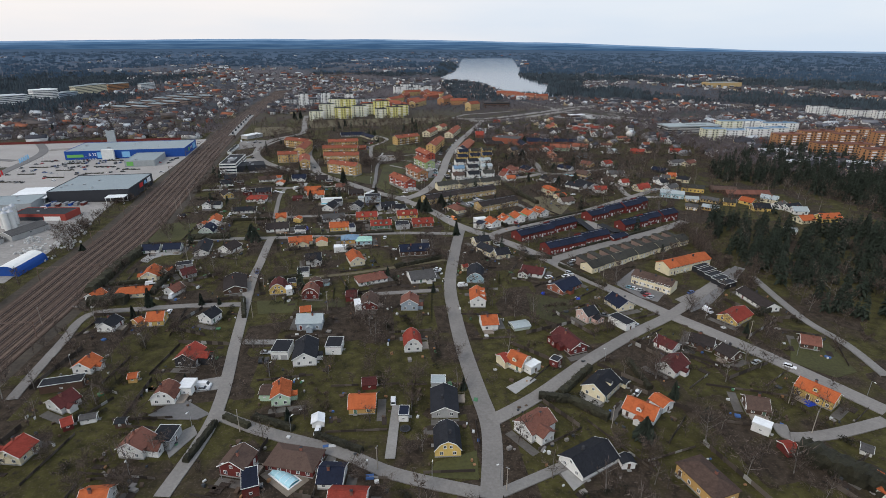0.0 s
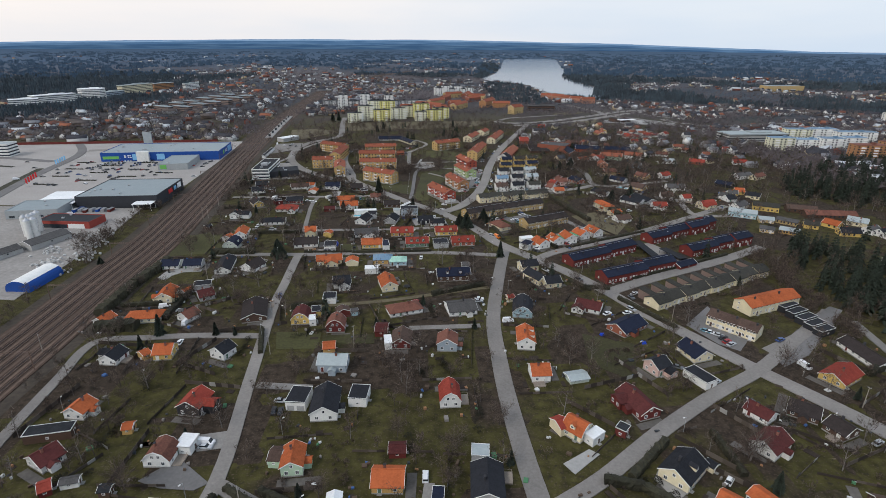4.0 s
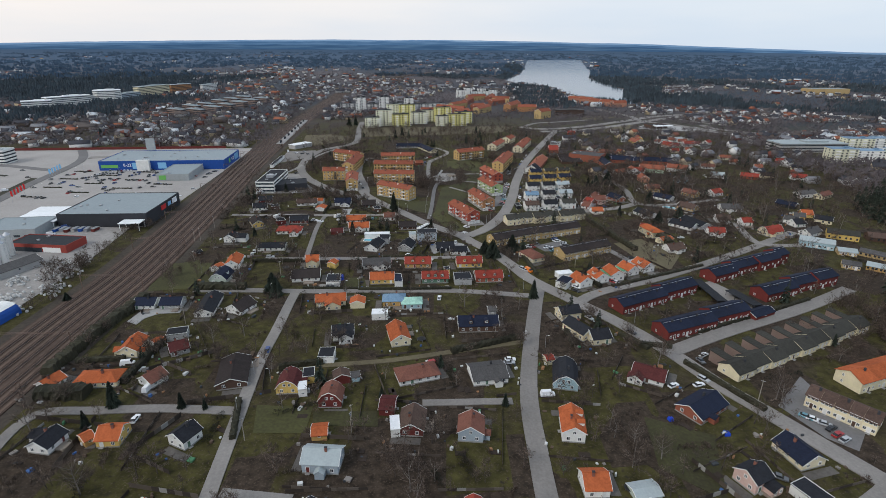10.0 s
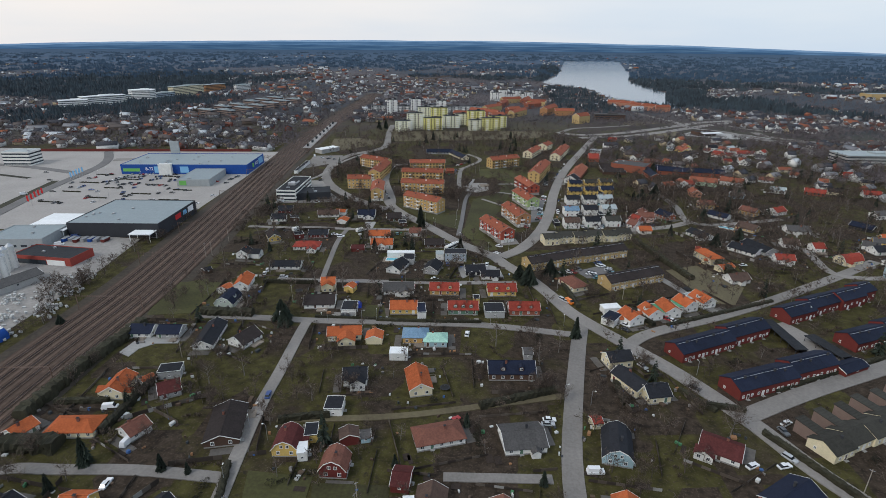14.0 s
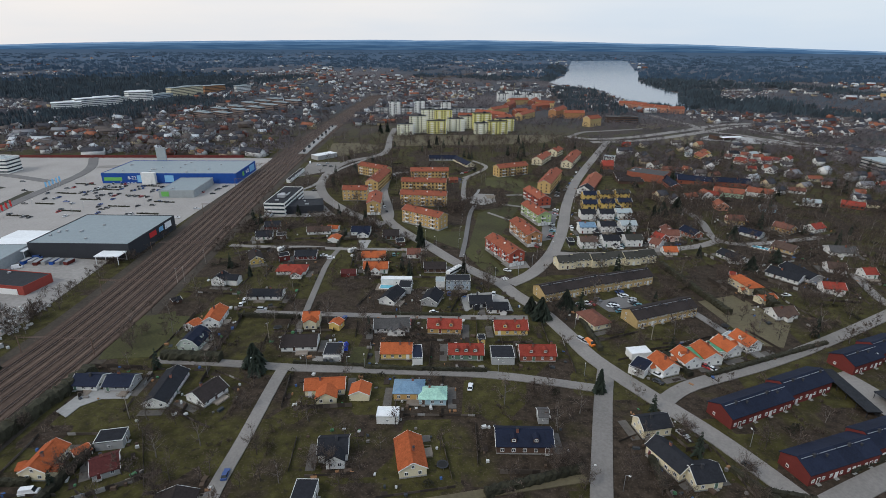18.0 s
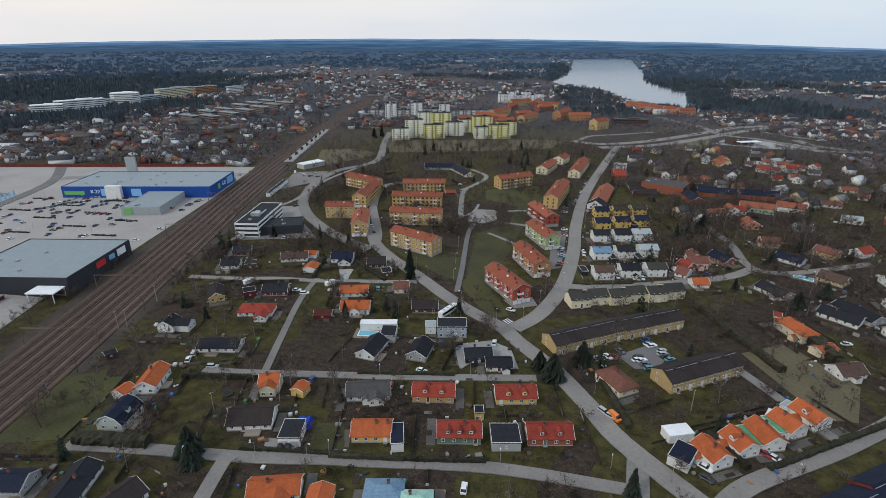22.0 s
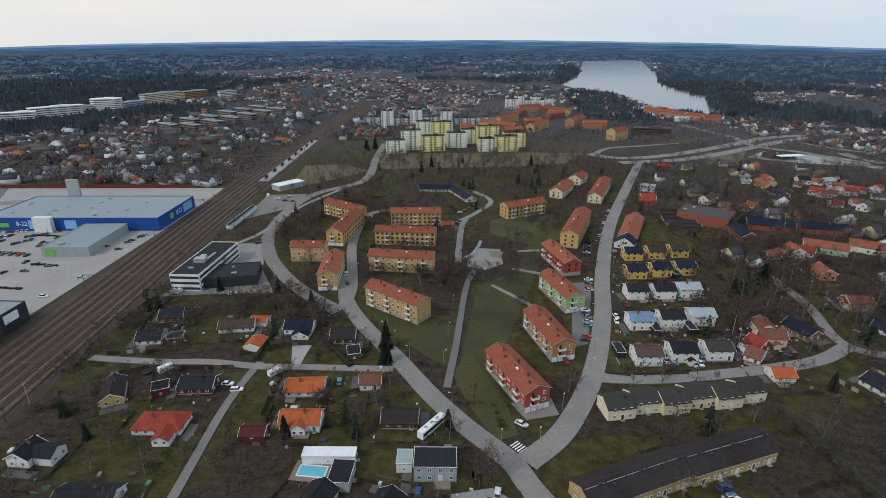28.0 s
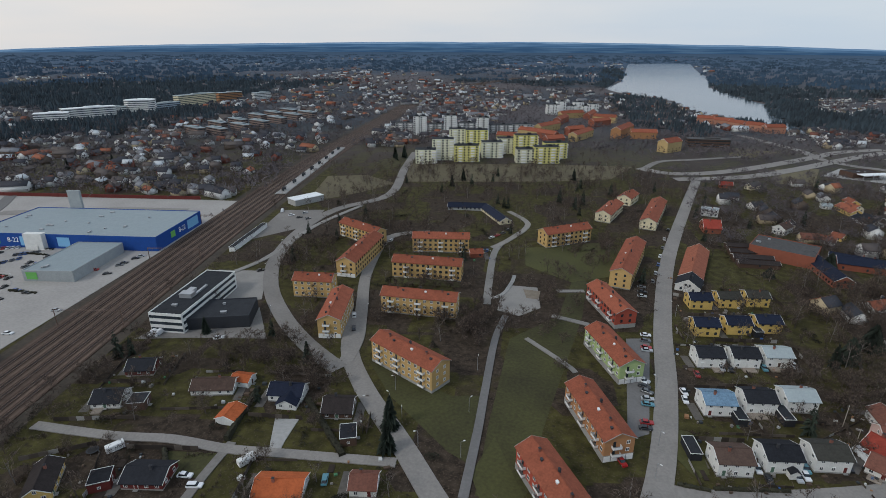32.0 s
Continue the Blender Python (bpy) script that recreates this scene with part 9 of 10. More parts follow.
# parking rows before the halls: bay lines, planted islands, lamp posts and cars
lines, u, w = Build(), Vector((0.996, 0.09)), Vector((-0.09, 0.996))
q = random.Random(21)
PAINTS = ["black", "silver", "grey", "white", "red", "blue", "black", "grey"]
for row in range(7):
    o = Vector((-290 - 3 * row, 478)) + w * 15 * row
    for k in range(46):
        p = o - u * 2.6 * k
        if not under_hall(p.x, p.y):
            lines.box(p.x, p.y, 0.075, 0.16, 10.0, 0.02, 0, math.atan2(u.y, u.x))
            for side in (-1, 1):
                if q.random() < (0.16 if row in (3, 4) else 0.045):
                    c = p + u * 1.3 + w * 2.7 * side
                    car(c.x, c.y, 95 + q.choice((0, 180)), q.choice(PAINTS))
    for k in (0, 1, 2, 3):
        p = o - u * (8 + 31 * k)
        if k % 2 == row % 2 or under_hall(p.x, p.y):
            continue
        isle = thing("planted_island", p.x, p.y, 5, "kerbed island with low dark hedge on the car park", "traffic island", "car park islands")
        kerb, low = Build(), Build()
        kerb.box(0, 0, 0, 19, 1.7, 0.2)
        for i in range(46):
            low.box(q.uniform(-8.8, 8.8), q.gauss(0, 0.25), 0.15, q.uniform(0.6, 1.4), q.uniform(0.6, 1.0), q.uniform(0.4, 1.0), 0, q.uniform(0, 3))
        part("kerb", kerb, YARD, isle)
        part("low_hedge", low, HEDGE, isle)
    for k in (0, 1, 2):
        p = o - u * (22 + 42 * k) + w * 7
        if not under_hall(p.x, p.y):
            street_lamp(p.x, p.y, 0, 9.0)
tagged(new("parking_lines", lines.mesh("parking_lines", PAINT)), "white parking bay lines on asphalt", "road markings", kind="stuff")

# access roads, banners and containers of the shopping area
road("access_road", [(-390, 405), (-425, 500), (-455, 600), (-500, 660)], 9, ASPHALT_DARK, "asphalt access road between the car parks")
road("access_road", [(-455, 560), (-540, 575), (-640, 570)], 8, ASPHALT_DARK, "asphalt access road between the car parks")
area("planted_strip", [(-404, 430), (-440, 530), (-446, 528), (-412, 428)], HEDGE, "low dark hedge strip beside the access road", z=0.06)
area("planted_strip", [(-470, 455), (-560, 470), (-560, 462), (-470, 448)], HEDGE, "low dark hedge strip on the car park", z=0.06)
area("planted_strip", [(-470, 495), (-570, 512), (-570, 505), (-470, 489)], HEDGE, "low dark hedge strip on the car park", z=0.06)
area("planted_strip", [(-475, 535), (-560, 548), (-560, 543), (-475, 530)], HEDGE, "low dark hedge strip on the car park", z=0.06)


def banner(x, y, mat, words):
    root = thing("banner_pole", x, y, 20, words, "flag", "banner poles")
    p, f = Build(), Build()
    p.rod((0, 0, 0), (0, 0, 10), 0.09, 0.05, 6)
    f.box(0.75, 0, 5.6, 1.4, 0.05, 4.2)
    f.box(1.0, 0.05, 5.2, 0.8, 0.05, 0.5)
    part("pole", p, METAL, root)
    part("flag_cloth", f, mat, root)


for k in range(5):
    banner(-392 - 2.4 * k, 452 + 5.5 * k, RED_SIGN, "tall pole with a red banner by the car park")
    banner(-424 - 1.6 * k, 526 + 5 * k, PALE_SIGN, "tall pole with a pale blue banner by the car park")


def container(x, y, turn, colour, words):
    root = thing("skip_container", x, y, turn, words, "container", "yard containers")
    b, rim = Build(), Build()
    b.prism([(-0.95, 0.1), (0.95, 0.1), (1.2, 0.9), (1.2, 2.2), (-1.2, 2.2), (-1.2, 0.9)], -3.0, 3.0)
    rim.box(0, 0, 2.2, 6.2, 2.6, 0.16)
    part("body", b, colour, root)
    part("lid", rim, METAL, root)


for k, (x, y) in enumerate(((-306, 396), (-302, 397), (-298, 396), (-294, 398), (-290, 399), (-286, 399), (-281, 400), (-330, 388), (-338, 381), (-346, 385), (-320, 384))):
    container(x, y, 95 + 5 * (k % 3), (MATS["wall_store_blue"], METAL, MATS["wall_red"], MATS["wall_concrete"])[k % 4], "steel skip container in a service yard")

# a wide hall in the eastern woods
hall(818, 1634, 10, 103, 40, 14, "tan", "store", "wide tan hall among dark woods")

# filling station by the junction
station = hall(221, 948, 24, 30, 16, 5, "brown", "dark_brown", "brown-roofed filling station shop beside the junction")
fc = Build()
fc.box(0, 0, 4.6, 30, 9, 0.7)
for px in (-11, 0, 11):
    fc.box(px, 0, 0, 0.5, 0.5, 4.6)
part("forecourt_canopy", fc, MATS["roof_white"], station, "white canopy over the pumps", pose(2, -14, 0))

# crossing stripes at the square
stripes = thing("zebra_crossing", *CROSSING, -38, "white zebra crossing on grey asphalt", "road marking", z=0.0)
for k in range(7):
    s = Build()
    s.box(-3.0 + k * 1.0, 0, 0.165, 0.5, 3.6, 0.012)
    part("stripe", s, PAINT, stripes)
stripes2 = copy_thing(stripes, pose(*CROSSING2, 0, 0, 0, -12))

# ---- trees ----
index_taken()
rnd = random.Random(11)
VARIANTS = [bare_tree(k, h, s, 11, 880, 1.0) for k, h, s in ((1, 9, 3.6), (2, 11, 4.0), (3, 7, 3.2), (4, 13, 3.9), (5, 9, 4.4))]
JOINED = [bare_tree(k, h, s, 4, 132, 2.4, 3) for k, h, s in ((1, 9, 3.4), (2, 11, 3.6), (3, 7, 3.2), (4, 13, 3.8), (5, 8, 3.8))]
TREE_MESH = [(t.mesh("trunk", BIRCH if i == 3 else BARK), c.mesh("crown", TWIG)) for i, (t, c) in enumerate(VARIANTS)]
WORDS = ["bare grey-brown garden tree in early spring", "tall bare broadleaf tree beside a garden", "small bare fruit tree on a lawn", "tall bare birch with a pale trunk", "wide bare tree with fine brown twigs"]


def tree_thing(x, y, k, size, turn):
    root = thing("bare_tree", x, y, turn, WORDS[k], "tree", "bare garden trees")
    part("trunk", TREE_MESH[k][0], (), root, "", Matrix.Scale(size, 4))
    part("crown", TREE_MESH[k][1], (), root, "", Matrix.Scale(size, 4))


def spots(count, xs, ys, gap, test=None):
    out, tries = [], 0
    while len(out) < count and tries < count * 12:
        tries += 1
        x, y = rnd.uniform(*xs), rnd.uniform(*ys)
        if is_free(x, y, gap) and (test is None or test(x, y)):
            out.append((x, y))
    return out


WOOD = [(187, 366), (176, 314), (172, 285), (180, 250), (184, 219), (330, 219), (420, 500), (420, 580), (310, 500), (240, 452)]
BARE_WOOD = [(60, 517), (84, 532), (146, 555), (173, 767), (88, 749), (75, 640)]
WOOD_BACK = [(256, 487), (275, 545), (330, 590), (420, 650), (510, 560), (440, 420), (330, 400), (300, 470)]
WEST = lambda x, y: x < -168 - (y - 90) * 0.165 - 20
EAST = lambda x, y: not WEST(x, y)
ESTATE = [(175, 372), (235, 345), (330, 345), (330, 470), (262, 500), (175, 490)]
in_wood = lambda x, y: inside(x, y, WOOD) and not inside(x, y, ESTATE)
GREEN = [(-70, 440), (-10, 470), (0, 560), (-15, 650), (-60, 660), (-90, 560), (-90, 500)]
garden = lambda x, y: EAST(x, y) and not in_wood(x, y) and not inside(x, y, GREEN)

# the trees that the flight passes nearest, each a thing
near = spots(165, (-190, 150), (110, 470), 0.3, garden)
for x, y in near:
    tree_thing(x, y, rnd.choice((0, 0, 1, 2, 2, 3, 4)), rnd.uniform(0.65, 1.15), rnd.uniform(0, 360))
# the rest of the gardens and woods
for k, (t, c) in enumerate(JOINED):
    pl = [(x, y, 0, rnd.uniform(0.55, 1.15), rnd.uniform(0, 6.3)) for x, y in spots(420, (-250, 330), (95, 900), 0.0, garden)]
    pl += [(x, y, 0, rnd.uniform(0.75, 1.2), rnd.uniform(0, 6.3)) for x, y in spots(42, (35, 180), (500, 770), 0.0, lambda x, y: inside(x, y, BARE_WOOD))]
    pl += [(x, y, 0, rnd.uniform(0.75, 1.15), rnd.uniform(0, 6.3)) for x, y in spots(16, (85, 165), (455, 615), 0.0, lambda x, y: inside(x, y, [(90, 455), (97, 544), (161, 611), (150, 520)]))]
    pl += [(x, y, 0, rnd.uniform(0.6, 1.1), rnd.uniform(0, 6.3)) for x, y in spots(170, (-1000, -300), (680, 1300), 0.0, WEST)]
    pl += [(x, y, 0, rnd.uniform(0.7, 1.15), rnd.uniform(0, 6.3)) for x, y in spots(190, (140, 440), (210, 640), 0.0, lambda x, y: not inside(x, y, ESTATE))]
    pl += [(x, y, 0, rnd.uniform(0.7, 1.2), rnd.uniform(0, 6.3)) for x, y in spots(70, (55, 330), (400, 760), 0.0)]
    pl += [(x, y, 0, rnd.uniform(0.6, 1.1), rnd.uniform(0, 6.3)) for x, y in spots(70, (-300, 60), (600, 1000), 0.0, EAST)]
    pl += [(x, y, 0, rnd.uniform(0.5, 0.9), rnd.uniform(0, 6.3)) for x, y in spots(26, (-262, -200), (110, 470), -2.0, lambda x, y: -40 < x + 162 + (y - 90) * 0.18 < -28)]
    for name, b, mat in (("tree_trunks", t, BIRCH if k == 3 else BARK), ("tree_crowns", c, TWIG)):
        V, F = arrays(b)
        scatter(name, V, F, pl, mat, "bare trunks and limbs of many garden trees" if b is t else "fine bare twigs of many garden trees", "trees")


# brown thickets round the flats, the school and the edges of the woods
THICKETS = [
    (34, [(-186, 503), (-173, 492), (-131, 504), (-133, 521), (-152, 532), (-162, 513)]),
    (46, [(-215, 612), (-197, 647), (-173, 603), (-191, 588), (-172, 553), (-186, 564)]),
    (40, [(-121, 538), (-130, 551), (-86, 548), (-79, 539), (-71, 533), (-76, 560), (-118, 561)]),
    (16, [(-130, 584), (-95, 594), (-93, 587), (-127, 577)]),
    (34, [(-101, 588), (-86, 618), (-53, 606), (-51, 567), (-67, 535), (-86, 535)]),
    (150, [(40, 513), (46, 567), (60, 619), (95, 680), (139, 693), (120, 600), (59, 498), (54, 502)]),
    (30, [(-46, 678), (-15, 693), (-16, 643), (-38, 637)]),
    (26, [(-58, 636), (-35, 629), (-29, 556), (-38, 520), (-48, 540)]),
    (90, [(161, 356), (177, 334), (165, 300), (166, 258), (150, 232), (155, 290)]),
    (130, [(-226, 800), (-196, 879), (-57, 921), (16, 951), (18, 847), (-30, 720), (-74, 760), (-120, 770), (-190, 700)]),
    (30, [(-160, 500), (-128, 478), (-112, 486), (-118, 510), (-140, 505)]),
    (36, [(-236, 430), (-216, 520), (-196, 500), (-172, 490), (-168, 470), (-205, 430)]),
    (26, [(-243, 308), (-240, 340), (-256, 366), (-264, 352), (-250, 308)]),
    (40, [(-150, 690), (-196, 690), (-150, 620), (-130, 660)]),
]
t, c = bare_tree(12, 8.5, 3.9, 5, 250, 2.3, 3)
pl = []
for count, outline in THICKETS:
    xs, ys = [p[0] for p in outline], [p[1] for p in outline]
    pl += [(x, y, 0, rnd.uniform(0.55, 1.1), rnd.uniform(0, 6.3)) for x, y in spots(count, (min(xs), max(xs)), (min(ys), max(ys)), -1.0, lambda x, y: inside(x, y, outline))]
for name, b, mat in (("thicket_trunks", t, BARK), ("thicket_crowns", c, TWIG)):
    V, F = arrays(b)
    scatter(name, V, F, pl, mat, "trunks of bare trees standing close" if b is t else "brown bare crowns of trees standing close", "trees")


def shrub_rows(count, xs, ys, test):
    """Brush in rows along plot edges, thinning at their ends."""
    out = []
    for x, y in spots(count, xs, ys, 0.0, test):
        a = radians(rnd.choice((10, 100, 30, 120))) + rnd.gauss(0, 0.1)
        for k in range(rnd.randrange(3, 13)):
            px, py = x + math.cos(a) * k * 1.5 + rnd.gauss(0, 0.5), y + math.sin(a) * k * 1.5 + rnd.gauss(0, 0.5)
            if is_free(px, py, 0.0):
                out.append((px, py, 0, rnd.uniform(0.5, 1.35), rnd.uniform(0, 6.3)))
    return out


V, F = arrays(shrub(3, 1.7, 1.3, 50))
scatter("shrubs", V, F, shrub_rows(460, (-230, 260), (95, 760), garden), TWIG, "low bare shrubs and brush in the gardens", "shrubs")
V, F = arrays(shrub(5, 1.7, 1.5, 75, True))
scatter("evergreen_shrubs", V, F, shrub_rows(130, (-230, 260), (95, 760), garden), HEDGE, "low evergreen shrubs in the gardens", "shrubs")
for k in (1, 2):
    t, c = conifer(20 + k, 16, 3.4, 9, 9)
    V, F = arrays(t, c)
    pl = [(x, y, 0, rnd.uniform(0.6, 1.2), rnd.uniform(0, 6.3)) for x, y in spots(320, (150, 430), (215, 590), 0.0, in_wood)]
    pl += [(x, y, 0, rnd.uniform(0.6, 1.2), rnd.uniform(0, 6.3)) for x, y in spots(260, (250, 520), (390, 660), 0.0, lambda x, y: inside(x, y, WOOD_BACK))]
    pl += [(x, y, 0, rnd.uniform(0.5, 0.9), rnd.uniform(0, 6.3)) for x, y in spots(45, (-250, 330), (250, 900), 1.0, garden)]
    scatter("spruce_wood", V, F, pl, NEEDLE, "dense dark spruce wood", "trees")

# ---- garden fences, beds, drives and clutter ----
CLUTTER = island_surface("garden_clutter", [(0.0, (0.55, 0.55, 0.53)), (0.2, (0.10, 0.07, 0.05)), (0.45, (0.22, 0.20, 0.18)), (0.62, (0.05, 0.055, 0.06)), (0.78, (0.30, 0.16, 0.08)), (0.88, (0.06, 0.12, 0.28)), (0.94, (0.08, 0.20, 0.10))])
FENCE = island_surface("fence_boards", [(0.0, (0.045, 0.036, 0.029)), (0.45, (0.085, 0.068, 0.054)), (0.75, (0.12, 0.10, 0.082)), (0.94, (0.30, 0.29, 0.27))])
BED = surface("garden_bed_soil", (0.036, 0.026, 0.020), rough=0.95, vary=0.4, grain=1.5)
DRIVE = surface("worn_drive", (0.135, 0.122, 0.108), rough=0.95, vary=0.25, grain=0.9, patch=0.12)
fences, beds, drives, bits = Build(), Build(), Build(), Build()
q = random.Random(77)
for hx, hy, turn, L, W in HOUSES:
    if hy > 640 or hx > 215 or hx < -250:
        continue
    a = radians(turn)
    cu, su = math.cos(a), math.sin(a)
    at = lambda px, py: (hx + px * cu - py * su, hy + px * su + py * cu)
    # one or two plot boundaries
    for side in q.sample((0, 1, 2, 3), 2):
        off = (L if side < 2 else W) / 2 + q.uniform(5.5, 9)
        run = q.uniform(7, 15)
        k = int(run / 1.2)
        tall = q.choice((0.9, 1.1, 1.7))
        for i in range(k):
            f = (i + 0.5) / k * 2 - 1
            px, py = (off * (1 if side else -1), f * run) if side < 2 else (f * run, off * (1 if side == 2 else -1))
            wx, wy = at(px, py)
            if is_free(wx, wy, 0.0):
                fences.box(wx, wy, 0.05, 2.35 * run / k * 0.86, 0.07, tall, 0, a + (math.pi / 2 if side < 2 else 0))
    # planting beds
    for i in range(q.randrange(1, 4)):
        wx, wy = at(q.choice((-1, 1)) * (L / 2 + q.uniform(2.5, 6)), q.uniform(-9, 9))
        if is_free(wx, wy, 0.5):
            beds.box(wx, wy, 0.0, q.uniform(1.2, 2.4), q.uniform(2.0, 4.5), 0.22, 0, a)
    # a short worn drive along one side of the house
    s2, dl = q.choice((-1, 1)), q.uniform(8, 13)
    wx, wy = at(s2 * (L / 2 + 2.2), q.uniform(-3, 3))
    drives.box(wx, wy, 0.0, 3.0, dl, 0.09 + 0.004 * q.random(), 0, a)
    # furniture, bins, pots, woodpiles, play things
    for i in range(q.randrange(5, 14)):
        r, b = q.uniform(0.5, 1.0), q.uniform(0, 6.28)
        wx, wy = at((L / 2 + 6 * r) * math.cos(b) + 1.5 * math.copysign(1, math.cos(b)), (W / 2 + 6 * r) * math.sin(b) + 1.5 * math.copysign(1, math.sin(b)))
        big = q.random() < 0.2
        bits.box(wx, wy, 0.05, q.uniform(0.4, 1.2) * (2 if big else 1), q.uniform(0.4, 0.9) * (2 if big else 1), q.uniform(0.3, 1.0), 0, a + q.uniform(-0.4, 0.4))
for name, b, mat, words, cat in (("garden_fences", fences, FENCE, "weathered board fences between garden plots", "fences"), ("garden_beds", beds, BED, "dug-over planting beds in the gardens", "garden beds"),
                                 ("garden_drives", drives, DRIVE, "worn gravel strips beside the houses", "drives"), ("garden_clutter", bits, CLUTTER, "garden furniture, bins, pots and woodpiles", "garden things")):
    tagged(new(name, b.mesh(name, mat)), words, cat, kind="stuff")

# ---- distance: town, woods and brush thinning towards the skyline ----
def clump(seed, n, h, r, pointed):
    """A few spruces or round crowns standing close."""
    q, c = random.Random(seed), Build()
    for k in range(n):
        x, y, hh, w = q.gauss(0, r * 0.5), q.gauss(0, r * 0.5), h * q.uniform(0.5, 1.05), r * q.uniform(0.22, 0.36)
        m = 5
        ring = [(x + w * q.uniform(0.7, 1.2) * math.cos(6.28 * i / m + k), y + w * q.uniform(0.7, 1.2) * math.sin(6.28 * i / m + k), hh * (0.1 if pointed else 0.35)) for i in range(m)]
        top = (x + q.uniform(-0.8, 0.8), y, hh)
        for i in range(m):
            c.face([ring[i], ring[(i + 1) % m], top])
    return c


def brush(seed, n, h, r, fine=1.0):
    """Bare crowns seen from afar: short blades fanning out of rounded heads."""
    q, c = random.Random(seed), Build()
    heads = [Vector((q.gauss(0, r * 0.55), q.gauss(0, r * 0.55), h * q.uniform(0.35, 0.6))) for i in range(4)]
    for k in range(n):
        o = heads[k % 4]
        d = Vector((q.gauss(0, 1), q.gauss(0, 1), q.gauss(0.25, 0.7))).normalized()
        s = o + d * q.uniform(0.2, 1.6)
        e = o + d * h * q.uniform(0.32, 0.52)
        w = d.cross(Vector((q.gauss(0, 1), q.gauss(0, 1), q.gauss(0, 1)))).normalized() * q.uniform(0.35, 0.7) * fine
        c.face([s - w, s + w, e])
    return c


def far_house(w, d, h):
    a, r = Build(), Build()
    a.prism([(-d / 2, 0), (d / 2, 0), (d / 2, h), (0, h + d * 0.32), (-d / 2, h)], -w / 2, w / 2)
    for s in (-1, 1):
        q = [(-w / 2 - 0.4, s * (d / 2 + 0.4), h - 0.1), (w / 2 + 0.4, s * (d / 2 + 0.4), h - 0.1), (w / 2 + 0.4, 0, h + d * 0.36), (-w / 2 - 0.4, 0, h + d * 0.36)]
        r.slab(q if s < 0 else q[::-1], 0.25)
    return a, r


WALLS_FAR = island_surface("far_walls", [(0.0, (0.70, 0.69, 0.66)), (0.46, (0.45, 0.37, 0.24)), (0.58, (0.20, 0.07, 0.05)), (0.70, (0.34, 0.34, 0.34)), (0.86, (0.13, 0.10, 0.08))])
ROOFS_FAR = island_surface("far_roofs", [(0.0, (0.050, 0.050, 0.058)), (0.40, (0.105, 0.088, 0.080)), (0.68, (0.165, 0.070, 0.048)), (0.75, (0.27, 0.10, 0.055)), (0.80, (0.20, 0.20, 0.21)), (0.92, (0.50, 0.52, 0.53))])
# haze is put into both spruce colours, bluer for the farther woods
HAZED_FAR_WOOD = surface("hazed_far_spruce", (0.040, 0.070, 0.108), vary=0.35, grain=0.02, patch=0.004)
HAZED_MID_WOOD = surface("hazed_mid_spruce", (0.036, 0.050, 0.060), vary=0.4, grain=0.05, patch=0.01)
FAR_BRUSH = surface("far_brush", (0.108, 0.092, 0.094), vary=0.4, grain=0.05, patch=0.005)

WOOD_WEST = [(-1069, 1150), (-900, 1180), (-905, 1330), (-860, 1500), (-800, 1560), (-953, 1690), (-1322, 2290), (-1496, 2090), (-1779, 1767), (-1700, 1200)]
WOOD_OFFICES = [(-735, 860), (-725, 908), (-672, 963), (-668, 1036), (-650, 1130), (-640, 1211), (-690, 1290), (-790, 1247), (-795, 1060), (-830, 970)]
WOOD_CAPE = [(34, 1274), (66, 1140), (110, 1130), (135, 1150), (130, 1290), (120, 1420), (110, 1690), (43, 1774), (5, 1766), (-2, 1420)]
WOOD_SPIT = [(-40, 2060), (52, 2095), (72, 2410), (74, 2980), (40, 3800), (-40, 3000)]
ALLOTMENTS = [(489, 1904), (570, 1779), (503, 1620), (400, 1470), (382, 1545)]


def wooded(x, y):
    """How far a place belongs to the woods rather than to the town."""
    d, a = math.hypot(x, y), math.degrees(math.atan2(x, y))
    if inside(x, y, ALLOTMENTS):
        return -0.5
    if inside(x, y, WOOD_WEST) or inside(x, y, WOOD_SPIT):
        return 1.0
    w = noise.fractal(Vector((x * 0.0016, y * 0.0009, 3.1)), 0.8, 2.0, 4) * 1.1
    if d > 3000:
        w += 0.22 + min((d - 3000) / 9000, 0.5)
    if d < 1900:
        w -= 0.35
    if a > 8.5 and d > 1300:
        w += 0.62
    if a < -34 and d > 1500:
        w += 0.35
    return w


in_lake = lambda x, y: inside(x, y, LAKE)


def far_spots(count, near_d, far_d, want, gap=2):
    out, tries = [], 0
    while len(out) < count and tries < count * 15:
        tries += 1
        d = 1.0 / rnd.uniform(1.0 / far_d, 1.0 / near_d)
        a = radians(rnd.uniform(-66, 46))
        x, y = d * math.sin(a), d * math.cos(a)
        if in_lake(x, y) or (x < -340 and d < 1250 and rnd.random() < (0.5 if gap < 5 else 0.75)) or (d < 1500 and not is_free(x, y, gap)) or (d < 1000 and EAST(x, y) and x < 300):
            continue
        if want(x, y):
            u, v, z = bent(x, y)
            out.append((u, v, z, d))
    return out


def shrunk(d):
    """How much less tall a far thing stands on the rising sheet of land."""
    return 1.0 if d < 3000 else (3000 + 1850 * (1 - math.exp(-(d - 3000) / 1850))) / d


def settled(x, y):
    """Houses keep together in estates, with open ground between them."""
    return wooded(x, y) < 0.16 and noise.noise(Vector((x * 0.0042, y * 0.0026, 8.3))) > -0.12


def grove(count, outline):
    xs, ys = [p[0] for p in outline], [p[1] for p in outline]
    return [(x, y) for x, y in spots(count, (min(xs), max(xs)), (min(ys), max(ys)), 0.0, lambda x, y: inside(x, y, outline) and not in_lake(x, y))]


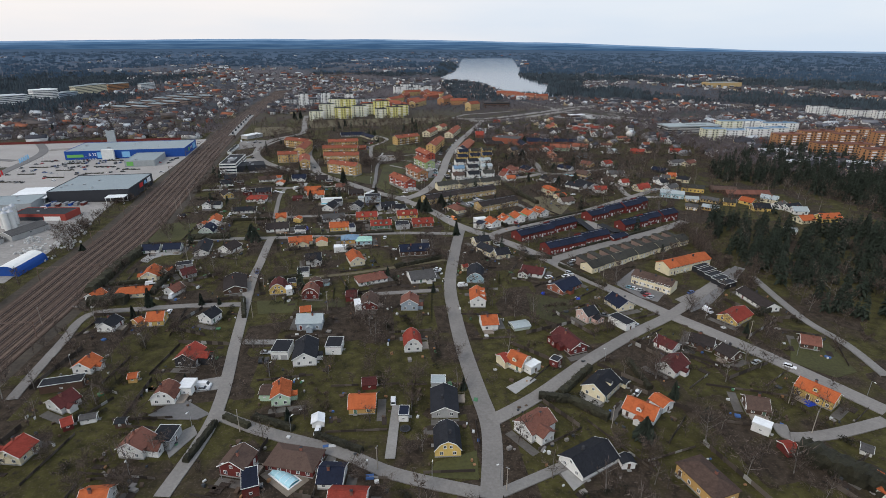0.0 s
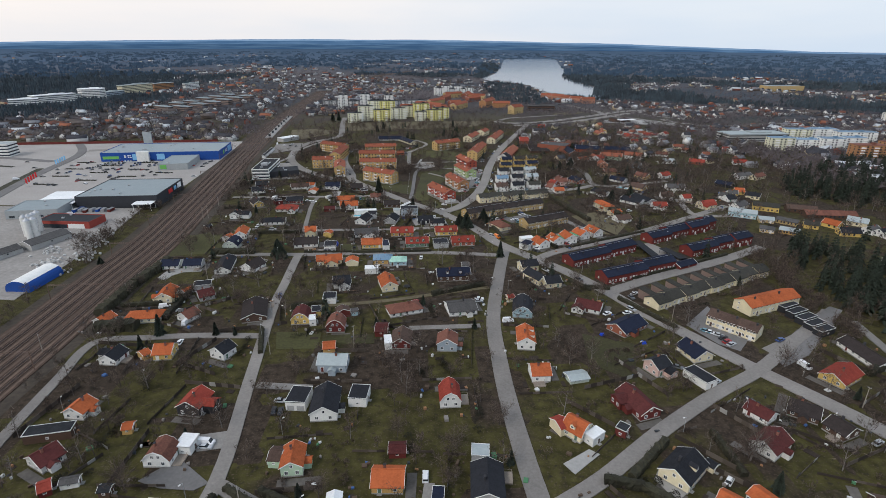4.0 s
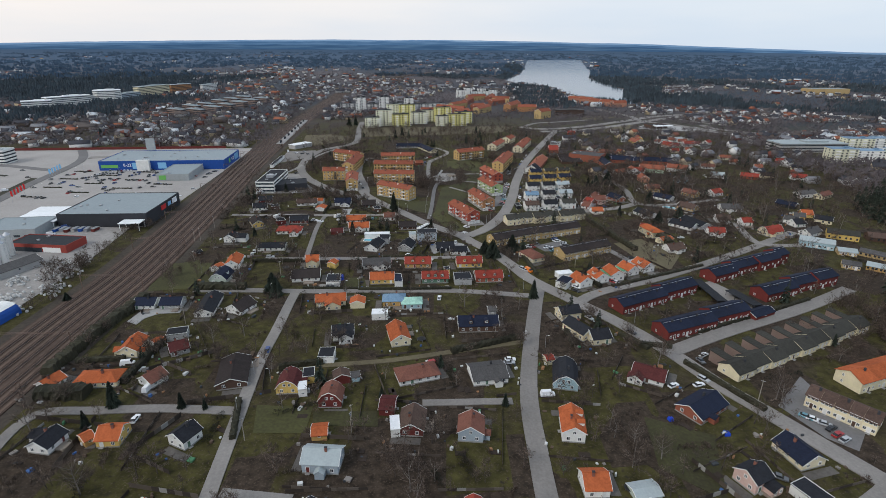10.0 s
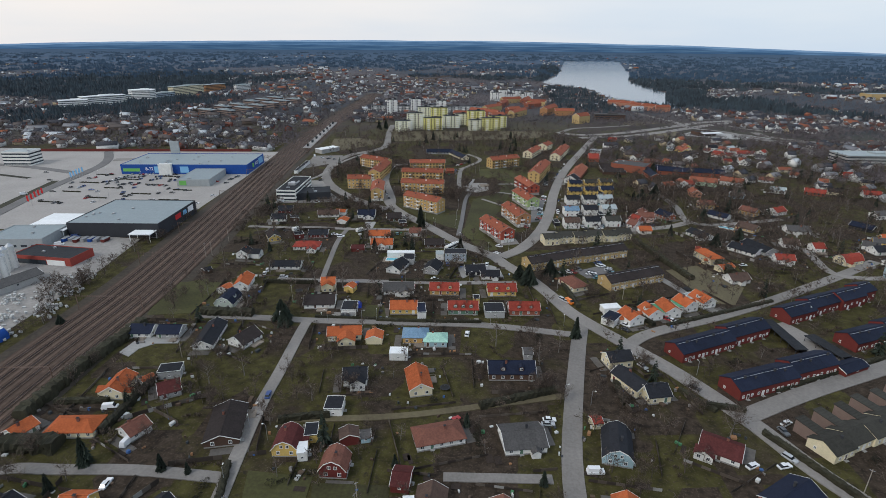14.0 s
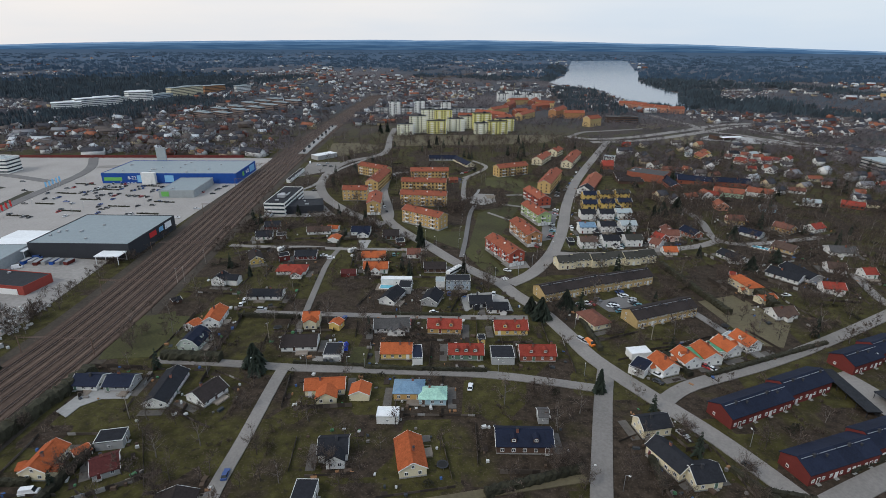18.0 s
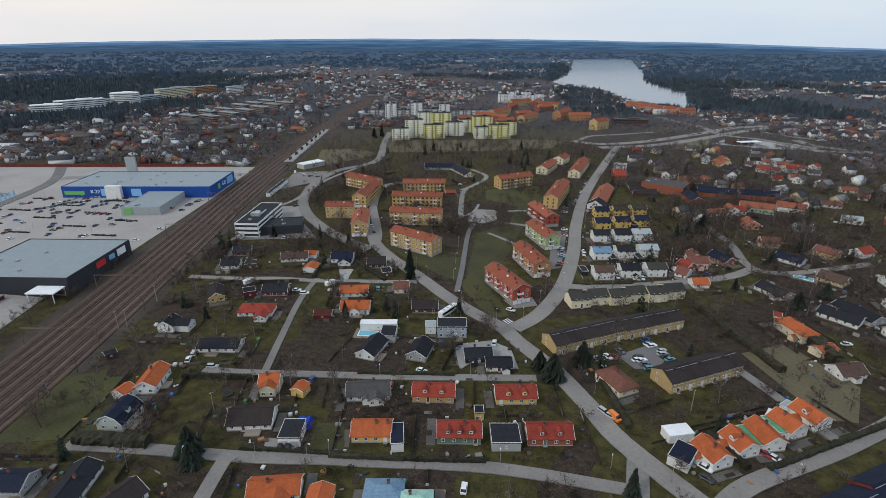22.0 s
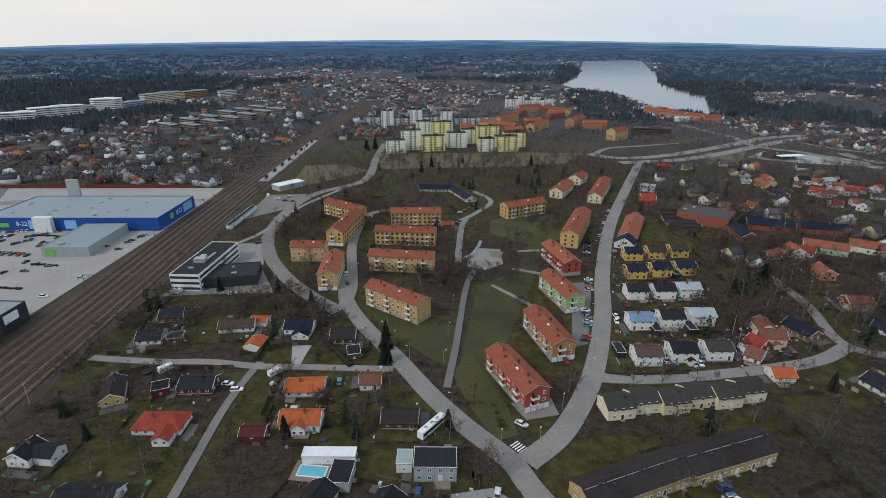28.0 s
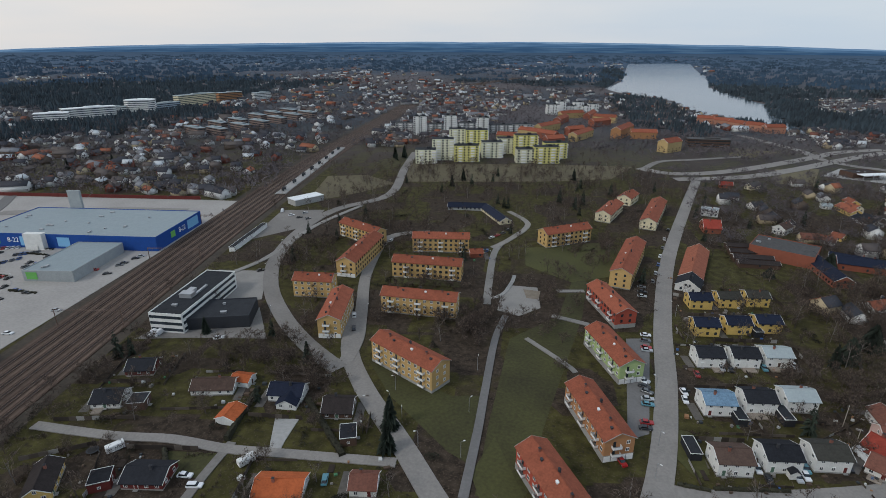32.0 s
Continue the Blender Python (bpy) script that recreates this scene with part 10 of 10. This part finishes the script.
for k in range(3):
    V, F = arrays(clump(30 + k, 8, 15, 13, True))
    pl, mid = [], []
    for x, y, z, d in far_spots(3000, 950, 7500, lambda x, y: wooded(x, y) > 0.10):
        m = rnd.uniform(0.7, 1.1)
        (mid if d < 2300 else pl).append((x, y, z, m * (1 + max(d - 2500, 0) / 5000), rnd.uniform(0, 6.3), m * shrunk(d) * rnd.uniform(0.7, 1.0)))
    for count, outline in ((45, WOOD_OFFICES), (55, WOOD_CAPE), (110, WOOD_WEST), (30, WOOD_SPIT)):
        mid += [(x, y, 0, rnd.uniform(0.7, 1.1), rnd.uniform(0, 6.3), rnd.uniform(0.7, 1.05)) for x, y in grove(count, outline)]
    scatter("spruce_woods", V, F, mid, HAZED_MID_WOOD, "dark spruce woods between the estates, tinted blue for haze", "woods")
    scatter("far_woods", V, F, pl, HAZED_FAR_WOOD, "dark spruce woods tinted haze blue, reaching to the skyline", "woods")
    V, F = arrays(brush(40 + k, 19, 10, 12))
    pl = []
    for x, y, z, d in far_spots(4000, 620, 7000, lambda x, y: wooded(x, y) < 0.3):
        m = rnd.uniform(0.7, 1.2)
        pl.append((x, y, z, m * (1 + max(d - 2500, 0) / 4000), rnd.uniform(0, 6.3), m * shrunk(d)))
    pl += [(x, y, 0, rnd.uniform(0.8, 1.3), rnd.uniform(0, 6.3), rnd.uniform(0.9, 1.3)) for x, y in grove(60, WOOD_OFFICES) + grove(50, WOOD_CAPE)]
    scatter("far_brush", V, F, pl, FAR_BRUSH, "grey-brown bare trees between distant houses", "trees")
V, F = arrays(brush(51, 80, 10, 6, 0.26))
pl = [(x, y, 0, rnd.uniform(0.7, 1.2), rnd.uniform(0, 6.3)) for x, y in spots(520, (45, 420), (660, 930), -2.5)]
pl += [(x, y, 0, rnd.uniform(0.7, 1.1), rnd.uniform(0, 6.3)) for x, y in spots(160, (-900, -330), (690, 1050), -2.0, WEST)]
scatter("garden_thickets", V, F, pl, FAR_BRUSH, "grey-brown bare crowns over the gardens of an estate", "trees")
for k, (w, d, h) in enumerate(((11, 8, 3.4), (9, 9, 5.2), (22, 10, 5.5))):
    a, r = far_house(w, d, h)
    pl = [(x, y, z, 1.0 if e < 3000 else 1.25, rnd.choice((0.2, 1.77, 0.5, -0.3)), shrunk(e)) for x, y, z, e in far_spots((1500, 1150, 380)[k], 640, 6500, settled, 8)]
    pl += [(x, y, 0, 1.0, rnd.choice((0.2, 1.77, 0.5)), 1.0) for x, y in spots((60, 70, 3)[k], (-900, -360), (700, 1000), 7, lambda x, y: WEST(x, y) and not inside(x, y, WOOD_OFFICES))]
    pl += [(x, y, 0, 1.0, rnd.choice((0.1, 1.6, 0.6)), 1.0) for x, y in spots((26, 20, 0)[k], (70, 330), (600, 900), 9)]
    if k == 0:
        pl += [(x, y, 0, rnd.uniform(0.4, 0.7), rnd.choice((0.2, 1.77)), 0.6) for x, y in grove(110, ALLOTMENTS)]
    V, F = arrays(a)
    scatter("far_house_walls", V, F, pl, WALLS_FAR, "walls of many small distant houses", "houses")
    V, F = arrays(r)
    scatter("far_house_roofs", V, F, pl, ROOFS_FAR, "roofs of many small distant houses", "houses")

# the small panes of remote houses
for owner, panes in list(PANES.values()):
    tagged(part("glazing", panes, PANE, owner), kind="stuff")
